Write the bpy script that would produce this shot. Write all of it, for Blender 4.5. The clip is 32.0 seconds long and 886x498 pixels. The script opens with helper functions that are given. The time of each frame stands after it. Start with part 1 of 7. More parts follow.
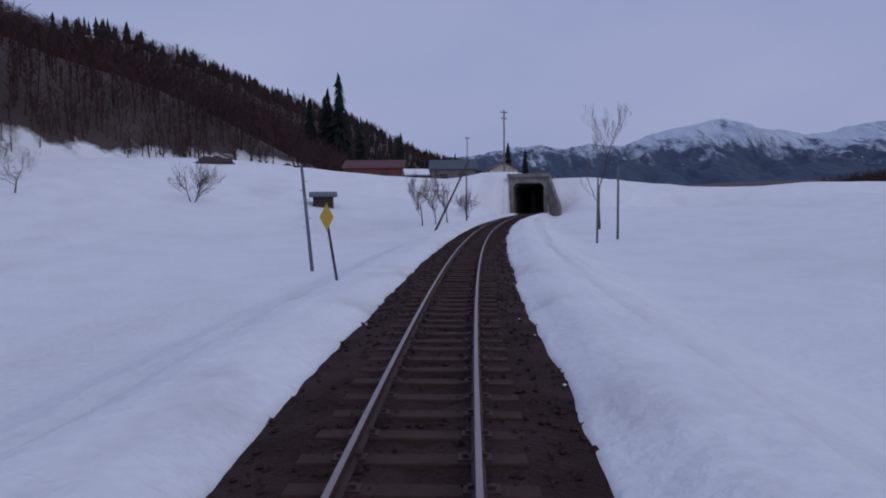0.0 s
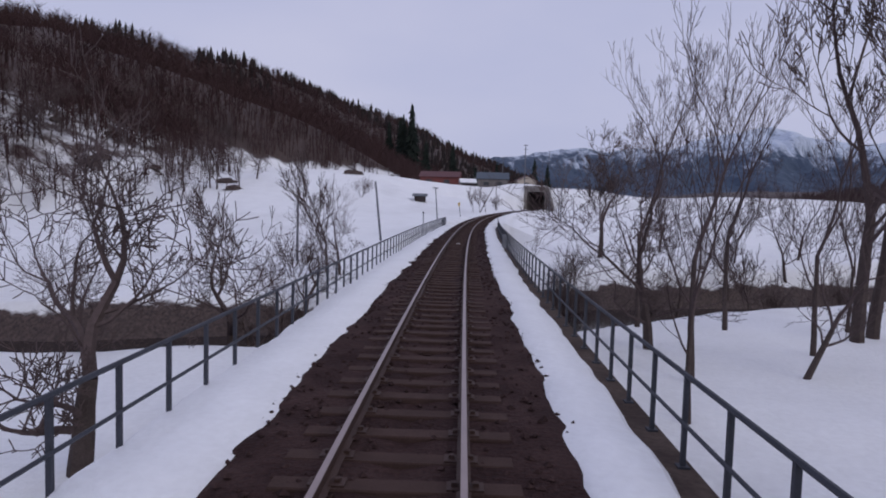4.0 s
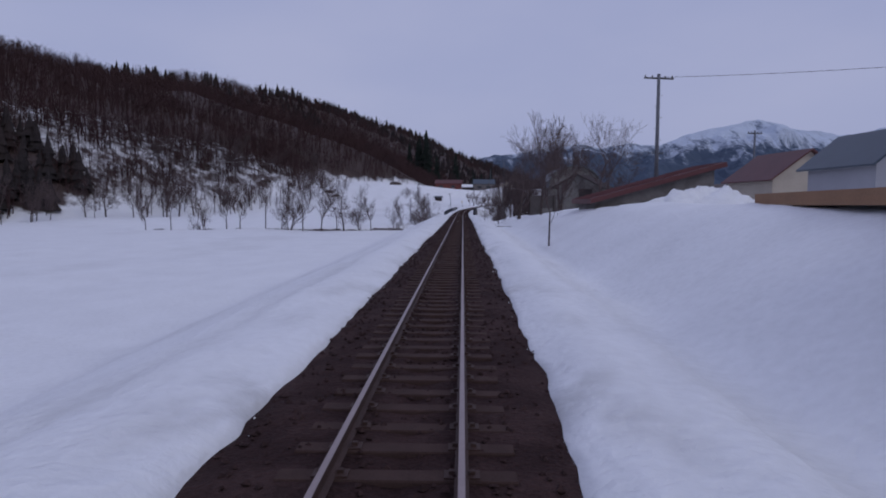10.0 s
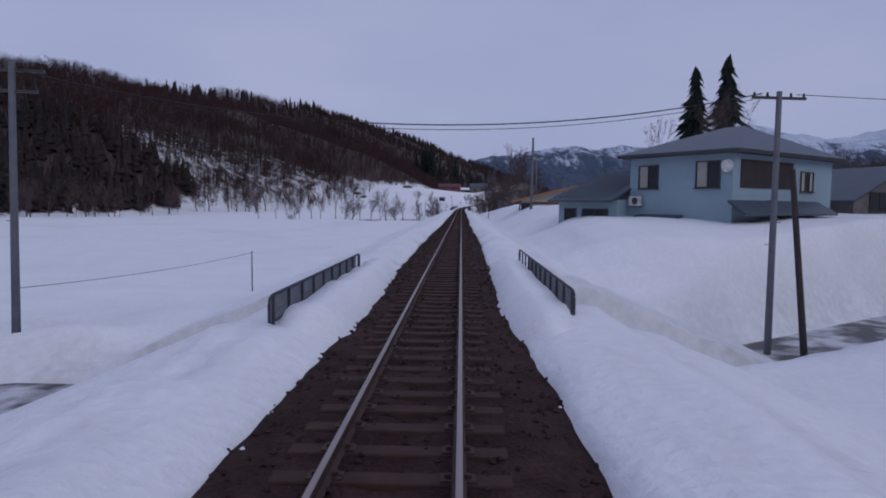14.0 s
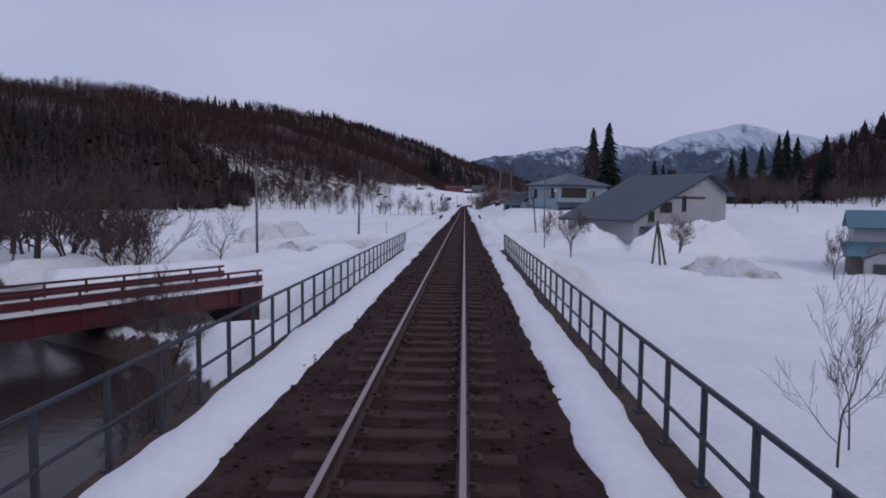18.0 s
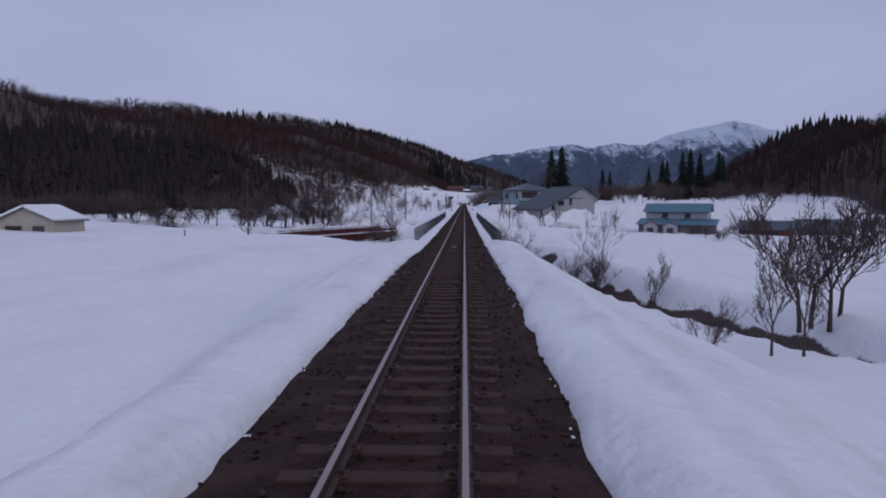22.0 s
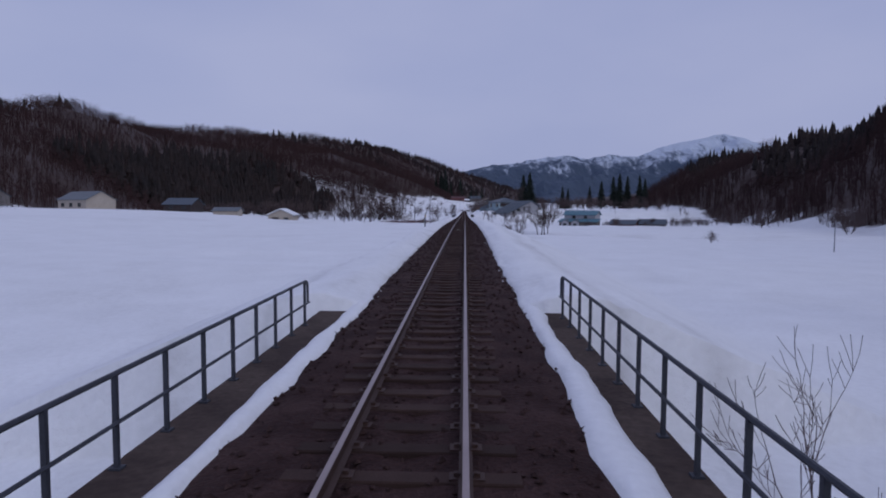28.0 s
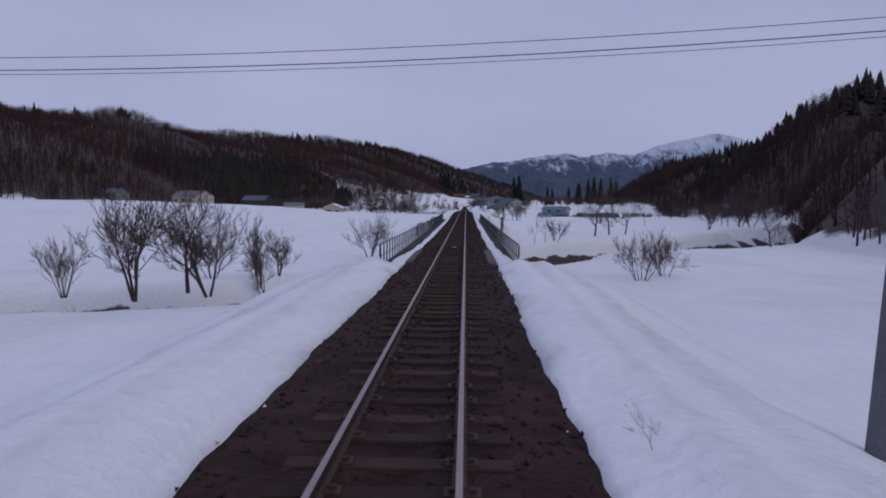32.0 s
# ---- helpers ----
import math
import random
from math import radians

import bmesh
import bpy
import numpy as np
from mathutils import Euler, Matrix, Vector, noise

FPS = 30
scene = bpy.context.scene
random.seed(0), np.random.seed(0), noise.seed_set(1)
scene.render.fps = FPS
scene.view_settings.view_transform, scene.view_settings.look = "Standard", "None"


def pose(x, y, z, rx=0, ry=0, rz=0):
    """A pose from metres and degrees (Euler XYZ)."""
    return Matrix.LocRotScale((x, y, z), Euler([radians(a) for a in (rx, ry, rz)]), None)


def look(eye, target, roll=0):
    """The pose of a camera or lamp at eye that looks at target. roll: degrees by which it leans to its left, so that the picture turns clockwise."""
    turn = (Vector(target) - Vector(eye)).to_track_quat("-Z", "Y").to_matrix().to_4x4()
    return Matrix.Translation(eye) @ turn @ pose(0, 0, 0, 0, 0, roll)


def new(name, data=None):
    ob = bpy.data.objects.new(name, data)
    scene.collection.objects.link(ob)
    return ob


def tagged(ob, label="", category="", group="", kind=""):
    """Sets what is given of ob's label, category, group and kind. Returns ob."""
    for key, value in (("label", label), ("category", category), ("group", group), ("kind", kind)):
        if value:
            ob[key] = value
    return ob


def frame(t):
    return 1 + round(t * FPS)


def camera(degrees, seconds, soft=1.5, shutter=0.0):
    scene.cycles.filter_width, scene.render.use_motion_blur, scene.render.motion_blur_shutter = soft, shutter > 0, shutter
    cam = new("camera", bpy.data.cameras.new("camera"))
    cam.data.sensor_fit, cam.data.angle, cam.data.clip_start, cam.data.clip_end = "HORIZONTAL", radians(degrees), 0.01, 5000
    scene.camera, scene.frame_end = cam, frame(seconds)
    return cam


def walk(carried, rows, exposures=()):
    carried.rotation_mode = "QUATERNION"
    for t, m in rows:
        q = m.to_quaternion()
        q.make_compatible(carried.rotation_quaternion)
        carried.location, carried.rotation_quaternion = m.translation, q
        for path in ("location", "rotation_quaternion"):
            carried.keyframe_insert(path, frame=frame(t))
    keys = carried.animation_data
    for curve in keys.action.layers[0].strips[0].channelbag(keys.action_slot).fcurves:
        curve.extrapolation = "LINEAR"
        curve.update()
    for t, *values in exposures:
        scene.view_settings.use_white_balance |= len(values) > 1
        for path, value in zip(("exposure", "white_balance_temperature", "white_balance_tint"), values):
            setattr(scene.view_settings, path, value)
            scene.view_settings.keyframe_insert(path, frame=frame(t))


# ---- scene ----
cam = camera(70.0, 32.0, soft=1.9)
PATH = [
    (0.0, 2.137, 586.899, 3.057, 86.55, 0.51, -2.35),
    (0.5, 1.558, 577.944, 2.977, 86.49, 0.75, -1.66),
    (1.0, 1.101, 569.013, 2.894, 86.48, 1.14, -0.72),
    (1.5, 0.715, 560.144, 2.806, 86.48, 0.67, -0.00),
    (2.0, 0.423, 551.232, 2.714, 86.42, 0.12, 0.58),
    (2.5, 0.222, 542.298, 2.616, 86.54, -0.39, 1.15),
    (3.0, 0.093, 533.283, 2.521, 86.36, -1.07, 1.44),
    (3.5, 0.008, 524.251, 2.443, 86.33, -1.77, 1.60),
    (4.0, -0.038, 515.209, 2.384, 86.26, -1.63, 1.60),
    (4.5, -0.029, 506.169, 2.338, 86.27, -1.17, 1.58),
    (6.5, 0.000, 470.466, 2.157, 86.22, -1.23, 1.85),
    (7.0, 0.000, 461.764, 2.120, 86.25, -1.26, 1.90),
    (7.5, 0.027, 453.044, 2.085, 86.18, -0.85, 1.80),
    (8.0, 0.023, 444.291, 2.053, 86.18, -1.04, 1.72),
    (8.5, 0.015, 435.514, 2.021, 86.18, -0.67, 1.79),
    (9.0, 0.024, 426.726, 1.996, 86.13, -0.31, 1.81),
    (9.5, 0.021, 417.870, 1.983, 85.99, -0.43, 1.73),
    (10.0, 0.021, 409.024, 1.981, 86.01, -0.25, 1.80),
    (10.5, 0.022, 400.079, 1.988, 85.90, -0.72, 1.75),
    (11.0, 0.024, 391.169, 2.002, 85.86, -0.65, 1.77),
    (11.5, 0.022, 382.307, 2.014, 86.03, -0.34, 1.68),
    (12.0, 0.014, 373.433, 2.024, 85.90, -0.69, 1.80),
    (12.5, 0.025, 364.472, 2.041, 85.83, -0.68, 1.87),
    (13.0, 0.041, 355.459, 2.054, 85.97, -0.08, 1.76),
    (13.5, 0.036, 346.405, 2.064, 85.78, -0.01, 1.64),
    (14.0, 0.014, 337.427, 2.083, 85.93, -0.59, 1.65),
    (14.5, 0.009, 328.478, 2.105, 85.72, -1.10, 1.85),
    (16.5, 0.013, 293.008, 2.164, 85.84, -0.82, 1.88),
    (17.0, 0.004, 284.064, 2.183, 85.80, -0.37, 2.04),
    (17.5, 0.025, 275.045, 2.199, 85.82, 0.04, 1.96),
    (18.0, 0.015, 265.984, 2.210, 85.81, -0.50, 1.95),
    (18.5, 0.019, 256.922, 2.219, 85.85, -0.50, 1.97),
    (19.0, 0.022, 247.805, 2.230, 85.77, -0.21, 1.97),
    (19.5, 0.033, 238.585, 2.251, 85.81, -0.17, 1.90),
    (20.0, 0.022, 229.289, 2.295, 85.58, -0.24, 1.86),
    (20.5, 0.022, 219.970, 2.356, 85.67, -0.33, 1.92),
    (21.0, 0.022, 210.586, 2.418, 85.67, -0.38, 1.95),
    (21.5, 0.018, 201.148, 2.480, 85.67, 0.07, 1.88),
    (22.0, 0.012, 191.696, 2.542, 85.62, 0.10, 1.92),
    (22.5, 0.017, 182.269, 2.603, 85.63, -0.60, 1.96),
    (23.0, 0.015, 172.841, 2.656, 85.72, -0.49, 1.94),
    (23.5, 0.019, 163.363, 2.710, 85.55, -0.20, 2.06),
    (24.0, 0.026, 153.841, 2.763, 85.62, -0.44, 2.01),
    (24.5, 0.032, 144.279, 2.803, 85.68, -0.50, 2.01),
    (25.0, 0.025, 134.700, 2.819, 85.95, -0.18, 1.96),
    (25.5, 0.048, 125.094, 2.802, 85.92, -0.09, 2.07),
    (27.5, 0.007, 86.330, 2.425, 86.28, -0.48, 1.95),
    (28.0, 0.002, 76.706, 2.355, 86.33, -0.29, 1.98),
    (28.5, 0.005, 67.104, 2.299, 86.15, -0.40, 2.05),
    (29.0, 0.009, 57.503, 2.260, 86.12, -0.59, 2.05),
    (29.5, 0.008, 47.944, 2.226, 86.19, -0.69, 2.06),
    (30.0, 0.009, 38.352, 2.187, 86.26, -0.68, 2.06),
    (30.5, 0.010, 28.756, 2.151, 86.14, -0.67, 2.13),
    (31.0, 0.029, 19.163, 2.128, 86.11, -0.50, 2.13),
    (31.5, 0.029, 9.588, 2.118, 86.04, -0.43, 2.04),
    (32.0, 0.049, 0.000, 2.120, 85.98, -0.55, 2.06),
]
EXPOSURES = [(0.0, -0.38, 6000, 7), (1.0, -0.35, 6030, 7), (1.5, -0.35, 6050, 7), (2.5, -0.18, 6250, 6), (3.2, 0.05, 6600, 5), (4.5, 0.14, 6950, 5), (6.5, 0.02, 6850, 6), (7.5, -0.1, 6680, 7), (9.0, -0.26, 6350, 7), (13.0, -0.3, 6180, 6), (16.5, -0.26, 6200, 7), (18.0, -0.1, 6600, 6), (19.0, 0.03, 6820, 5), (20.0, -0.02, 6840, 5),
             (21.5, -0.24, 6420, 7), (24.0, -0.27, 6180, 7), (27.5, -0.29, 6020, 7), (29.0, -0.18, 6430, 7), (30.0, -0.08, 6650, 7), (31.0, -0.07, 6600, 7), (32.0, -0.24, 6350, 7)]
walk(cam, [(t, pose(*p)) for t, *p in PATH], EXPOSURES)

# ---- sky and sun: an overcast late-winter afternoon ----
world = bpy.data.worlds.new("overcast")
scene.world = world
world.use_nodes = True
wn, wl = world.node_tree.nodes, world.node_tree.links
sky = wn.new("ShaderNodeTexSky")
sky.sky_type, sky.sun_disc = "NISHITA", False
sky.sun_elevation, sky.sun_rotation = radians(28), radians(140)
sky.air_density, sky.dust_density = 1.0, 3.0
wcoord = wn.new("ShaderNodeTexCoord")
wmap = wn.new("ShaderNodeMapping")
wmap.inputs["Scale"].default_value = (1.2, 1.2, 3.0)
wnoise = wn.new("ShaderNodeTexNoise")
wnoise.inputs["Scale"].default_value, wnoise.inputs["Detail"].default_value = 1.6, 4.0
wramp = wn.new("ShaderNodeValToRGB")
wramp.color_ramp.elements[0].color, wramp.color_ramp.elements[1].color = (4.05, 4.3, 6.75, 1), (4.85, 4.95, 7.2, 1)
wramp.color_ramp.elements[0].position, wramp.color_ramp.elements[1].position = 0.3, 0.7
wmix = wn.new("ShaderNodeMixRGB")
wmix.inputs[0].default_value = 0.93
wl.new(wcoord.outputs["Generated"], wmap.inputs["Vector"])
wl.new(wmap.outputs["Vector"], wnoise.inputs["Vector"])
wl.new(wnoise.outputs["Fac"], wramp.inputs["Fac"])
wl.new(sky.outputs["Color"], wmix.inputs[1])
wl.new(wramp.outputs["Color"], wmix.inputs[2])
wl.new(wmix.outputs["Color"], wn["Background"].inputs["Color"])
wn["Background"].inputs["Strength"].default_value = 0.1
sun = new("sun", bpy.data.lights.new("sun", "SUN"))
sun.data.energy, sun.data.angle, sun.data.color = 0.5, radians(30), (1.0, 0.95, 0.92)
sun.matrix_world = look((0, 0, 0), (-0.55, 0.65, -0.6))

# ---- materials ----
def material(name, base, rough=0.8, metal=0.0, scale=3.0, amount=0.25, bump=0.0, fine=40.0, spread=0.0, bump_distance=0.05, second=None, low=0.4, high=0.6):
    """Two scales of noise on the base colour, a second colour in patches, relief, and a shift from piece to piece."""
    m = bpy.data.materials.new(name)
    m.use_nodes = True
    n, l = m.node_tree.nodes, m.node_tree.links
    b = n["Principled BSDF"]
    b.inputs["Roughness"].default_value, b.inputs["Metallic"].default_value = rough, metal
    if rough >= 0.85:
        b.inputs["Specular IOR Level"].default_value = 0.12
    geo = n.new("ShaderNodeNewGeometry")
    big, small = n.new("ShaderNodeTexNoise"), n.new("ShaderNodeTexNoise")
    big.inputs["Scale"].default_value, big.inputs["Detail"].default_value = scale, 5
    small.inputs["Scale"].default_value, small.inputs["Detail"].default_value = fine, 3
    for t in (big, small):
        l.new(geo.outputs["Position"], t.inputs["Vector"])
    two = n.new("ShaderNodeMixRGB")
    two.inputs[1].default_value = (*base, 1)
    two.inputs[2].default_value = (*(second or [min(1, c * 1.0) for c in base]), 1)
    step = n.new("ShaderNodeMapRange")
    step.inputs["From Min"].default_value, step.inputs["From Max"].default_value = low, high
    l.new(big.outputs["Fac"], step.inputs["Value"])
    l.new(step.outputs["Result"], two.inputs[0])
    add = n.new("ShaderNodeMath")
    add.operation = "ADD"
    l.new(big.outputs["Fac"], add.inputs[0])
    l.new(small.outputs["Fac"], add.inputs[1])
    span = n.new("ShaderNodeMapRange")
    span.inputs["From Min"].default_value, span.inputs["From Max"].default_value = 0.6, 1.4
    span.inputs["To Min"].default_value, span.inputs["To Max"].default_value = 1 - amount, 1 + amount
    l.new(add.outputs[0], span.inputs["Value"])
    value = span.outputs["Result"]
    if spread:
        info = n.new("ShaderNodeObjectInfo")
        rnd = n.new("ShaderNodeMapRange")
        rnd.inputs["To Min"].default_value, rnd.inputs["To Max"].default_value = 1 - spread, 1 + spread
        l.new(info.outputs["Random"], rnd.inputs["Value"])
        mul = n.new("ShaderNodeMath")
        mul.operation = "MULTIPLY"
        l.new(value, mul.inputs[0])
        l.new(rnd.outputs["Result"], mul.inputs[1])
        value = mul.outputs[0]
    hsv = n.new("ShaderNodeHueSaturation")
    l.new(two.outputs["Color"], hsv.inputs["Color"])
    l.new(value, hsv.inputs["Value"])
    l.new(hsv.outputs["Color"], b.inputs["Base Color"])
    if bump:
        bp = n.new("ShaderNodeBump")
        bp.inputs["Strength"].default_value, bp.inputs["Distance"].default_value = bump, bump_distance
        l.new(add.outputs[0], bp.inputs["Height"])
        l.new(bp.outputs["Normal"], b.inputs["Normal"])
    return m


def ground_material():
    """Snow with faint dirt and painted groove shade, bare soil by the field 'bare' and leaf litter by the field 'wood'.
    """
    m = material("snow_ground", (0.83, 0.84, 0.86), 0.75, 0, 0.35, 0.07, 0.5, 5.0, bump_distance=0.11)
    n, l = m.node_tree.nodes, m.node_tree.links
    b = n["Principled BSDF"]
    snow = b.inputs["Base Color"].links[0].from_socket
    at = n.new("ShaderNodeAttribute")
    at.attribute_name = "bare"
    geo = n.new("ShaderNodeNewGeometry")
    noise_a = n.new("ShaderNodeTexNoise")
    noise_a.inputs["Scale"].default_value, noise_a.inputs["Detail"].default_value, noise_a.inputs["Roughness"].default_value = 0.28, 9, 0.62
    noise_b = n.new("ShaderNodeTexNoise")
    noise_b.inputs["Scale"].default_value, noise_b.inputs["Detail"].default_value = 6.0, 6
    l.new(geo.outputs["Position"], noise_a.inputs["Vector"])
    l.new(geo.outputs["Position"], noise_b.inputs["Vector"])
    soil = n.new("ShaderNodeValToRGB")
    soil.color_ramp.elements[0].color, soil.color_ramp.elements[1].color = (0.036, 0.0235, 0.0225, 1), (0.105, 0.072, 0.064, 1)
    soil.color_ramp.elements[0].position, soil.color_ramp.elements[1].position = 0.35, 0.7
    l.new(noise_b.outputs["Fac"], soil.inputs["Fac"])
    s1 = n.new("ShaderNodeMath")
    s1.operation = "ADD"
    l.new(at.outputs["Fac"], s1.inputs[0])
    l.new(noise_a.outputs["Fac"], s1.inputs[1])
    s2 = n.new("ShaderNodeMapRange")
    s2.inputs["From Min"].default_value, s2.inputs["From Max"].default_value = 0.93, 1.0
    l.new(s1.outputs[0], s2.inputs["Value"])
    dirt_and_shade = n.new("ShaderNodeAttribute")
    dirt_and_shade.attribute_name = "dirt_and_shade"
    noise_c = n.new("ShaderNodeTexNoise")
    noise_c.inputs["Scale"].default_value, noise_c.inputs["Detail"].default_value = 2.2, 7
    l.new(geo.outputs["Position"], noise_c.inputs["Vector"])
    speck = n.new("ShaderNodeMapRange")
    speck.inputs["From Min"].default_value, speck.inputs["From Max"].default_value = 0.3, 0.7
    speck.inputs["To Min"].default_value, speck.inputs["To Max"].default_value = 0.35, 1.3
    l.new(noise_c.outputs["Fac"], speck.inputs["Value"])
    amount = n.new("ShaderNodeMath")
    amount.operation = "MULTIPLY"
    l.new(dirt_and_shade.outputs["Fac"], amount.inputs[0])
    l.new(speck.outputs["Result"], amount.inputs[1])
    old = n.new("ShaderNodeMixRGB")
    l.new(amount.outputs[0], old.inputs[0])
    l.new(snow, old.inputs[1])
    old.inputs[2].default_value = (0.34, 0.33, 0.32, 1)
    litter = n.new("ShaderNodeAttribute")
    litter.attribute_name = "litter"
    s3 = n.new("ShaderNodeMath")
    s3.operation = "ADD"
    l.new(litter.outputs["Fac"], s3.inputs[0])
    l.new(noise_a.outputs["Fac"], s3.inputs[1])
    s4 = n.new("ShaderNodeMapRange")
    s4.inputs["From Min"].default_value, s4.inputs["From Max"].default_value = 0.86, 1.1
    l.new(s3.outputs[0], s4.inputs["Value"])
    cover = n.new("ShaderNodeMath")
    cover.operation = "MAXIMUM"
    l.new(s2.outputs["Result"], cover.inputs[0])
    l.new(s4.outputs["Result"], cover.inputs[1])
    mix = n.new("ShaderNodeMixRGB")
    l.new(cover.outputs[0], mix.inputs[0])
    l.new(old.outputs["Color"], mix.inputs[1])
    l.new(soil.outputs["Color"], mix.inputs[2])
    l.new(mix.outputs["Color"], b.inputs["Base Color"])
    return m


SNOW = material("snow", (0.83, 0.84, 0.86), 0.75, 0, 1.2, 0.06, 0.4, 9.0, bump_distance=0.06)
DIRTY_SNOW = material("dirty_snow", (0.7, 0.7, 0.71), 0.85, 0, 0.45, 0.2, 0.6, 5.0, second=(0.22, 0.2, 0.16), low=0.5, high=0.72, bump_distance=0.2)
GROUND = ground_material()
BALLAST = material("ballast", (0.04137, 0.02236, 0.02147), 0.95, 0, 1.5, 0.4, 1.0, 18.0, bump_distance=0.06, second=(0.05143, 0.02963, 0.02795))
STONES = material("ballast_stones", (0.06235, 0.03678, 0.03492), 0.9, 0, 9.0, 0.6, 0.0, 30.0, second=(0.02743, 0.01621, 0.01534))
SLEEPER = material("sleeper_wood", (0.05083, 0.03149, 0.02763), 0.85, 0, 4.0, 0.3, 0.4, 60.0, spread=0.3, bump_distance=0.01)
RAIL_RUST = material("rail_rust", (0.0625, 0.03375, 0.0275), 0.7, 0.2, 2.0, 0.3, 0.2, 50.0)
RAIL_TOP = material("rail_top", (0.36, 0.29, 0.275), 0.4, 0.7, 2.0, 0.15, 0.0, 60.0)
CONCRETE_DARK = material("stained_concrete", (0.09375, 0.07, 0.06), 0.9, 0, 0.9, 0.35, 0.5, 12.0, second=(0.05, 0.03625, 0.0325), bump_distance=0.03)
KERB = material("brown_concrete", (0.17, 0.148, 0.135), 0.9, 0, 0.9, 0.3, 0.4, 15.0, second=(0.1, 0.085, 0.078), bump_distance=0.02)
CONCRETE = material("concrete", (0.27, 0.25, 0.24), 0.9, 0, 0.9, 0.3, 0.4, 15.0, second=(0.16, 0.145, 0.135), bump_distance=0.02)
STEEL_DARK = material("railing_steel", (0.044, 0.048, 0.063), 0.65, 0.2, 3.0, 0.3, 0.1, 40.0)
BARK = material("bark", (0.0806, 0.0624, 0.0585), 0.95, 0, 3.0, 0.35, 0.5, 30.0, bump_distance=0.02)
TWIG = material("twigs", (0.0975, 0.0728, 0.0715), 0.95, 0, 0.5, 0.3, 0.0, 10.0)
CEDAR = material("cedar_needles", (0.0216, 0.0288, 0.024), 0.9, 0, 0.3, 0.4, 0.0, 4.0)
WATER = material("river_water", (0.034, 0.026, 0.025), 0.14, 0, 0.6, 0.3, 0.3, 3.0, bump_distance=0.04)
WATER.node_tree.nodes["Principled BSDF"].inputs["IOR"].default_value = 1.33
WATER.node_tree.nodes["Principled BSDF"].inputs["Specular IOR Level"].default_value = 0.36
POLE_WOOD = material("pole_concrete", (0.15, 0.155, 0.175), 0.85, 0, 2.0, 0.25, 0.2, 40.0)
RED_PAINT = material("red_paint", (0.095, 0.010, 0.016), 0.55, 0, 1.0, 0.3, 0.1, 20.0, second=(0.06, 0.014, 0.018))
# dirty red steel with the shadow on the bridge end put into its colour
SHADED_STEEL = material("shaded_dirty_steel", (0.042, 0.012, 0.014), 0.8, 0, 1.0, 0.35, 0.2, 20.0, second=(0.025, 0.012, 0.012))
WALL_BLUE = material("blue_siding", (0.27, 0.36, 0.41), 0.7, 0, 0.6, 0.1, 0.1, 25.0)
ROOF_BLUE = material("slate_blue_roof", (0.055, 0.075, 0.1), 0.45, 0.1, 0.8, 0.15, 0.1, 20.0)

# ---- the line of the railway ----
def ramp(x, pts):
    xs, ys = zip(*pts)
    return np.interp(x, xs, ys)


S0, S1, S2 = 500.0, 587.0, 692.0
K1, K2 = 0.00174, 0.00263


def centre_x(y):
    """The centre line: straight, then a curve that tightens towards the tunnel."""
    y = np.asarray(y, float)
    a = np.clip(y - S0, 0, S1 - S0)
    x = K1 / (S1 - S0) * a ** 3 / 6
    head = K1 / (S1 - S0) * a ** 2 / 2
    b = np.clip(y - S1, 0, S2 - S1)
    g = (K2 - K1) / (S2 - S1)
    x = x + head * b + K1 * b ** 2 / 2 + g * b ** 3 / 6
    head = head + K1 * b + g * b ** 2 / 2
    return x + head * np.clip(y - S2, 0, 25) - 0.53


def heading(y):
    return (centre_x(np.asarray(y, float) + 0.5) - centre_x(np.asarray(y, float) - 0.5))


RAIL_Z = [(-80, 0.0), (0, 0.0), (20, 0.01), (48, 0.1), (77, 0.22), (100, 0.42), (125, 0.64), (135, 0.68), (150, 0.64), (180, 0.48), (210, 0.30), (230, 0.18), (260, 0.1), (300, 0.03), (340, -0.04), (380, -0.1), (410, -0.14), (430, -0.11), (462, 0.0), (506, 0.2), (524, 0.32), (542, 0.5), (569, 0.77), (587, 0.94), (640, 1.75), (692, 2.55), (730, 3.0)]


def rail_z(y):
    ys = np.asarray(y, float)
    return (ramp(ys - 12, RAIL_Z) + ramp(ys, RAIL_Z) * 2 + ramp(ys + 12, RAIL_Z)) / 4


# ---- noise on arrays ----
def hash2(i, j, seed):
    n = np.sin(i * 127.1 + j * 311.7 + seed * 74.7) * 43758.5453
    return n - np.floor(n)


def vnoise(x, y, seed=0):
    x, y = np.asarray(x, float), np.asarray(y, float)
    i, j = np.floor(x), np.floor(y)
    u, v = x - i, y - j
    u, v = u * u * (3 - 2 * u), v * v * (3 - 2 * v)
    return (hash2(i, j, seed) * (1 - u) + hash2(i + 1, j, seed) * u) * (1 - v) + (hash2(i, j + 1, seed) * (1 - u) + hash2(i + 1, j + 1, seed) * u) * v


def fbm(x, y, seed=0, octaves=4):
    total, size = 0, 0.5
    for k in range(octaves):
        total = total + vnoise(np.asarray(x) * 2 ** k, np.asarray(y) * 2 ** k, seed + k) * size
        size /= 2
    return total


def smooth(a, b, x):
    t = np.clip((x - a) / (b - a), 0, 1)
    return t * t * (3 - 2 * t)


# ---- the land ----
BRIDGES = {"C": (23.9, 90.8), "B": (229.0, 299.6), "A": (516.4, 580.0)}
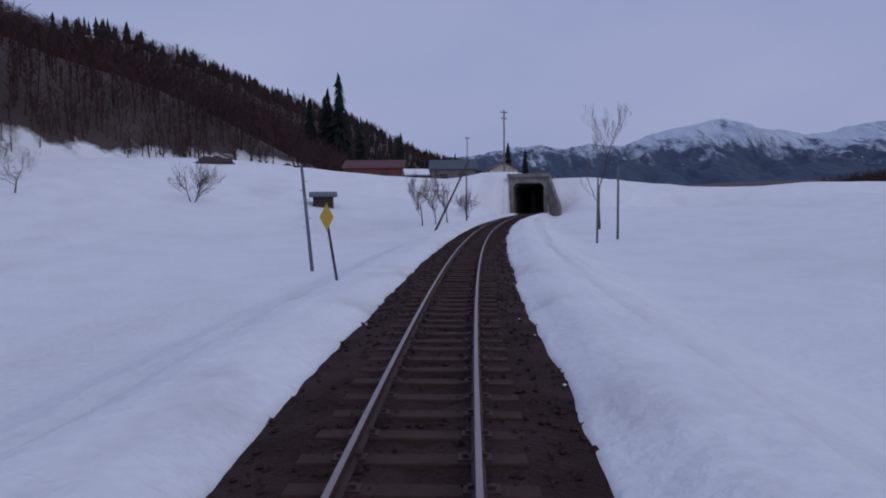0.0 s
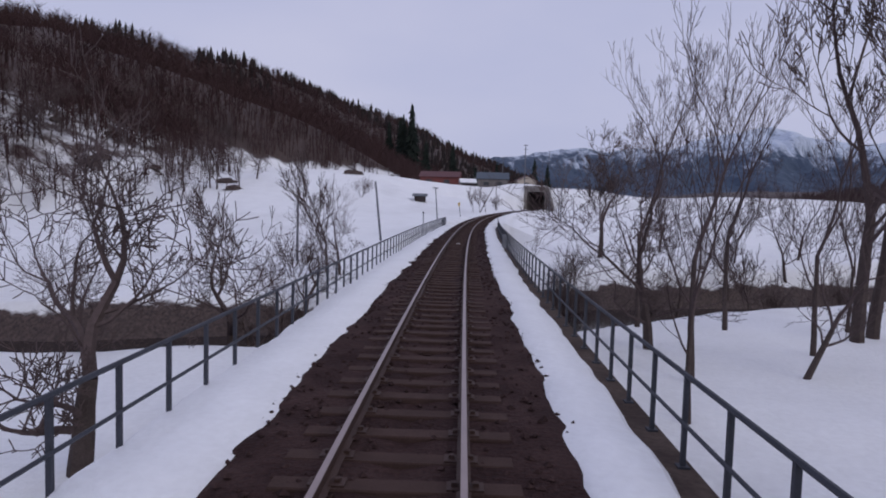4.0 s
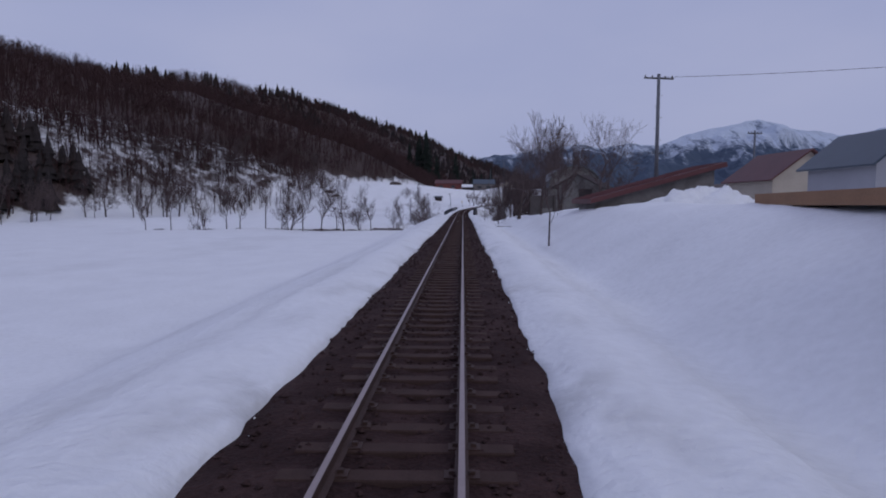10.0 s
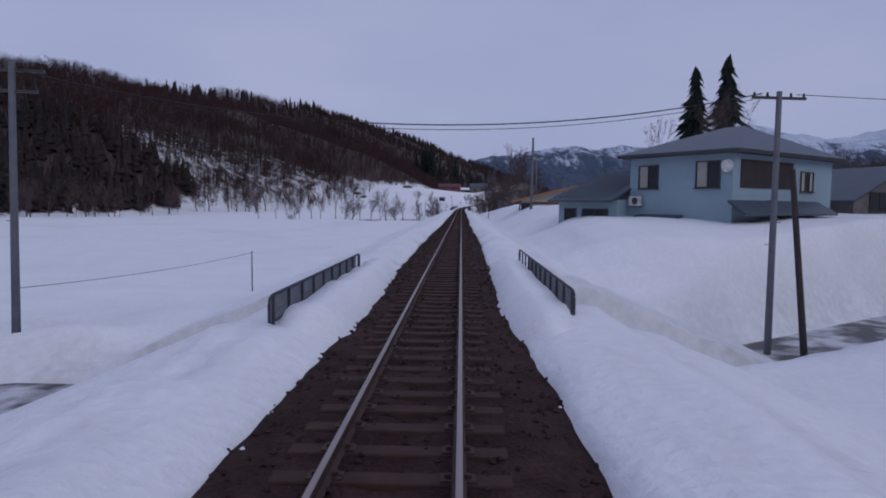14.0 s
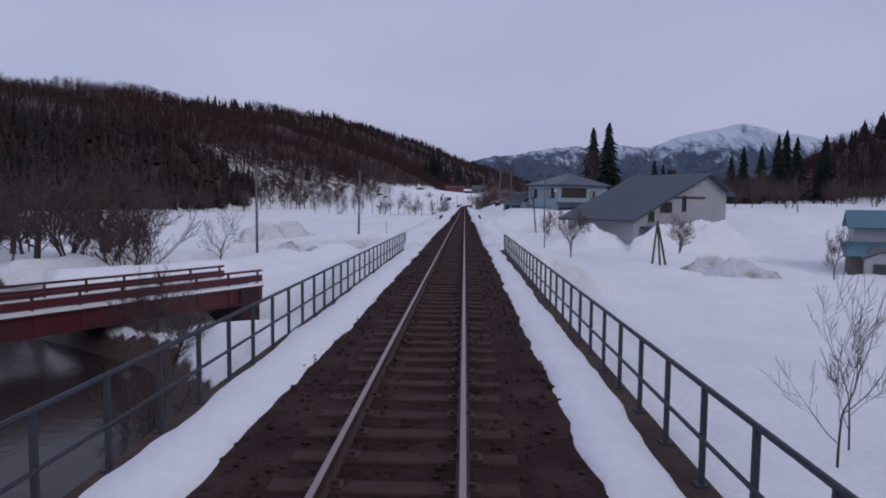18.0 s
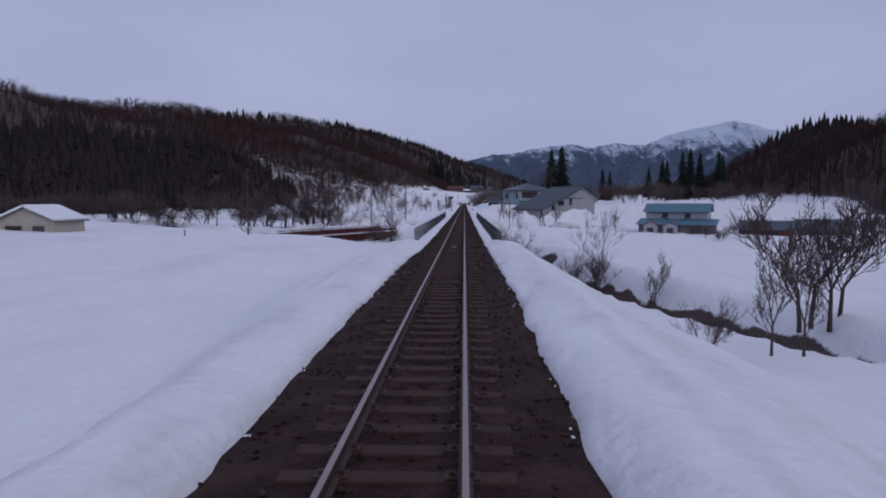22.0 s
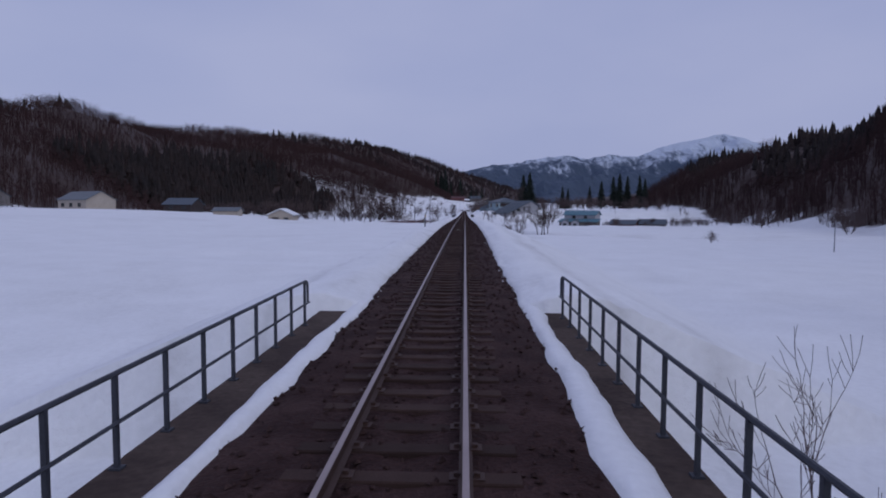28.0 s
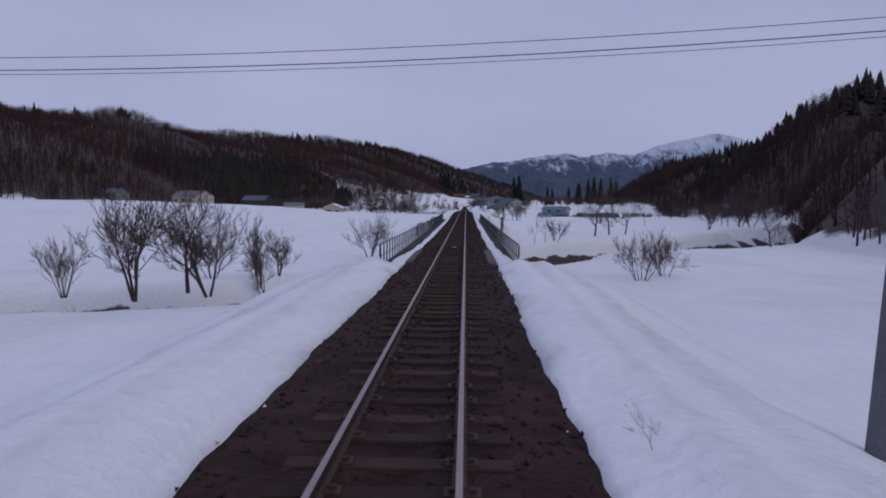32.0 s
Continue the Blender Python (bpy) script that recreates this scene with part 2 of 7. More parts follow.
# rivers: plan line, half width of the bed, water level, bank slope
RIVERS = [
    ([(-120, 10), (-40, 26), (-14, 37), (-2, 52), (4, 64)], 4.6, -5.9, 2.0),
    ([(1, 63), (12, 76), (20, 83.5), (28, 88.5), (40, 97), (56, 116), (80, 130), (160, 142)], 6.7, -5.9, 2.0),
    ([(-160, 340), (-70, 320), (-35, 302), (-18, 288), (-6, 274), (4, 262)], 5.5, -5.2, 1.2),
    ([(4, 262), (8.0, 247.5), (10.6, 237.5)], 2.2, -5.5, 1.5),
    ([(10.6, 237.5), (12.7, 231), (17.0, 219), (24, 208), (42, 195), (78, 180), (140, 168)], 1.9, -5.3, 1.3),
    ([(-60, 537), (-25, 541), (-12, 545), (0, 548), (12, 557), (24, 562), (40, 567), (90, 575)], 4.0, -4.6, 1.2),
]
ROAD = [(-34, 298), (-21.5, 314), (-19.5, 325), (-18.5, 340), (-17, 350), (-13.5, 354.5), (-8, 355), (0, 354.5), (7.6, 358), (20, 367), (44, 384)]


def river_distance(x, y, line):
    best = np.full(np.shape(x), 1e9)
    for (ax, ay), (bx, by) in zip(line, line[1:]):
        dx, dy = bx - ax, by - ay
        t = np.clip(((x - ax) * dx + (y - ay) * dy) / (dx * dx + dy * dy), 0, 1)
        best = np.minimum(best, np.hypot(x - ax - t * dx, y - ay - t * dy))
    return best


FIELD_LEFT = [(-80, -2.2), (0, -2.4), (40, -3.2), (60, -4.0), (82, -4.0), (100, -2.4), (130, -1.3), (170, -1.4), (215, -1.3), (300, -2.6), (340, -3.6), (380, -3.8), (440, -3.4), (500, -2.6), (520, -3.0), (546, -3.2), (562, -2.1), (600, -1.5), (650, 1.2), (687, 4.6), (694, 8.4), (730, 8.8), (760, 9.0)]
FIELD_RIGHT = [(-80, -2.4), (0, -2.6), (60, -3.2), (100, -2.6), (130, -2.2), (170, -2.6), (215, -3.2), (300, -2.6), (345, -2.0), (364, -1.7), (369, 0.6), (378, 1.4), (390, 1.6), (399, 2.1), (440, 2.2), (456, 1.8), (480, 1.1), (500, 0.6), (514, -2.6), (524, -3.5), (550, -3.5), (572, -1.5), (600, -0.7), (640, 0.4), (676, 2.6), (687, 3.4), (694, 8.4), (730, 10.0), (760, 11.0)]
HILL_FOOT = [(-100, -240), (100, -200), (250, -165), (330, -145), (527, -130), (594, -94), (640, -64), (660, -60), (690, -62), (706, -40), (725, -20), (800, -14), (900, 0), (1000, 40), (1400, 200)]
HILL_TOP = [(-100, -380), (100, -340), (400, -300), (564, -300), (690, -285), (780, -255), (892, -174), (1000, -135), (1193, -87), (1500, -20), (2500, 200)]
HILL_HIGH = [(-100, 24), (100, 31), (300, 48), (398, 60), (467, 64), (515, 70), (577, 67), (640, 62), (705, 63), (750, 64), (820, 68), (892, 75), (1000, 69), (1193, 62), (1500, 52), (2500, 46)]
STEEP = [(540, 1.15), (600, 0.7), (650, 0.8), (720, 0.8), (800, 1.1)]
CLEARING = [(584, 0.0), (592, 0.24), (600, 0.28), (618, 0.34), (636, 0.27), (652, 0.14), (668, 0.06), (690, 0.035), (704, 0.0)]
FOOT_R = [(-100, 70), (60, 46), (100, 52), (180, 88), (250, 95), (320, 112), (420, 105), (520, 105), (640, 140), (800, 160), (1400, 260)]
TOP_R = [(-100, 190), (100, 130), (200, 140), (300, 165), (480, 170), (640, 230), (1400, 400)]
HIGH_R = [(-100, 54), (100, 54), (180, 49), (231, 45), (270, 43), (308, 39), (350, 32), (404, 27), (450, 24), (480, 27), (520, 34), (600, 18), (700, 8), (1400, 30)]


def hill(x, y):
    """Height of the wooded ridges on both sides over the fields."""
    foot, top, high = ramp(y, HILL_FOOT), ramp(y, HILL_TOP), ramp(y, HILL_HIGH)
    t = np.clip((foot - x) / np.maximum(foot - top, 1), 0, 1.6)
    left = high * np.where(t < 1, np.sin(np.minimum(t, 1) * 1.5708) ** ramp(y, STEEP), 1 - 0.25 * (t - 1))
    foot, top, high = ramp(y, FOOT_R), ramp(y, TOP_R), ramp(y, HIGH_R)
    s = np.clip((x - foot) / np.maximum(top - foot, 1), 0, 1.6)
    right = high * np.where(s < 1, np.sin(np.minimum(s, 1) * 1.5708) ** 1.1, 1 - 0.2 * (s - 1))
    rough = (fbm(x / 55, y / 55, 3) - 0.47) * 0.38
    return left * (1 + rough) + right * (1 + rough), np.maximum(t, s)


def in_bridge(y, grow=0.0):
    inside = np.zeros(np.shape(y), bool)
    for a, b in BRIDGES.values():
        inside |= (y > a - grow) & (y < b + grow)
    return inside


def land(x, y):
    """Height of the open land without the railway's bank, and how bare of snow it is."""
    u = x - centre_x(y)
    field = np.where(u < 0, ramp(y, FIELD_LEFT), ramp(y, FIELD_RIGHT))
    near = np.where(y < 690, np.minimum(field, rail_z(y) - 0.9), field)
    w = smooth(2.5, 10, np.abs(u))
    h = near * (1 - w) + field * w
    h = h - 2.2 * smooth(22, 34, u) * smooth(270, 300, y) * (1 - smooth(345, 375, y))
    h = h + smooth(30, 110, np.abs(u)) * np.where(u < 0, smooth(60, 200, y) * (1 - smooth(300, 420, y)) * 3.6, 0.5)
    h = h + smooth(14, 60, np.abs(u)) * np.where(u < 0, smooth(610, 680, y) * 7.0 - 4.5 * smooth(684, 700, y), smooth(580, 640, y) * 2.0)
    h = h - np.where(u > 0, (smooth(9, 40, u) * 4.5 + smooth(40, 130, u) * 3.5) * smooth(684, 702, y), 0.0)
    h = h + smooth(690, 700, y) * np.where(u < 0, 1.5, 0.0) * (1 - smooth(8, 16, np.abs(u)))
    h = h + (fbm(x / 14, y / 14, 11, 3) - 0.45) * 0.9 * smooth(4, 12, np.abs(u)) + (fbm(x / 3.5, y / 3.5, 5, 2) - 0.38) * 0.2
    h = h + (fbm(x / 1.5, y / 1.5, 15, 3) - 0.44) * 0.13 * smooth(3, 6, np.abs(u)) * (1 - smooth(18, 40, np.abs(u)))
    h = h - 3.6 * np.exp(-((x + 12.8) ** 2 + (y - 299.6) ** 2) / 30.0)
    h = h - 0.75 * np.exp(-((x - 5.8) ** 2 / 2.2 + (y - 386.0) ** 2 / 4.0))
    lumpy = smooth(12, 18, u) * (1 - smooth(50, 70, u)) * smooth(285, 300, y) * (1 - smooth(335, 345, y)) + smooth(7, 10, -u) * (1 - smooth(30, 40, -u)) * smooth(305, 315, y) * (1 - smooth(365, 375, y))
    h = h + (fbm(x / 4.5, y / 4.5, 17, 4) - 0.45) * 1.5 * lumpy
    up, wood = hill(x, y)
    h = h + up
    bare = np.zeros(np.shape(x))
    for line, half, level, slope in RIVERS:
        d = river_distance(x, y, line) + (fbm(x / 10, y / 10, 21, 2) - 0.38) * 5.0 * min(1, half / 4)
        bed = level - 0.7 + np.maximum(d - half, 0) * slope
        soil = 3.2 if slope < 1.25 else 1.7
        near = smooth(-1.2, 0.3, h - bed) * (1 - smooth(half + 0.3, half + soil, d))
        bare = np.maximum(bare, np.where(d < half + 4, near, 0))
        h = np.minimum(h, bed)
    d = river_distance(x, y, ROAD)
    cut = -3.75 + np.maximum(d - np.where(u > 0, 3.0, 2.1), 0) * 2.2
    wall = (1 - smooth(0, 2.2, np.abs(d - 4.6))) * 0.9 * smooth(4, 9, -u)
    h = np.minimum(h + wall, np.maximum(cut, -3.75))
    return h, bare, wood


def bank(u, y, side):
    """Height of the railway's snow bank over the rail, by the distance from the centre line."""
    edge = snow_edge(y, side)
    v = np.abs(u) - edge
    crest = 0.02 + 0.16 * fbm(y / 9, y * 0 + side * 3, 31, 3)
    lump = (fbm(np.abs(u) / 0.6, y / 7.0, 41 + side, 3) - 0.44) * 0.22 + (fbm(np.abs(u) / 0.5, y / 0.6, 43 + side, 2) - 0.37) * 0.07 + (fbm(np.abs(u) / 1.1, y / 1.6, 45 + side, 3) - 0.44) * 0.16
    lump = lump + np.where((side < 0) & (v > 0.6), (fbm(np.abs(u) / 0.42, y / 0.55, 53, 2) - 0.37) * 0.3 * smooth(333, 337, y) * (1 - smooth(347, 350, y)), 0)
    z = np.where(v < 0, -0.62, ramp(v, [(0, -0.62), (0.03, -0.42), (0.09, -0.2), (0.3, -0.1), (0.9, 0.0), (2.2, -0.1)]))
    z = z + np.where(v > 0, crest * smooth(0.1, 1.0, v) + lump * smooth(0.0, 0.3, v), 0)
    low = smooth(95, 120, y) * (1 - smooth(195, 220, y)) * (side < 0)
    low = low + 0.5 * smooth(203, 214, y) * (1 - smooth(234, 242, y)) * (side > 0)
    fall = np.maximum(v - 2.0 + 0.7 * low, 0)
    trough = -0.14 * np.exp(-((np.abs(u) - 3.75 - 0.5 * fbm(y / 30, y * 0, 49, 2)) / 0.3) ** 2)
    grooves = trough * smooth(0.5, 1.2, v) + (fbm(np.abs(u) / 0.42, y / 24.0, 47 + side, 3) - 0.44) * 0.16 * smooth(0.5, 1.2, v) * (1 - smooth(4.5, 6.5, v))
    return z + grooves - np.where(fall > 0, fall * (0.42 + 0.36 * low), 0)


def snow_edge(y, side):
    """Distance of the ragged snow edge from the centre line."""
    y = np.asarray(y, float)
    left = [(0, 1.82), (15, 1.76), (60, 1.66), (110, 1.86), (140, 1.95), (180, 1.92), (197, 1.7), (203, 1.84), (218, 1.9), (226, 1.66), (300, 1.6), (340, 1.6), (352, 1.45), (362, 1.7), (376, 1.78), (384, 1.86), (405, 1.7), (420, 1.68), (449, 1.75), (456, 1.6), (476, 1.5), (500, 1.55), (520, 1.58), (560, 1.58), (600, 1.62), (650, 1.7)]
    right = [(0, 1.8), (15, 1.76), (60, 1.68), (110, 1.88), (135, 2.08), (162, 2.13), (182, 2.02), (197, 1.7), (203, 1.84), (218, 1.84), (226, 1.68), (240, 1.62), (270, 1.56), (289, 1.66), (310, 1.68), (342, 1.74), (352, 1.5), (364, 1.66), (380, 1.7), (414, 1.56), (430, 1.7), (449, 1.66), (470, 1.7), (484, 1.74), (505, 1.58), (556, 1.5), (600, 1.62), (650, 1.7)]
    wide = ramp(y, left if side < 0 else right) - 0.05
    return wide + (fbm(y / 5.5, y * 0 + side, 51, 3) - 0.44) * 0.2 + (fbm(y / 0.8, y * 0 + side * 7, 61, 3) - 0.42) * 0.22


def ground_height(x, y):
    h, bare, wood = land(x, y)
    u = x - centre_x(y)
    side = np.where(u < 0, -1.0, 1.0)
    b = np.where(u < 0, bank(u, y, -1), bank(u, y, 1)) + rail_z(y)
    b = b - 3.0 * np.exp(-((x + 13.0) ** 2 + (y - 300.6) ** 2) / 22.0)
    on = ~in_bridge(y) & (y < 692) & ~((y > 351.0) & (y < 356.6))
    bore = (y >= 692) & (y < 716.5) & (np.abs(u) < 3.3)
    raised = on & (b > h)
    h = np.where(on & (np.abs(u) < 3.2), b, np.where(raised, h + (b - h), h))
    h = np.where(bore, rail_z(y) - 0.7, h)
    bare = np.where(raised | (on & (np.abs(u) < 3.2)), 0, bare)
    return h, bare, wood


def mesh_object(name, verts, faces, mat, parent=None, smooth_shade=False):
    me = bpy.data.meshes.new(name)
    me.from_pydata([tuple(v) for v in verts] if not isinstance(verts, np.ndarray) else verts.tolist(), [], faces if not isinstance(faces, np.ndarray) else faces.tolist())
    if isinstance(mat, (list, tuple)):
        for m in mat:
            me.materials.append(m)
    elif mat:
        me.materials.append(mat)
    if smooth_shade:
        me.polygons.foreach_set("use_smooth", [True] * len(me.polygons))
    ob = new(name, me)
    if parent:
        ob.parent = parent
    return ob


def make_ground():
    far = list(np.arange(6.2, 50, 0.8)) + list(np.geomspace(50, 2600, 50))
    ys = np.concatenate([-np.geomspace(700, 25, 10), np.arange(-20, 715, 0.36), 714 + np.geomspace(2, 3600, 60)])
    offsets = [0.0, 0.03, 0.09, 0.2, 0.35, 0.55, 0.75, 1.0, 1.25, 1.5, 1.75, 2.0, 2.3, 2.6, 2.9, 3.2, 3.5, 3.8]
    Y = ys[:, None]
    cols = []
    for side in (-1, 1):
        e = snow_edge(ys, side)
        c = [e + o for o in offsets] + [np.full(len(ys), f) for f in far]
        c = np.stack(c, 1)
        cols.append(side * c)
    U = np.concatenate([cols[0][:, ::-1], np.zeros((len(ys), 1)), cols[1]], 1)
    YY = np.repeat(Y, U.shape[1], 1)
    X = U + centre_x(YY)
    H, bare, wood = ground_height(X, YY)
    n, m = U.shape
    verts = np.stack([X, YY, H], 2).reshape(-1, 3)
    idx = np.arange(n * m).reshape(n, m)
    faces = np.stack([idx[:-1, :-1], idx[:-1, 1:], idx[1:, 1:], idx[1:, :-1]], 2).reshape(-1, 4)
    me = bpy.data.meshes.new("ground")
    me.vertices.add(len(verts))
    me.vertices.foreach_set("co", verts.astype(np.float32).ravel())
    me.loops.add(len(faces) * 4)
    me.loops.foreach_set("vertex_index", faces.astype(np.int32).ravel())
    me.polygons.add(len(faces))
    me.polygons.foreach_set("loop_start", np.arange(0, len(faces) * 4, 4, dtype=np.int32))
    me.polygons.foreach_set("use_smooth", np.ones(len(faces), bool))
    me.update(calc_edges=True)
    me.materials.append(GROUND)
    ob = new("ground", me)
    at = ob.data.attributes.new("bare", "FLOAT", "POINT")
    room = ramp(YY, CLEARING) * (0.75 + 0.9 * fbm(X / 30, YY / 30, 93, 3) - 0.2)
    open_ = (X < 0) * (1 - smooth(room - 0.03, room + 0.03, wood)) * (room > 0.02)
    woods = smooth(0.0, 0.025, wood) * (0.82 - open_ * 0.3)
    away = np.abs(U)
    streak = smooth(0.5, 0.72, fbm(away / 0.5, YY / 22.0, 111, 3)) * smooth(2.2, 3.0, away) * (1 - smooth(6.0, 9.0, away)) * 0.3
    streak = streak + smooth(0.45, 0.7, fbm(away / 0.9, YY / 1.6, 113, 3)) * (1 - smooth(1.9, 3.4, away)) * 0.35
    streak = streak + smooth(0.52, 0.75, fbm(X / 9.0, YY / 16.0, 115, 4)) * 0.16 * smooth(5, 9, away)
    # soft shade of the plough groove, painted as a darker line along it
    streak = streak + 0.22 * np.exp(-((away - 3.85 - 0.5 * fbm(YY / 30, YY * 0, 49, 2)) / 0.35) ** 2) * (0.3 + fbm(YY / 7, YY * 0, 121, 3))
    d = river_distance(X, YY, ROAD)
    streak = np.maximum(streak, (1 - smooth(2.4, 5.0, d)) * (0.1 + 0.5 * fbm(X / 1.4, YY / 1.4, 117, 3)))
    dirt_and_shade = ob.data.attributes.new("dirt_and_shade", "FLOAT", "POINT")
    dirt_and_shade.data.foreach_set("value", streak.ravel().astype(np.float32))
    at.data.foreach_set("value", (bare * 0.8).ravel().astype(np.float32))
    lit = ob.data.attributes.new("litter", "FLOAT", "POINT")
    lit.data.foreach_set("value", woods.ravel().astype(np.float32))
    return tagged(ob, "snow-covered fields, banks and wooded hills under old snow", "snowy ground", "", "structure")


ground = make_ground()


# ---- the track ----
def sweep(profile, ys, name, mat, parent=None, shift=0.0, smooth_shade=False):
    """A closed profile (u, z) drawn along the line of the rails."""
    ys = np.asarray(ys, float)
    cx, cz, a = centre_x(ys), rail_z(ys), np.arctan(heading(ys))
    P = np.array(profile)
    X = cx[:, None] + (P[None, :, 0] + shift) * np.cos(a)[:, None]
    Yv = ys[:, None] - (P[None, :, 0] + shift) * np.sin(a)[:, None]
    Z = cz[:, None] + np.repeat(P[None, :, 1], len(ys), 0)
    n, k = X.shape
    verts = np.stack([X, Yv, Z], 2).reshape(-1, 3)
    faces = []
    for i in range(n - 1):
        for j in range(k):
            j2 = (j + 1) % k
            faces.append((i * k + j, i * k + j2, (i + 1) * k + j2, (i + 1) * k + j))
    faces.append(tuple(range(k))[::-1])
    faces.append(tuple(range((n - 1) * k, n * k)))
    return mesh_object(name, verts, faces, mat, parent, smooth_shade)


def lumps(centres, radii, flat, seed):
    """Many small eight-sided lumps as one set of vertices and faces."""
    rng = np.random.default_rng(seed)
    n = len(centres)
    dirs = np.array([(1, 0, 0), (0, 1, 0), (-1, 0, 0), (0, -1, 0), (0, 0, 1), (0, 0, -1)], float)
    turn = rng.uniform(0, 6.28, n)
    c, s = np.cos(turn)[:, None], np.sin(turn)[:, None]
    P = dirs[None] * radii[:, None, None] * rng.uniform(0.65, 1.35, (n, 6, 1))
    x, y = P[:, :, 0] * c - P[:, :, 1] * s, P[:, :, 0] * s + P[:, :, 1] * c
    V = np.stack([x, y, P[:, :, 2] * flat], 2) + centres[:, None, :] + rng.normal(0, 0.12, (n, 6, 3)) * radii[:, None, None]
    tri = np.array([(0, 1, 4), (1, 2, 4), (2, 3, 4), (3, 0, 4), (1, 0, 5), (2, 1, 5), (3, 2, 5), (0, 3, 5)])
    F = (np.arange(n)[:, None, None] * 6 + tri[None]).reshape(-1, 3)
    return V.reshape(-1, 3), F


def scatter_stones(bed):
    rng = np.random.default_rng(17)
    n = 42000
    y = rng.uniform(-4, 700, n)
    u = np.where(rng.random(n) < 0.3, rng.uniform(-0.5, 0.5, n), rng.uniform(0.7, 1.95, n) * np.where(rng.random(n) < 0.5, -1, 1))
    top = np.interp(np.abs(u), [0, 0.45, 0.6, 1.15, 1.4, 1.9, 2.75], [-0.23, -0.165, -0.2, -0.185, -0.185, -0.27, -0.62])
    z = rail_z(y) + top + 0.012
    V, F = lumps(np.stack([centre_x(y) + u, y, z], 1), rng.uniform(0.022, 0.055, n), 0.7, 18)
    tagged(mesh_object("ballast_stones", V, F, STONES, bed), kind="stuff")
    y = rng.uniform(-4, 690, 1500)
    y = y[~in_bridge(y, 1.0)]
    n = len(y)
    side = np.where(rng.random(n) < 0.5, -1.0, 1.0)
    e = np.where(side < 0, snow_edge(y, -1), snow_edge(y, 1))
    u = side * (e + rng.normal(0.0, 0.06, n))
    z = rail_z(y) - 0.22 + rng.uniform(-0.06, 0.04, n)
    r = rng.uniform(0.012, 0.032, n)
    V, F = lumps(np.stack([centre_x(y) + u, y, z], 1), r, 0.8, 19)
    tagged(mesh_object("snow_crumbs", V, F, SNOW, bed, True), kind="stuff")


def make_track():
    ys = np.concatenate([np.arange(-20, 500, 4.0), np.arange(500, 716, 1.5)])
    # ballast with a rough face
    yb = np.arange(-20, 716, 0.45)
    us = np.array([-2.75, -2.4, -2.1, -1.8, -1.5, -1.2, -0.8, -0.53, -0.3, 0, 0.3, 0.53, 0.8, 1.2, 1.5, 1.8, 2.1, 2.4, 2.75])
    U, YY = np.meshgrid(us, yb)
    top = np.interp(np.abs(U), [0, 0.45, 0.6, 1.15, 1.4, 1.9, 2.75], [-0.23, -0.165, -0.2, -0.185, -0.185, -0.27, -0.62])
    Z = rail_z(YY) + top + (fbm(U / 0.35, YY / 0.35, 71, 2) - 0.37) * 0.07
    X = centre_x(YY) + U
    n, m = U.shape
    idx = np.arange(n * m).reshape(n, m)
    faces = np.stack([idx[:-1, :-1], idx[:-1, 1:], idx[1:, 1:], idx[1:, :-1]], 2).reshape(-1, 4)
    bed = mesh_object("ballast_bed", np.stack([X, YY, Z], 2).reshape(-1, 3), faces, BALLAST, None, False)
    scatter_stones(bed)
    tagged(bed, "dark brown stone ballast bed between the snow banks", "ballast", "", "structure")
    head = [(-0.033, 0), (-0.033, -0.03), (-0.01, -0.045), (-0.01, -0.13), (-0.06, -0.15), (0.06, -0.15), (0.01, -0.13), (0.01, -0.045), (0.033, -0.03), (0.033, 0)]
    top = [(-0.026, 0.003), (-0.030, -0.004), (0.030, -0.004), (0.026, 0.003)]
    for s in (-0.555, 0.555):
        r = sweep(head, ys, "rail", RAIL_RUST, None, s)
        tagged(r, "rusty steel rail with a worn bright top", "rail", "rails of the track", "structure")
        sweep(top, ys, "rail_head", RAIL_TOP, r, s)


make_track()


def gz(x, y):
    return float(ground_height(np.array([float(x)]), np.array([float(y)]))[0][0])


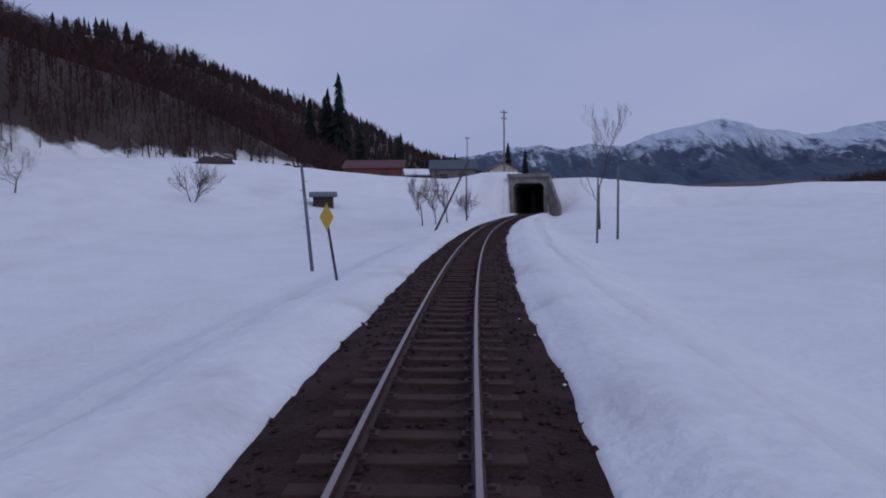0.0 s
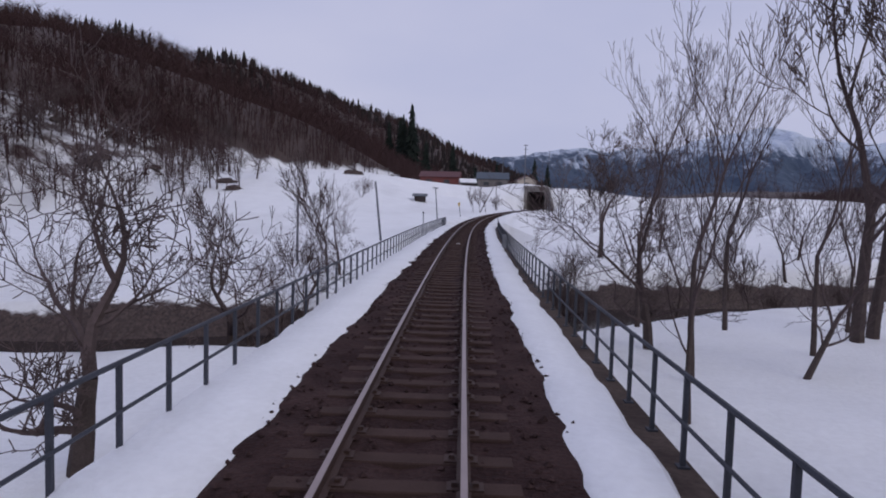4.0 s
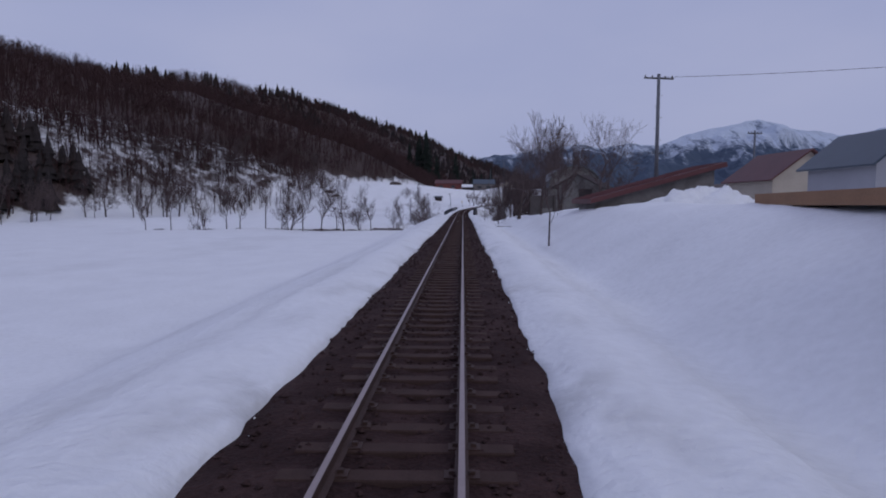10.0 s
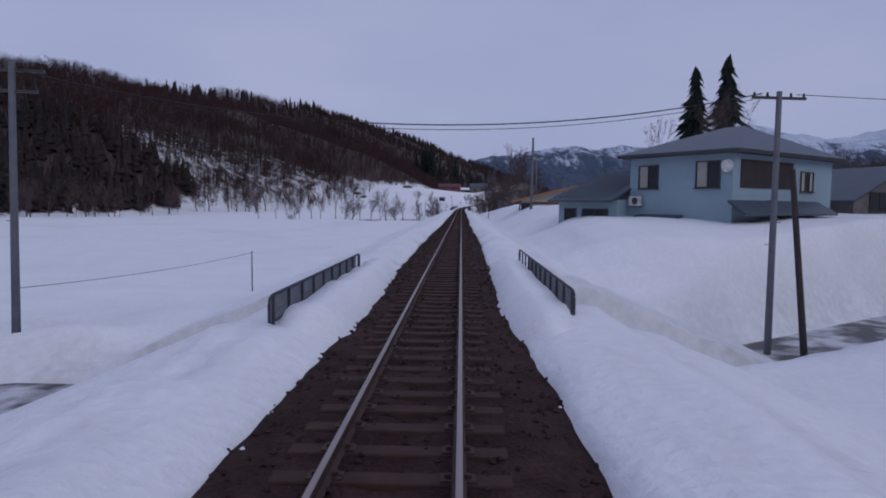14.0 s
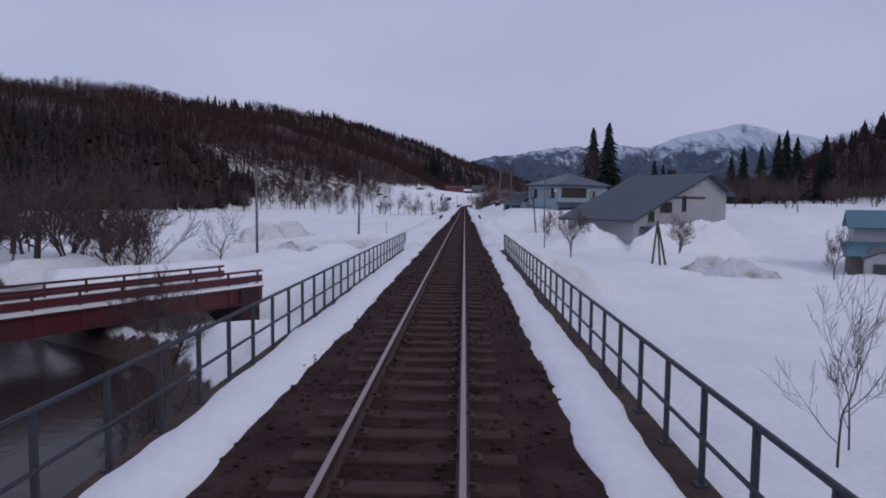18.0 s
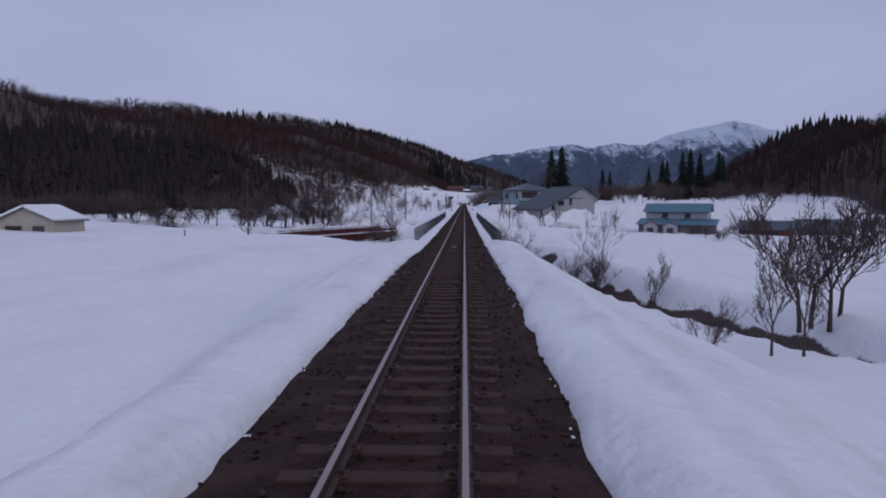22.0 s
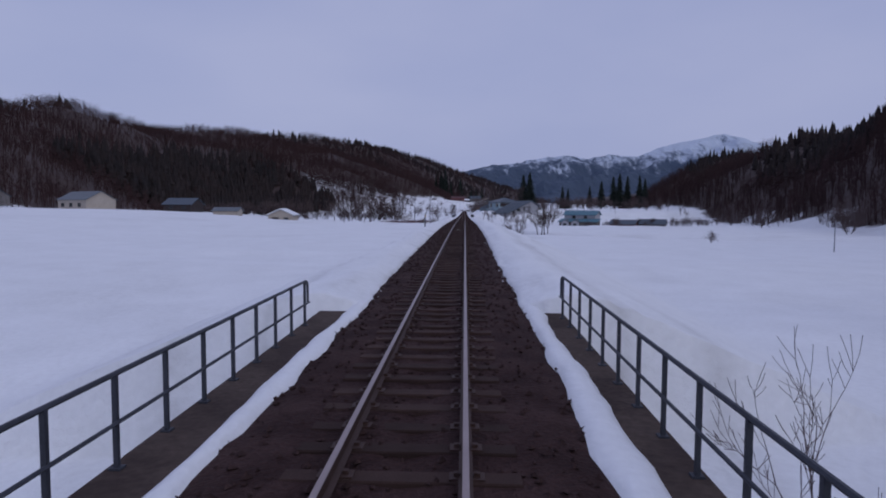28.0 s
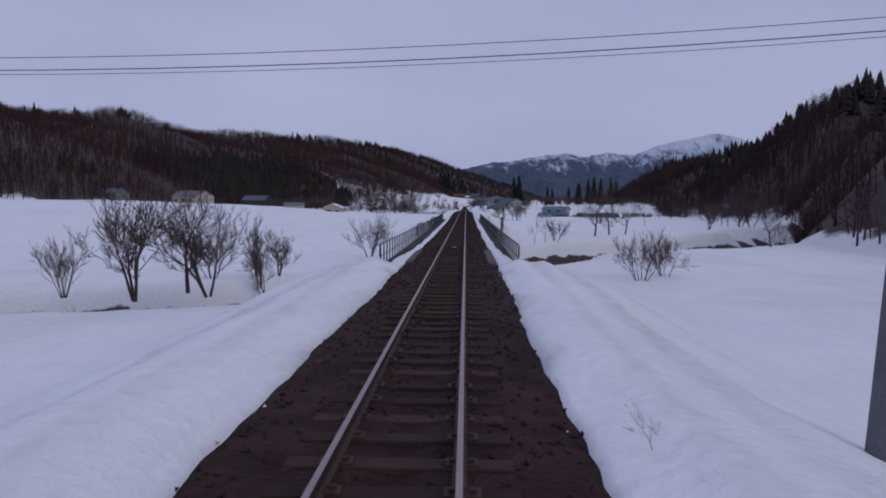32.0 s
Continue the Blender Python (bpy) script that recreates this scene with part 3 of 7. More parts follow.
# ---- shapes ----
class Shape:
    """Vertices and faces that are put together into one mesh."""

    def __init__(self):
        self.v, self.f = [], []

    def add(self, verts, faces):
        k = len(self.v)
        self.v.extend(verts)
        self.f.extend([tuple(i + k for i in f) for f in faces])
        return self

    def box(self, c, size, turn=0.0, bevel=0.0):
        sx, sy, sz = (s / 2 for s in size)
        ca, sa = math.cos(turn), math.sin(turn)
        b = min(bevel, sx * 0.9, sy * 0.9)
        ring = [(-sx, -sy), (sx, -sy), (sx, sy), (-sx, sy)] if not b else [(-sx + b, -sy), (sx - b, -sy), (sx, -sy + b), (sx, sy - b), (sx - b, sy), (-sx + b, sy), (-sx, sy - b), (-sx, -sy + b)]
        n = len(ring)
        verts = [(c[0] + x * ca - y * sa, c[1] + x * sa + y * ca, c[2] + z) for z in (-sz, sz) for x, y in ring]
        faces = [tuple(range(n))[::-1], tuple(range(n, 2 * n))] + [(i, (i + 1) % n, n + (i + 1) % n, n + i) for i in range(n)]
        return self.add(verts, faces)

    def tube(self, p, q, r0, r1=None, n=6, caps=True):
        r1 = r0 if r1 is None else r1
        p, q = Vector(p), Vector(q)
        d = (q - p).normalized() if (q - p).length > 1e-6 else Vector((0, 0, 1))
        a = d.cross(Vector((0.31, 0.83, 0.46)) if abs(d.z) > 0.8 else Vector((0, 0, 1))).normalized()
        b = d.cross(a)
        verts = []
        for o, r in ((p, r0), (q, r1)):
            for i in range(n):
                t = 2 * math.pi * i / n
                w = o + (a * math.cos(t) + b * math.sin(t)) * r
                verts.append((w.x, w.y, w.z))
        faces = [(i, (i + 1) % n, n + (i + 1) % n, n + i) for i in range(n)]
        if caps:
            faces += [tuple(range(n))[::-1], tuple(range(n, 2 * n))]
        return self.add(verts, faces)

    def line(self, pts, r, n=5, r1=None):
        """One bent tube through the points."""
        pts = [Vector(p) for p in pts]
        e = r if r1 is None else r1
        k = len(pts)
        verts = []
        for i, p in enumerate(pts):
            d = (pts[min(k - 1, i + 1)] - pts[max(0, i - 1)]).normalized()
            a = d.cross(Vector((0.31, 0.83, 0.46)) if abs(d.z) > 0.8 else Vector((0, 0, 1))).normalized()
            b = d.cross(a)
            rr = r + (e - r) * i / (k - 1)
            for j in range(n):
                t = 2 * math.pi * j / n
                w = p + (a * math.cos(t) + b * math.sin(t)) * rr
                verts.append((w.x, w.y, w.z))
        faces = [(i * n + j, i * n + (j + 1) % n, (i + 1) * n + (j + 1) % n, (i + 1) * n + j) for i in range(k - 1) for j in range(n)]
        return self.add(verts, faces + [tuple(range(n))[::-1], tuple(range((k - 1) * n, k * n))])

    def prism(self, ring, z0, z1):
        n = len(ring)
        verts = [(x, y, z0) for x, y in ring] + [(x, y, z1) for x, y in ring]
        return self.add(verts, [tuple(range(n))[::-1], tuple(range(n, 2 * n))] + [(i, (i + 1) % n, n + (i + 1) % n, n + i) for i in range(n)])


def lattice(cols, rows, solid, place):
    """One connected grille: cells between the lines cols and rows where solid(i, j) holds, as thick as place(a, z, 0) to place(a, z, 1)."""
    s, ids = Shape(), {}

    def v(i, j, d):
        if (i, j, d) not in ids:
            ids[i, j, d] = len(s.v)
            s.v.append(tuple(place(cols[i], rows[j], d)))
        return ids[i, j, d]
    n, m = len(cols) - 1, len(rows) - 1
    full = {(i, j) for i in range(n) for j in range(m) if solid(i, j)}
    for i, j in full:
        s.f.append((v(i, j, 0), v(i + 1, j, 0), v(i + 1, j + 1, 0), v(i, j + 1, 0)))
        s.f.append((v(i, j + 1, 1), v(i + 1, j + 1, 1), v(i + 1, j, 1), v(i, j, 1)))
        for di, dj, p, q in ((-1, 0, (0, 1), (0, 0)), (1, 0, (1, 0), (1, 1)), (0, -1, (0, 0), (1, 0)), (0, 1, (1, 1), (0, 1))):
            if (i + di, j + dj) not in full:
                a, b = (i + p[0], j + p[1]), (i + q[0], j + q[1])
                s.f.append((v(*a, 0), v(*a, 1), v(*b, 1), v(*b, 0)))
    return s


def part(name, shape, mat, parent=None, label="", smooth_shade=False):
    ob = mesh_object(name, shape.v, shape.f, mat, parent, smooth_shade)
    if label:
        ob["label"] = label
    return ob


def base(name, at, label, category, group="", turn=0.0):
    """An empty at the foot of a thing."""
    ob = new(name)
    ob.matrix_basis = pose(*at, 0, 0, math.degrees(turn))
    ob.empty_display_size = 0.3
    return tagged(ob, label, category, group)


# ---- sleepers ----
def make_sleepers():
    s = Shape()
    ring = [(-1.02, -0.11), (1.02, -0.11), (1.02, 0.11), (-1.02, 0.11)]
    s.add([(x, y, z) for z, k in ((-0.09, 1.0), (0.055, 1.0), (0.07, 0.93)) for x, y in [(a * (1 if k == 1 else 0.992), b * k) for a, b in ring]],
          [(3, 2, 1, 0), (8, 9, 10, 11)] + [(i + j, (i + 1) % 4 + j, (i + 1) % 4 + j + 4, i + j + 4) for j in (0, 4) for i in range(4)])
    me = bpy.data.meshes.new("sleeper")
    me.from_pydata(s.v, [], s.f)
    me.materials.append(SLEEPER)
    plate = Shape()
    for side in (-0.555, 0.555):
        plate.box((side, 0, 0.078), (0.3, 0.16, 0.018))
        plate.box((side - 0.085, 0, 0.095), (0.05, 0.05, 0.05)).box((side + 0.085, 0, 0.095), (0.05, 0.05, 0.05))
    pm = bpy.data.meshes.new("tie_plates")
    pm.from_pydata(plate.v, [], plate.f)
    pm.materials.append(RAIL_RUST)
    track = bpy.data.objects["ballast_bed"]
    ys = np.arange(-6, 700, 0.602)
    rnd = random.Random(5)
    rest_s, rest_p = Shape(), Shape()
    for y in ys:
        a = -math.atan(float(heading(y)))
        x, z = float(centre_x(y)), float(rail_z(y)) - 0.237 + rnd.uniform(-0.012, 0.012)
        m = pose(x + rnd.uniform(-0.03, 0.03), y, z, 0, rnd.uniform(-0.3, 0.3), math.degrees(a) + rnd.uniform(-0.6, 0.6))
        if 0 <= y < 180:
            ob = new("sleeper", me)
            ob.parent = track
            ob.matrix_basis = m
        else:
            rest_s.add([tuple(m @ Vector(v)) for v in s.v], s.f)
        rest_p.add([tuple(m @ Vector(v)) for v in plate.v], plate.f)
    o = part("sleepers", rest_s, SLEEPER, track)
    tagged(o, kind="stuff")
    o = part("tie_plates", rest_p, RAIL_RUST, track)
    tagged(o, kind="stuff")



# ---- bridges with railings ----
def along(u, y, z):
    a = math.atan(float(heading(y)))
    return (float(centre_x(y)) + u * math.cos(a), y - u * math.sin(a), float(rail_z(y)) + z)


RAIL_U, LEDGE, RAIL_H = 2.63, -0.31, 0.88


def make_bridge(a, b, what):
    ys = np.arange(a, b + 0.01, (b - a) / round((b - a) / 2.0))
    deck = sweep([(-2.78, -1.25), (-2.78, -0.36), (-2.73, LEDGE), (-2.0, LEDGE), (-1.95, -0.66), (1.95, -0.66), (2.0, LEDGE), (2.73, LEDGE), (2.78, -0.36), (2.78, -1.25)], ys, "bridge_deck", CONCRETE_DARK)
    tagged(deck, "weathered concrete railway bridge deck over a stream", "bridge", "", "structure")
    for u in (-1.6, 1.6):
        sweep([(-0.28, -2.6), (-0.28, -2.5), (-0.06, -2.45), (-0.06, -1.4), (0.06, -1.4), (0.06, -2.45), (0.28, -2.5), (0.28, -2.6)], ys, "girder", STEEL_DARK, deck, u)
    for k in range(1, 3):
        y = a + (b - a) * k / 3
        p = along(0, y, 0)
        part("pier", Shape().box((p[0], y, (p[2] - 2.6 - 9.0) / 2), (4.6, 1.5, 9.0 + p[2] - 2.6 + 0), -math.atan(float(heading(y))), 0.6), CONCRETE, deck)
    for y in (a - 0.6, b + 0.6):
        p = along(0, y, 0)
        part("abutment", Shape().box((p[0], y, p[2] - 3.5), (5.5, 1.6, 5.6), -math.atan(float(heading(y))), 0.05), CONCRETE, deck)
    # snow left on the walkways
    fine = np.arange(a - 0.5, b + 0.5, 0.25)
    for side in (-1, 1):
        e = snow_edge(fine, side) + (-0.06 if side < 0 else 0.03) - (0.09 if what == "A" else 0.0)
        outer = {'C': (2.1, 2.26), 'B': (2.55, 2.44), 'A': (2.72, 2.42)}[what][int(side > 0)] + (0.38 * (1 - smooth(25, 34, fine)) if what == "C" else 0.0) + (fbm(fine / 1.1, fine * 0 + side, 81, 3) - 0.44) * 0.22
        lift = (fbm(fine / 0.9, fine * 0 + 5 * side, 83, 3) - 0.44) * 0.12
        cols = [(e, -0.5), (e + 0.03, -0.34 + lift), (e + 0.12, -0.2 + lift), ((e + outer) / 2, -0.16 + lift), (outer - 0.1, -0.2 + lift), (outer - 0.01, -0.27), (outer, -0.34)]
        verts = []
        for u, z in cols:
            for i, y in enumerate(fine):
                uu = u[i]
                zz = z if np.isscalar(z) else z[i]
                an = math.atan(float(heading(y)))
                verts.append((float(centre_x(y)) + side * uu * math.cos(an), y - side * uu * math.sin(an), float(rail_z(y)) + zz))
        n = len(fine)
        faces = [(c * n + i, c * n + i + 1, (c + 1) * n + i + 1, (c + 1) * n + i) for c in range(len(cols) - 1) for i in range(n - 1)]
        if side > 0:
            faces = [f[::-1] for f in faces]
        strip = mesh_object("snow_strip", verts, faces, SNOW, None, True)
        tagged(strip, "packed snow left on the bridge walkway", "snow", "", "structure")


POST_MESH = bpy.data.meshes.new("post")
_s = Shape().box((0, 0, RAIL_H / 2), (0.045, 0.045, RAIL_H)).box((0, 0, 0.01), (0.11, 0.11, 0.02))
POST_MESH.from_pydata(_s.v, [], _s.f)
POST_MESH.materials.append(STEEL_DARK)


def make_railing(side, a, b, label, pitch=0.978, panels=()):
    """Posts, two rails whose ends bend down in a round corner, and wire-mesh panels."""
    u = side * RAIL_U
    ground_z = LEDGE
    n = max(2, round((b - a) / pitch))
    ys = [a + (b - a) * i / n for i in range(n + 1)]
    root = base("railing", along(u, (a + b) / 2, ground_z), label, "railing", "railings of the bridges")
    inv = root.matrix_basis.inverted()

    def local(p):
        return tuple(inv @ Vector(p))
    for y in ys:
        ob = new("post", POST_MESH)
        ob.parent = root
        ob.matrix_basis = Matrix.Translation(local(along(u, y, ground_z)))
    steps = ys[::3] + ([ys[-1]] if (len(ys) - 1) % 3 else [])
    bend = [(0.24 * math.sin(k), RAIL_H - 0.12 * (1 - math.cos(k))) for k in np.linspace(0, math.pi / 2, 5)]
    first = [(a - dy, h) for dy, h in bend] + [(a - 0.24, RAIL_H * 0.5)]
    last = [(b + dy, h) for dy, h in bend] + [(b + 0.24, RAIL_H * 0.5)]
    top = first[::-1] + [(y, RAIL_H) for y in steps[1:-1]] + last
    part("top_rail", Shape().line([local(along(u, y, ground_z + h)) for y, h in top], 0.026, 6), STEEL_DARK, root)
    part("middle_rail", Shape().line([local(along(u - side * 0.03, y, ground_z + RAIL_H * 0.5)) for y in [a - 0.24] + steps[1:-1] + [b + 0.24]], 0.021, 5), STEEL_DARK, root)
    for p0, p1 in panels:
        for y0 in np.arange(p0, p1 - 0.5, 0.978):
            y1 = min(y0 + 0.94, p1)
            cols = sorted([y0 + (y1 - y0 - 0.022) * k / 14 + d for k in range(15) for d in (0, 0.022)])
            rows = [h + d for h in (0.04, 0.3, 0.56, RAIL_H - 0.06) for d in (0, 0.028)]
            grille = lattice(cols, rows, lambda i, j: i % 2 == 0 or j % 2 == 0, lambda y, z, d: local(along(u + side * (0.04 + 0.012 * d), y, ground_z + z)))
            part("panel", grille, PANEL, root, "grey wire-mesh panel")
    return root


PANEL = material("grey_mesh_panel", (0.2, 0.21, 0.235), 0.7, 0.3, 2.0, 0.3, 0.2, 60.0)

for key, (a, b) in BRIDGES.items():
    make_bridge(a, b, key)
make_railing(-1, 23.85, 89.06, "dark steel railing with two rails on a bridge edge")
make_railing(1, 24.38, 90.17, "dark steel railing with two rails on a bridge edge")
make_railing(-1, 232.4, 299.72, "long dark steel railing over the river")
make_railing(1, 227.5, 298.72, "long dark steel railing over the river")
make_railing(-1, 516.9, 578.98, "dark steel bridge railing with grey mesh panels at its end", panels=((575.2, 578.98),))
make_railing(1, 516.2, 579.2, "dark steel bridge railing with grey mesh panels at its end", panels=((571.2, 579.2),))
make_railing(-1, 348.0, 356.9, "short grey-panelled railing over a road underpass, half snowed in", panels=((348.0, 356.9),))
make_railing(1, 349.2, 359.7, "short grey-panelled railing over a road underpass, half snowed in", panels=((349.2, 357.4),))


def make_underpass():
    ys = np.arange(349.6, 358.1, 0.7)
    slab = sweep([(-2.78, -1.3), (-2.78, -0.36), (2.78, -0.36), (2.78, -1.3)], ys, "underpass_slab", CONCRETE)
    tagged(slab, "concrete slab that carries the track over a road", "slab bridge", "", "structure")
    for y in (349.4, 358.2):
        part("abutment", Shape().box((-0.53, y, -2.4), (5.7, 0.9, 3.2), 0, 0.04), CONCRETE, slab)
    for side in (-1, 1):
        fine = np.arange(347.6, 360.0, 0.25)
        e = snow_edge(fine, side) - 0.1
        outer = 2.5 + (fbm(fine / 0.9, fine * 0 + side, 87, 3) - 0.44) * 0.1
        lift = (fbm(fine / 0.9, fine * 0 + 5 * side, 88, 3) - 0.44) * 0.14 - 0.42 * smooth(5.2, 6.6, np.abs(fine - 353.8))
        verts = []
        for u, z in ((e, -0.6), (e + 0.04, -0.3), (e + 0.2, -0.1), ((e + outer) / 2, 0.3), (outer, 0.27), (outer + 0.05, -0.62)):
            for i, y in enumerate(fine):
                verts.append((-0.53 + side * u[i], y, float(rail_z(y)) + z + lift[i]))
        n = len(fine)
        faces = [(c * n + i, c * n + i + 1, (c + 1) * n + i + 1, (c + 1) * n + i) for c in range(5) for i in range(n - 1)]
        mesh_object("snow_strip", verts, [f[::-1] for f in faces] if side > 0 else faces, SNOW, slab, True)


make_underpass()


# ---- water and road ----
def ribbon(name, line, half, z, mat, label, category):
    pts = []
    for (ax, ay), (bx, by) in zip(line, line[1:]):
        n = max(2, int(math.hypot(bx - ax, by - ay) / 4))
        pts += [(ax + (bx - ax) * i / n, ay + (by - ay) * i / n) for i in range(n)]
    pts.append(line[-1])
    verts, faces = [], []
    for i, (x, y) in enumerate(pts):
        p, q = pts[max(0, i - 1)], pts[min(len(pts) - 1, i + 1)]
        l = math.hypot(q[0] - p[0], q[1] - p[1])
        nx, ny = -(q[1] - p[1]) / l, (q[0] - p[0]) / l
        verts += [(x + nx * half, y + ny * half, z), (x - nx * half, y - ny * half, z)]
        if i:
            faces.append((2 * i - 2, 2 * i - 1, 2 * i + 1, 2 * i))
    return tagged(mesh_object(name, verts, [f[::-1] for f in faces], mat), label, category, "", "structure")


for k, (line, half, level, slope) in enumerate(RIVERS):
    if k == 3:
        continue  # the upper brook has run dry between its brown banks
    ribbon("water", line, half + 2.0, level + (0.0 if level < -4.7 else -0.35), WATER, "dark grey stream water between snowy banks", "stream")
ASPHALT = material("wet_asphalt", (0.045, 0.043, 0.043), 0.5, 0, 0.7, 0.3, 0.2, 20.0, second=(0.5, 0.5, 0.52), low=0.42, high=0.62)
ribbon("road", ROAD, 2.3, -3.68, ASPHALT, "wet ploughed road between dirty snow walls", "road")


# ---- bare trees ----
def bare_tree_shapes(seed, height, stems=1, spread=32, depth=5, trunk_r=0.13, first=0.3, up=0.35, ratio=0.78, twig=0.005, laterals=1.6, wander=0.1):
    """Limbs that fork at their ends and carry side shoots, each bending a little towards the light. spread: degrees of a fork."""
    rnd = random.Random(seed)
    trunk, crown = Shape(), Shape()

    def turned(d, degrees):
        a = d.cross(Vector((rnd.gauss(0, 1), rnd.gauss(0, 1), rnd.gauss(0, 1)))).normalized()
        return (Matrix.Rotation(radians(degrees), 3, a) @ d).normalized()

    def grow(p, d, length, r, level):
        n = 4 if level < 2 else 3 if level < depth else 2
        sides = 7 if level == 0 else 5 if level < 3 else 3
        end = max(twig, r * (0.62 if level < depth else 0.35))
        pts, rs, q, e = [p], [r], p, d.copy()
        for i in range(n):
            w = wander if level else wander * 0.4
            e = (e + Vector((rnd.gauss(0, w), rnd.gauss(0, w), rnd.gauss(0, wander * 0.7) + up * 0.14 * min(level, 3)))).normalized()
            q = q + e * (length / n)
            pts.append(q)
            rs.append(r + (end - r) * (i + 1) / n)
        s = trunk if level == 0 else crown
        k = len(s.v)
        for i, (o, rr) in enumerate(zip(pts, rs)):
            w = (pts[min(n, i + 1)] - pts[max(0, i - 1)]).normalized()
            a = w.cross(Vector((0.31, 0.83, 0.46))).normalized()
            b = w.cross(a)
            for m in range(sides):
                t = 2 * math.pi * m / sides
                v = o + (a * math.cos(t) + b * math.sin(t)) * rr
                s.v.append((v.x, v.y, v.z))
            if i:
                s.f.extend((k + (i - 1) * sides + m, k + (i - 1) * sides + (m + 1) % sides, k + i * sides + (m + 1) % sides, k + i * sides + m) for m in range(sides))
        if level >= depth:
            return
        grow(pts[-1], turned(e, rnd.uniform(0.2, 0.8) * spread), length * ratio * rnd.uniform(0.9, 1.12), max(twig, end * 0.9), level + 1)
        for k in range(2 if rnd.random() < 0.25 else 1):
            grow(pts[-1], turned(e, rnd.uniform(0.9, 1.5) * spread), length * ratio * rnd.uniform(0.75, 1.0), max(twig, end * rnd.uniform(0.6, 0.8)), level + 1)
        if level == 0 and first > 0.6:
            return
        for k in range(int(laterals + rnd.random())):
            t = rnd.uniform(0.3 if level else 0.55, 0.92) * n
            i = min(n - 1, int(t))
            o = pts[i].lerp(pts[i + 1], t - i)
            grow(o, turned(pts[i + 1] - pts[i], rnd.uniform(1.2, 1.9) * spread), length * ratio * rnd.uniform(0.5, 0.8), max(twig, rs[i] * rnd.uniform(0.35, 0.5)), min(depth, level + 1 + (rnd.random() < 0.35)))
    for k in range(stems):
        az, out = rnd.uniform(0, 6.28), rnd.uniform(0.02, 0.07) if stems == 1 else rnd.uniform(0.15, 0.5)
        lean = Vector((out * math.cos(az), out * math.sin(az), 1)).normalized()
        start = Vector((0.12 * math.cos(az) * (stems > 1), 0.12 * math.sin(az) * (stems > 1), -0.35))
        grow(start, lean, height * first, trunk_r * (1 if stems == 1 else 0.7), 0)
    return trunk, crown


TREE_KINDS = {}


def tree_kind(key, **kw):
    trunk, crown = bare_tree_shapes(**kw)
    top = max(v[2] for v in crown.v)
    pair = []
    for name, sh, mat in (("tree", trunk, BARK), ("crown", crown, TWIG)):
        me = bpy.data.meshes.new(name)
        me.from_pydata([(x, y, z) for x, y, z in sh.v], [], sh.f)
        me.materials.append(mat)
        pair.append(me)
    TREE_KINDS[key] = (pair, top)


tree_kind("gnarled", seed=12, height=9, spread=38, depth=6, trunk_r=0.14, first=0.24, up=0.28, ratio=0.8, twig=0.006, laterals=1.25, wander=0.15)
tree_kind("stout", seed=17, height=9, spread=40, depth=6, trunk_r=0.2, first=0.2, up=0.24, ratio=0.79, twig=0.009, laterals=1.5, wander=0.17)
tree_kind("spreading", seed=8, height=8, spread=36, depth=5, trunk_r=0.11, first=0.24, up=0.35, ratio=0.8, twig=0.0065, laterals=1.7, wander=0.13)
tree_kind("tall", seed=14, height=12, spread=25, depth=6, trunk_r=0.11, first=0.32, up=0.5, ratio=0.74, twig=0.006, laterals=1.05, wander=0.1)
tree_kind("slim", seed=21, height=8, spread=26, depth=5, trunk_r=0.085, first=0.24, up=0.5, ratio=0.79, twig=0.011, laterals=2.3, wander=0.09)
tree_kind("round", seed=27, height=12, spread=29, depth=7, trunk_r=0.13, first=0.22, up=0.38, ratio=0.78, twig=0.0055, laterals=1.3, wander=0.08)
tree_kind("multi", seed=33, height=6, stems=4, spread=28, depth=4, trunk_r=0.09, first=0.26, up=0.4, ratio=0.8, twig=0.008, laterals=2.4, wander=0.1)
tree_kind("bush", seed=41, height=3.5, stems=8, spread=25, depth=3, trunk_r=0.035, first=0.32, up=0.4, ratio=0.8, twig=0.007, laterals=2.2, wander=0.09)
tree_kind("bush_b", seed=47, height=3.2, stems=7, spread=30, depth=3, trunk_r=0.032, first=0.3, up=0.3, ratio=0.8, twig=0.007, laterals=2.4, wander=0.1)
tree_kind("sapling", seed=52, height=4, spread=30, depth=4, trunk_r=0.024, first=0.3, up=0.5, ratio=0.78, twig=0.0035, laterals=1.8, wander=0.09)
tree_kind("great", seed=29, height=12, spread=29, depth=7, trunk_r=0.13, first=0.22, up=0.38, ratio=0.78, twig=0.008, laterals=1.4, wander=0.08)


def put_tree(kind, x, y, height, label, category="tree", group="bare trees", turn=None, lean=(0, 0), z=None, wide=1.0):
    (tm, cm), top = TREE_KINDS[kind]
    rnd = random.Random(int(x * 71 + y * 13))
    k = height / top
    ob = new("tree" if category == "tree" else "shrub", tm)
    ob.matrix_basis = pose(x, y, gz(x, y) if z is None else z, lean[0], lean[1], rnd.uniform(0, 360) if turn is None else turn) @ Matrix.Diagonal((k * wide, k * wide, k, 1))
    c = new("crown", cm)
    c.parent = ob
    return tagged(ob, label, category, group)


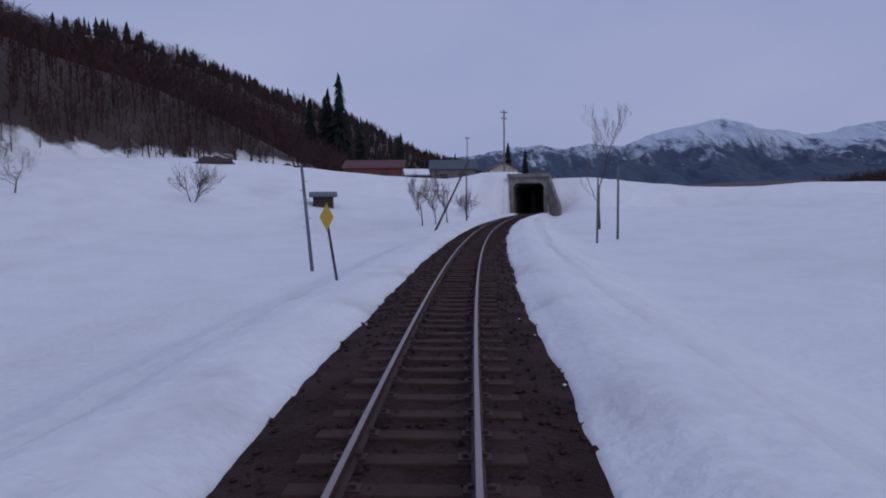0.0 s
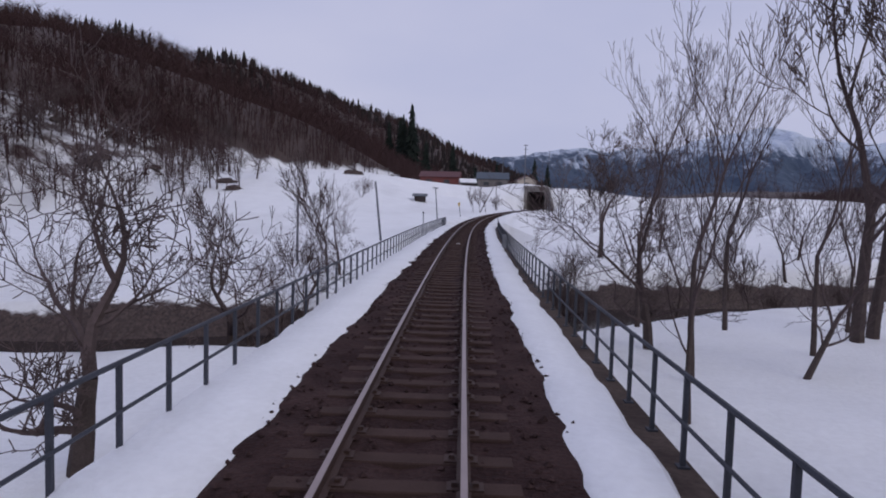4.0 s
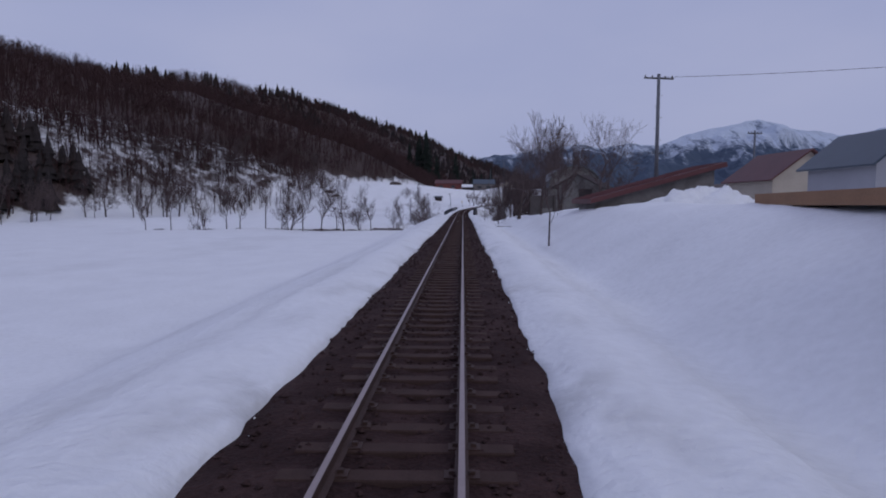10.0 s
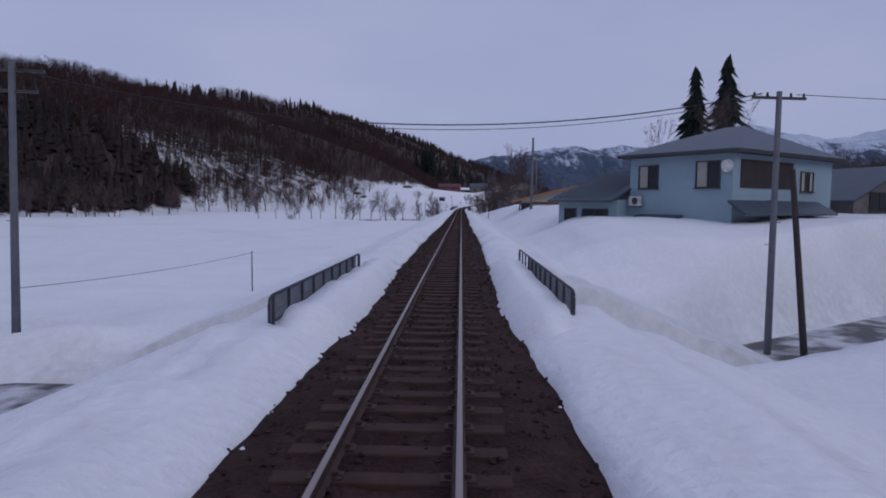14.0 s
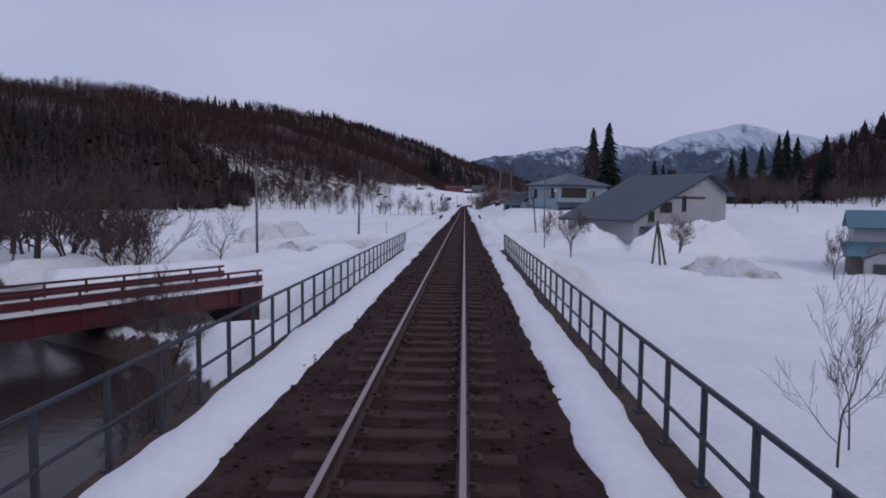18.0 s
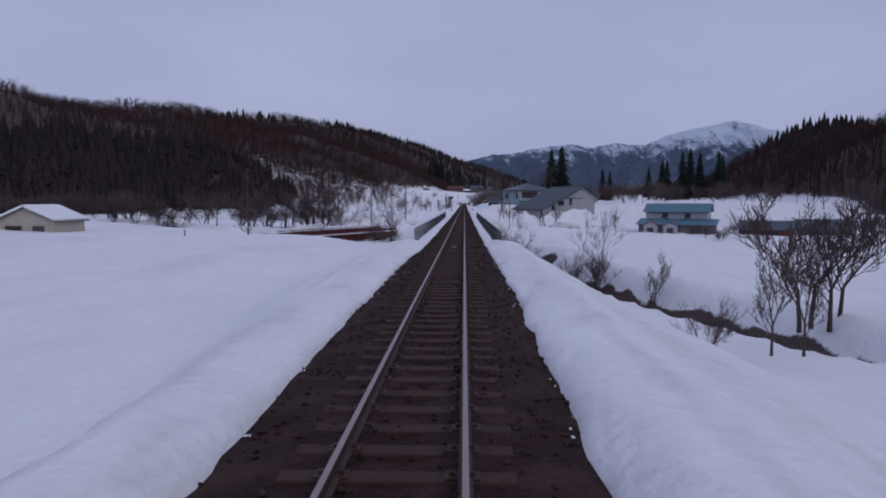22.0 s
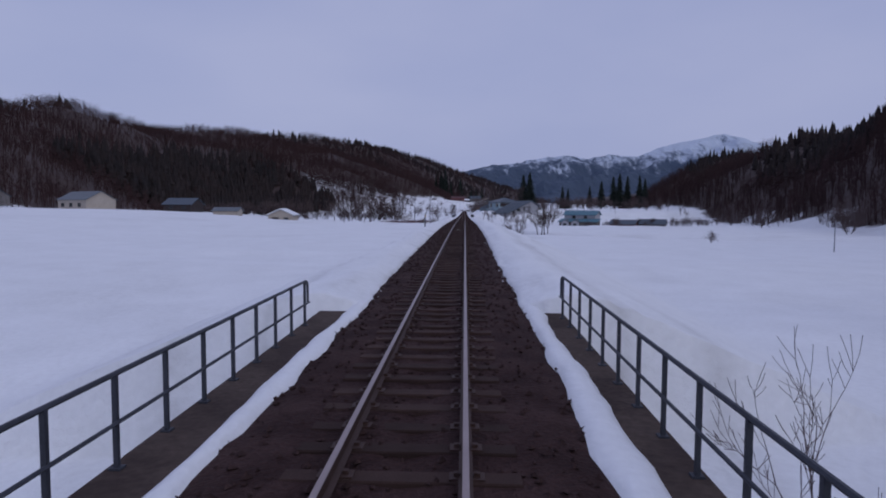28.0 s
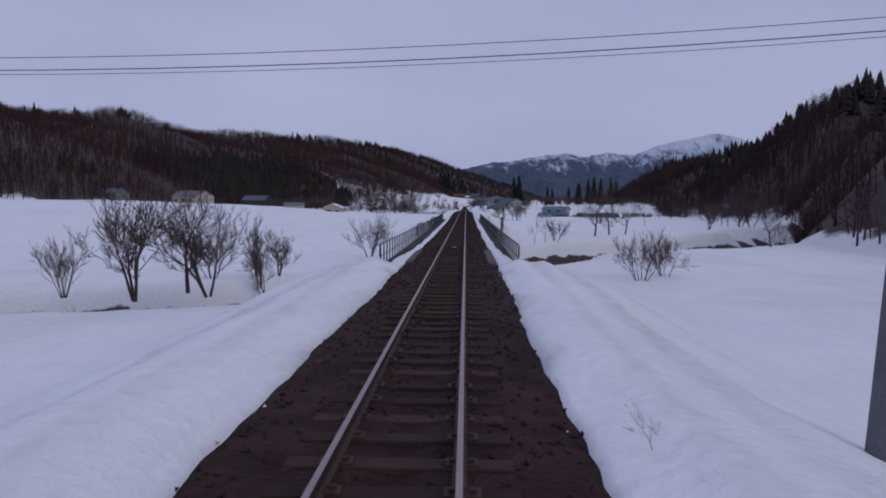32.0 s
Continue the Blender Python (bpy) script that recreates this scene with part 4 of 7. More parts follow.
STREAM_TREE = "bare dark-barked tree on the snowy stream bank"
for kind, x, y, h in [
        ("stout", -8.4, 549.0, 8.2), ("stout", -9.6, 541.9, 9.4), ("slim", -8.8, 557.0, 9.4), ("gnarled", -8.2, 558.2, 6.6), ("spreading", -8.5, 545.5, 6.2), ("slim", -14.0, 552.0, 7.5), ("gnarled", -14.0, 538.5, 7.5),
        ("slim", -18.0, 533.0, 9.0), ("gnarled", -23.0, 531.0, 10.0), ("slim", -28.0, 533.5, 10.5), ("tall", -31.0, 531.0, 11.0), ("multi", -34.0, 532.0, 8.0), ("tall", -39.0, 533.0, 11.5), ("slim", -43.0, 530.0, 9.0), ("slim", -46.0, 531.0, 10.0), ("gnarled", -52.0, 534.0, 9.0), ("tall", -57.0, 531.0, 10.0), ("slim", -63.0, 533.0, 8.5), ("multi", -20.5, 535.5, 6.0), ("tall", -25.5, 536.0, 11.0), ("slim", -36.5, 535.0, 9.5), ("slim", -49.0, 528.0, 7.0),
        ("tall", 8.3, 537.5, 13.5), ("tall", 13.6, 547.5, 14.0), ("tall", 9.2, 547.6, 14.5), ("tall", 15.0, 542.0, 13.0), ("tall", 16.0, 529.5, 20.0), ("tall", 6.6, 533.0, 9.5),
        ("tall", 17.5, 536.0, 11.0), ("slim", 16.0, 569.0, 6.0), ("slim", 23.0, 575.0, 6.5), ("tall", 20.0, 548.0, 10.0), ("spreading", 26.0, 552.0, 9.0)]:
    put_tree(kind, x, y, h, STREAM_TREE)
for kind, x, y, h in [("spreading", 14.5, 557.5, 7.5), ("slim", 18.0, 554.5, 7.5), ("gnarled", 21.5, 566.0, 8.0), ("spreading", 27.0, 568.0, 8.5), ("slim", 24.0, 571.0, 8.0), ("spreading", 31.0, 574.0, 8.5), ("gnarled", 19.0, 576.0, 8.0), ("slim", 35.0, 572.0, 8.0), ("multi", 28.0, 563.0, 4.5), ("multi", 22.0, 557.5, 4.0)]:
    put_tree(kind, x, y, h, STREAM_TREE)
put_tree("stout", -7.4, 527.2, 9.4, "bare dark tree with crooked forking limbs beside the bridge end", turn=150)
put_tree("great", 12.0, 569.6, 12.2, "bare wide-crowned tree on the snowy stream bank", wide=1.5)
put_tree("great", 19.0, 545.5, 25.5, "tall bare round-crowned tree beside the stream")
put_tree("great", 20.4, 546.6, 24.5, "tall bare round-crowned tree beside the stream")
put_tree("gnarled", 8.3, 542.5, 10.0, "bare tree with wide overhanging limbs beside the bridge", wide=1.35)
put_tree("spreading", 12.6, 538.0, 8.0, "bare leaning tree in the snow beside the stream", lean=(0, -24))
for kind, x, y, h in [("bush", 8.4, 563.0, 3.6), ("sapling", 5.6, 563.5, 4.0), ("bush_b", 7.4, 560.6, 3.4), ("sapling", 6.6, 559.5, 3.4), ("bush_b", 6.6, 557.0, 3.0), ("bush", 9.0, 561.0, 3.0), ("sapling", 5.2, 516.8, 4.5), ("sapling", 7.2, 517.4, 5.0), ("bush_b", 13.0, 560.0, 3.0), ("bush", -11.0, 557.0, 3.2)]:
    put_tree(kind, x, y, h, "bare thin-stemmed shrub in the snow", "shrub", "bare shrubs")
VILLAGE_TREE = "bare tree beside the farm sheds in deep snow"
for kind, x, y, h in [("slim", 5.6, 517.5, 8.5), ("slim", 9.2, 514.0, 9.0), ("multi", 11.0, 522.5, 7.0), ("slim", 11.5, 519.0, 8.5), ("multi", 7.0, 506.0, 7.5), ("slim", 8.6, 508.0, 9.5), ("multi", 10.4, 510.0, 8.5), ("slim", 9.4, 504.0, 9.0), ("round", 11.0, 512.5, 10.5), ("multi", 6.2, 510.0, 6.5),
                      ("spreading", 7.6, 471.0, 8.0), ("gnarled", 10.2, 476.0, 9.0), ("spreading", 12.5, 468.0, 9.0), ("gnarled", 14.6, 473.0, 9.5), ("slim", 8.8, 466.0, 6.5), ("tall", 4.5, 442.0, 5.4)]:
    put_tree(kind, x, y, h, VILLAGE_TREE)
put_tree("gnarled", 6.4, 481.6, 10.0, "crooked bare tree with wide limbs before the barn", wide=1.2)
for kind, x, y, h in [("bush", 13.4, 462.5, 1.6), ("bush_b", 4.6, 487.0, 1.8), ("bush", 7.0, 490.0, 2.2)]:
    put_tree(kind, x, y, h, "low bare shrub half buried in snow", "shrub", "bare shrubs")
GARDEN_TREE = "small bare tree on the snowy slope by the houses"
for kind, x, y, h in [("slim", 7.2, 323.0, 4.2), ("slim", 9.2, 320.5, 4.6), ("slim", 10.3, 327.0, 4.2), ("multi", 18.5, 321.0, 3.6), ("spreading", 18.6, 357.5, 4.0), ("spreading", 23.0, 361.5, 4.2), ("slim", 12.5, 331.0, 4.5), ("round", 26.0, 402.0, 12.0), ("tall", 30.0, 412.0, 12.5), ("tall", 24.5, 418.0, 11.0),
                      ("slim", 30.0, 318.0, 5.0), ("slim", 41.0, 334.0, 5.5), ("multi", 45.0, 340.0, 5.0), ("spreading", 26.0, 349.0, 7.0)]:
    put_tree(kind, x, y, h, GARDEN_TREE)
RIVER_TREE = "bare tree beside the river"
for kind, x, y, h in [("spreading", -27.0, 317.0, 6.5), ("gnarled", -31.0, 320.0, 6.5), ("spreading", -36.0, 315.0, 6.0), ("spreading", -22.0, 322.0, 5.5), ("multi", -14.5, 296.0, 4.0), ("multi", -12.0, 291.0, 3.5), ("spreading", -42.0, 312.0, 7.0), ("gnarled", -50.0, 318.0, 7.5),
                      ("slim", 13.1, 236.6, 5.2), ("slim", 11.6, 215.6, 5.0), ("slim", 12.7, 215.4, 5.2), ("multi", 9.3, 215.8, 2.4),
                      ("spreading", 20.0, 98.5, 9.6), ("gnarled", 23.0, 102.0, 8.0), ("multi", -11.0, 73.1, 5.6), ("spreading", 66.0, 150.0, 11.0), ("spreading", 58.0, 136.0, 9.0), ("multi", 47.0, 124.0, 6.0), ("spreading", 27.0, 108.0, 8.0), ("slim", -14.1, 44.0, 5.6), ("multi", -14.2, 47.6, 3.8), ("spreading", 40.0, 84.0, 7.0), ("spreading", 46.0, 95.0, 8.0), ("gnarled", 50.0, 78.0, 8.0)]:
    put_tree(kind, x, y, h, RIVER_TREE)
for kind, x, y, h in [("sapling", 7.2, 278.0, 3.9), ("sapling", 7.9, 278.8, 3.4), ("multi", 6.0, 267.8, 5.8), ("sapling", 12.0, 248.2, 5.6), ("sapling", 12.6, 249.6, 5.0), ("sapling", 11.4, 252.6, 5.0), ("bush", 9.2, 246.0, 4.6), ("multi", 11.4, 246.6, 4.4), ("sapling", 10.9, 86.0, 4.4), ("sapling", 9.2, 84.0, 4.0), ("bush", 12.6, 88.0, 3.4), ("bush", 12.4, 44.6, 4.0), ("bush_b", 14.8, 47.0, 3.4), ("bush", -18.2, 44.8, 4.2), ("bush_b", -15.6, 46.0, 2.8), ("bush", -20.5, 33.0, 3.0), ("bush", -10.8, 36.0, 3.0),
                      ("bush", -10.5, 286.0, 3.0), ("bush", 22.0, 212.0, 1.6), ("bush_b", 24.6, 209.0, 1.4), ("bush", 27.0, 205.0, 1.2), ("bush_b", 36.0, 170.0, 2.0)]:
    put_tree(kind, x, y, h, "bare thin-stemmed shrub on the river bank", "shrub", "bare shrubs")
for kind, x, y, h in [("multi", -17.6, 33.0, 6.6), ("gnarled", -15.6, 35.0, 6.8), ("multi", -14.2, 34.5, 6.0), ("slim", -12.4, 38.0, 4.4), ("bush", -21.5, 33.0, 3.2)]:
    put_tree(kind, x, y, h, "bare many-stemmed tree in the snow beside the stream", z=-2.7)
for x, y, h in [(16.8, 223.6, 7.4), (17.9, 224.6, 7.8), (18.4, 223.8, 7.6), (19.2, 224.4, 7.6)]:
    put_tree("slim", x, y, h, "bare straight-stemmed tree on the river bank", z=-3.7, wide=1.35)
rnd = random.Random(314)
for i in range(44):
    k = (i + rnd.random()) / 44
    put_tree(rnd.choice(["bush", "bush_b", "spreading", "multi"]), -24 - 96 * k, 316 + 34 * k + rnd.uniform(-7, 7), rnd.uniform(3.4, 8.0), "bare shrub in the thicket along the river", "shrub", "bare shrubs", wide=1.3)
for x, y, h in [(-27.5, 313.7, 10.5), (-30.0, 317.5, 11.0), (-33.0, 323.7, 10.0), (-29.0, 321.0, 9.5), (-36.0, 318.0, 10.5), (-41.0, 322.0, 10.0)]:
    put_tree("stout", x, y, h, "dark bare tree with thick crooked limbs behind the road bridge")
put_tree("gnarled", -8.1, 260.2, 8.6, "bare wide-crowned tree beside the river railing", z=-3.7)
put_tree("sapling", 3.1, 82.0, 2.7, "bare grey sapling that rises beside the railing", "shrub", "bare shrubs", z=-1.4)
put_tree("sapling", 1.75, 5.6, 0.5, "dry weed stalk in the snow bank", "shrub", "bare shrubs", lean=(0, 18))
for kind, x, y, h in [("tall", 21.1, 652.0, 13.0), ("multi", -22.6, 658.0, 5.0), ("slim", 2.7, 654.3, 6.0), ("slim", 4.2, 657.0, 5.5), ("slim", 5.6, 660.0, 6.5), ("multi", 9.0, 671.0, 4.0), ("spreading", -38.0, 652.0, 5.0), ("gnarled", -47.0, 660.0, 6.0)]:
    put_tree(kind, x, y, h, "bare tree on the snowy slope by the tunnel")


rnd = random.Random(91)
for i in range(64):
    x = 30 + 72 * rnd.random()
    y = 345 + 95 * rnd.random() + 0.25 * x
    put_tree(rnd.choice(["slim", "multi", "spreading", "bush", "slim"]), x, y, rnd.uniform(3.5, 8), "bare tree among the snowed-in gardens", group="garden trees")
for i in range(36):
    x = 44 + 62 * rnd.random()
    put_tree(rnd.choice(["bush", "multi", "bush_b"]), x, 296 + 0.35 * x + rnd.uniform(-5, 8), rnd.uniform(1.6, 4), "bare shrub on the snowy rise behind the huts", "shrub", "bare shrubs")


# ---- conifers ----
def conifer_mesh(seed, sides=13, tiers=24):
    rnd = random.Random(seed)
    s = Shape()
    for k in range(tiers):
        t = k / tiers
        r = ((1 - t) ** 0.8 * 0.19 + 0.01) * rnd.uniform(0.78, 1.15)
        z0, z1 = 0.08 + 0.89 * t, 0.08 + 0.89 * t + 0.085
        n = sides
        off = rnd.uniform(0, 6)
        ring = []
        for i in range(n * 2):
            a = off + math.pi * i / n
            rr = r * (rnd.uniform(0.65, 1.3) if i % 2 == 0 else rnd.uniform(0.3, 0.6))
            ring.append((rr * math.cos(a), rr * math.sin(a), z0 - (0.018 if i % 2 == 0 else -0.022) + rnd.uniform(-0.016, 0.016)))
        verts = ring + [(rnd.uniform(-0.01, 0.01), rnd.uniform(-0.01, 0.01), min(1.0, z1))]
        s.add(verts, [(i, (i + 1) % (2 * n), 2 * n) for i in range(2 * n)] + [tuple(range(2 * n))[::-1]])
    me = bpy.data.meshes.new("crown")
    me.from_pydata(s.v, [], s.f)
    me.materials.append(CEDAR)
    t = Shape().tube((0, 0, -0.03), (0, 0, 0.9), 0.022, 0.004, 7)
    tm = bpy.data.meshes.new("conifer")
    tm.from_pydata(t.v, [], t.f)
    tm.materials.append(BARK)
    return tm, me


CONIFERS = [conifer_mesh(61 + i) for i in range(4)]


def put_conifer(x, y, height, label, wide=1.0, group="dark conifers"):
    rnd = random.Random(int(x * 17 + y * 31))
    tm, cm = CONIFERS[rnd.randrange(4)]
    ob = new("conifer", tm)
    ob.matrix_basis = pose(x, y, gz(x, y), 0, 0, rnd.uniform(0, 360)) @ Matrix.Diagonal((height * wide, height * wide, height, 1))
    c = new("crown", cm)
    c.parent = ob
    return tagged(ob, label, "conifer", group)


put_conifer(35.2, 423.9, 20.0, "tall dark cedar standing behind the houses", 1.25)
put_conifer(32.0, 426.5, 19.0, "tall dark cedar standing behind the houses", 1.2)
for x, y, h in [(84, 440, 19), (89, 446, 21), (95, 452, 20), (80, 452, 17), (101, 448, 20), (75, 430, 15), (60, 470, 15), (64, 474, 14), (108, 462, 18), (70, 436, 13)]:
    put_conifer(x, y, h, "dark conifer at the foot of the wooded hill")
for x, y, h in [(-22, 790, 33), (-26, 793, 27), (-16, 796, 21), (-33, 800, 22), (-28, 800, 25), (-6, 923, 26), (8, 905, 20), (22, 915, 22), (14, 895, 17), (30, 780, 13), (36, 784, 11)]:
    put_conifer(x, y, h, "tall dark conifer on the ridge above the tunnel", 0.9)


# ---- woods on the hills ----
def woods():
    rng = np.random.default_rng(7)
    # candidates on the left ridge
    y = rng.uniform(120, 1500, 52000)
    t = rng.uniform(0.0, 1.15, 52000)
    foot, top = ramp(y, HILL_FOOT), ramp(y, HILL_TOP)
    x = foot - t * (foot - top)
    keep = rng.random(len(x)) < np.clip(1.25 - y / 1500, 0.3, 1)
    x, y, t = x[keep], y[keep], t[keep]
    y2 = rng.uniform(20, 900, 20000)
    t2 = rng.uniform(0.0, 1.15, 20000)
    foot, top = ramp(y2, FOOT_R), ramp(y2, TOP_R)
    x2 = foot + t2 * (top - foot)
    patch = fbm(x / 60, y / 60, 91, 3)
    dark = (y > 760) & (t > 0.05) & (patch > 0.45) | (t > 0.85) & (patch > 0.53) | (y < 470) & (t > 0.25) & (patch > 0.46) | (y > 380) & (y < 594) & (t < 0.4) & (t > 0.005)
    clear = (fbm(x / 25, y / 25, 95, 3) > 0.64) & (y > 540) & (y < 720)
    room = ramp(y, CLEARING) * (0.75 + 0.9 * fbm(x / 30, y / 30, 93, 3) - 0.2)
    slope_zone = t < room
    patch2 = fbm(x2 / 50, y2 / 50, 97, 3)
    dark2 = (t2 > 0.55) & (patch2 > 0.36) | (patch2 > 0.55) & (t2 > 0.35)
    thin = rng.random(len(x)) < np.where(slope_zone, 0.85, 1.0)
    con = dark & ~clear & (rng.random(len(x)) < np.where((y > 380) & (y < 594), np.where(t < 0.4, 0.5, 0.05), np.where((y < 740) & (t > 0.5), 0.07, 0.2))) & ~slope_zone
    con2 = dark2 & (rng.random(len(x2)) < 0.2)
    bare_ = ~con & ~clear & thin & (rng.random(len(x)) < np.where(dark & (y < 740), 0.9, np.where(dark, 0.3, 0.85)))
    bare2 = ~dark2 & (rng.random(len(x2)) < 0.75)
    CX, CY = np.concatenate([x[con], x2[con2]]), np.concatenate([y[con], y2[con2]])
    # thin stems that stand close together on the open slope
    ys, ts = rng.uniform(580, 704, 3400), rng.uniform(-0.02, 0.36, 3400)
    xs = ramp(ys, HILL_FOOT) - ts * (ramp(ys, HILL_FOOT) - ramp(ys, HILL_TOP))
    some = (fbm(xs / 14, ys / 14, 99, 3) > 0.4) & ((ys < 668) | (ts < 0.12)) & ((ts > 0) | (ys > 620))
    # the near flank of the hill, close to the line
    yn, tn = rng.uniform(600, 900, 7000), rng.uniform(0.0, 0.75, 7000) ** 1.3
    xn = ramp(yn, HILL_FOOT) - tn * (ramp(yn, HILL_FOOT) - ramp(yn, HILL_TOP))
    free = ~(tn < ramp(yn, CLEARING) * (0.55 + 0.9 * fbm(xn / 30, yn / 30, 93, 3)))
    BX, BY = np.concatenate([x[bare_], x2[bare2], xs[some], xn[free]]), np.concatenate([y[bare_], y2[bare2], ys[some], yn[free]])
    # conifers
    CZ = ground_height(CX, CY)[0]
    n = len(CX)
    H = rng.uniform(5, 10, n) * np.where((CY < 590) & (CY > 380) & (CX < 0), 1.25, 1.0)
    sides, tiers = 6, 4
    verts, faces, k0 = [], [], 0
    for k in range(tiers):
        f = k / tiers
        off = rng.uniform(0, 6, n)
        zb, zt = CZ + H * (0.08 + 0.8 * f), CZ + H * np.minimum(1.0, 0.08 + 0.8 * f + 0.36)
        r = H * (0.2 * (1 - f) + 0.03) * rng.uniform(0.8, 1.2, n)
        ring = []
        for i in range(sides):
            a = off + 2 * math.pi * i / sides
            rr = r * rng.uniform(0.7, 1.25, n)
            ring.append(np.stack([CX + rr * np.cos(a), CY + rr * np.sin(a), zb + H * rng.uniform(-0.04, 0.02, n)], 1))
        ring.append(np.stack([CX, CY, zt], 1))
        V = np.stack(ring, 1)
        verts.append(V.reshape(-1, 3))
        ids = k0 + np.arange(n)[:, None] * (sides + 1)
        for i in range(sides):
            faces.append(np.concatenate([ids + i, ids + (i + 1) % sides, ids + sides], 1))
        k0 += n * (sides + 1)
    ob = mesh_object("conifer_woods", np.concatenate(verts), np.concatenate(faces), CEDAR_FAR)
    tagged(ob, "dark conifer woods on the ridges", "woods", "", "stuff")
    # bare woods: a stem and a fan of rising spikes for each tree
    BZ = ground_height(BX, BY)[0]
    n = len(BX)
    H = rng.uniform(5, 10.5, n) * np.where((BX < 0) & (BY > 575) & (BY < 690) & (BX > -150), 0.88, 1.0)
    P, Q, R = [], [], []
    stem_top = np.stack([BX + rng.normal(0, 0.5, n), BY + rng.normal(0, 0.5, n), BZ + H * 0.8], 1)
    stem = np.stack([BX, BY, BZ - 0.2], 1)
    P.append(stem), Q.append(stem_top), R.append(np.full(n, 0.15) * H / 8)
    for k in range(11):
        f = rng.uniform(0.2, 0.9, n)[:, None]
        o = stem * (1 - f) + stem_top * f
        a = rng.uniform(0, 2 * math.pi, n)
        l = H * rng.uniform(0.2, 0.42, n)
        d = np.stack([np.cos(a) * 0.75, np.sin(a) * 0.75, np.full(n, 0.62)], 1)
        P.append(o), Q.append(o + d * l[:, None]), R.append(np.full(n, 0.085) * H / 8)
    P, Q, R = np.concatenate(P), np.concatenate(Q), np.concatenate(R)
    m = len(P)
    ring = [P + np.stack([R * math.cos(a), R * math.sin(a), R * 0], 1) for a in (0, 2.09, 4.19)]
    V = np.stack(ring + [Q], 1).reshape(-1, 3)
    ids = np.arange(m)[:, None] * 4
    F = np.concatenate([np.concatenate([ids + i, ids + (i + 1) % 3, ids + 3], 1) for i in range(3)])
    ob = mesh_object("bare_woods", V, F, TWIG_FAR)
    tagged(ob, "leafless brown woods on the snowy hillsides", "woods", "", "stuff")


CEDAR_FAR = material("conifer_far", (0.033, 0.0285, 0.0285), 0.95, 0, 0.05, 0.4, 0.0, 1.0, second=(0.0378, 0.02902, 0.02768))
TWIG_FAR = material("twigs_far", (0.066, 0.0385, 0.0375), 0.95, 0, 0.04, 0.35, 0.0, 1.0, second=(0.0475, 0.0282, 0.0285))
woods()


# a row of small trees along the edge of the left fields
rnd = random.Random(77)
for i in range(60):
    y = 470 + 190 * (i + rnd.random()) / 60
    x = float(ramp(y, HILL_FOOT)) + rnd.uniform(2, 14)
    put_tree(rnd.choice(["slim", "tall", "spreading", "gnarled"]), x, y, rnd.uniform(8, 14), "bare tree at the foot of the wooded slope", group="trees along the field edge")


for i in range(46):
    y = 598 + 96 * (i + rnd.random()) / 46
    x = float(ramp(y, HILL_FOOT)) + rnd.uniform(-30, 6)
    put_tree(rnd.choice(["slim", "tall", "spreading", "slim", "multi"]), x, y, rnd.uniform(6, 10), "bare tree on the wooded slope above the line", group="trees on the slope")
for i in range(34):
    y = 120 + 330 * (i + rnd.random()) / 34
    x = float(ramp(y, FOOT_R)) - rnd.uniform(0, 16)
    put_tree(rnd.choice(["slim", "multi", "spreading", "bush"]), x, y, rnd.uniform(3, 8), "bare tree at the foot of the wooded slope", group="trees along the field edge")


# ---- far mountains ----
def mountains():
    line = [(-1500, 120), (-200, 140), (128, 200), (300, 222), (515, 250), (610, 232), (715, 250), (843, 238), (975, 288), (1130, 322), (1285, 348), (1410, 312), (1610, 285), (1720, 290), (1860, 325), (2000, 335), (2300, 330), (3000, 320)]
    xs = np.arange(-1500, 3000, 14.0)
    ds = np.linspace(0, 1, 46)
    X, D = np.meshgrid(xs, ds)
    crest = ramp(X, line) * 0.93
    ridges = np.abs(fbm(X / 210 + D * 1.3, D * 3.2, 101, 5) - 0.47) * 2
    fine = fbm(X / 46, D * 14, 107, 4) - 0.47
    H = crest * (1 - D) ** 0.9 * (1 - ridges * 0.75 * np.sin(D * math.pi)) + fine * 28 * np.sin(np.clip(D * 1.2, 0, 1) * math.pi) + fine * 16 * (D < 0.03) - 20 * D
    Y = 2800 - D * 940 + ridges * 50
    n, m = X.shape
    idx = np.arange(n * m).reshape(n, m)
    faces = np.stack([idx[:-1, :-1], idx[1:, :-1], idx[1:, 1:], idx[:-1, 1:]], 2).reshape(-1, 4)
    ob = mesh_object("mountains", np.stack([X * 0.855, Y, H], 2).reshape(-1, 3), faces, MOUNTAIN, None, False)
    tagged(ob, "far snow-streaked mountain range", "mountains", "", "structure")


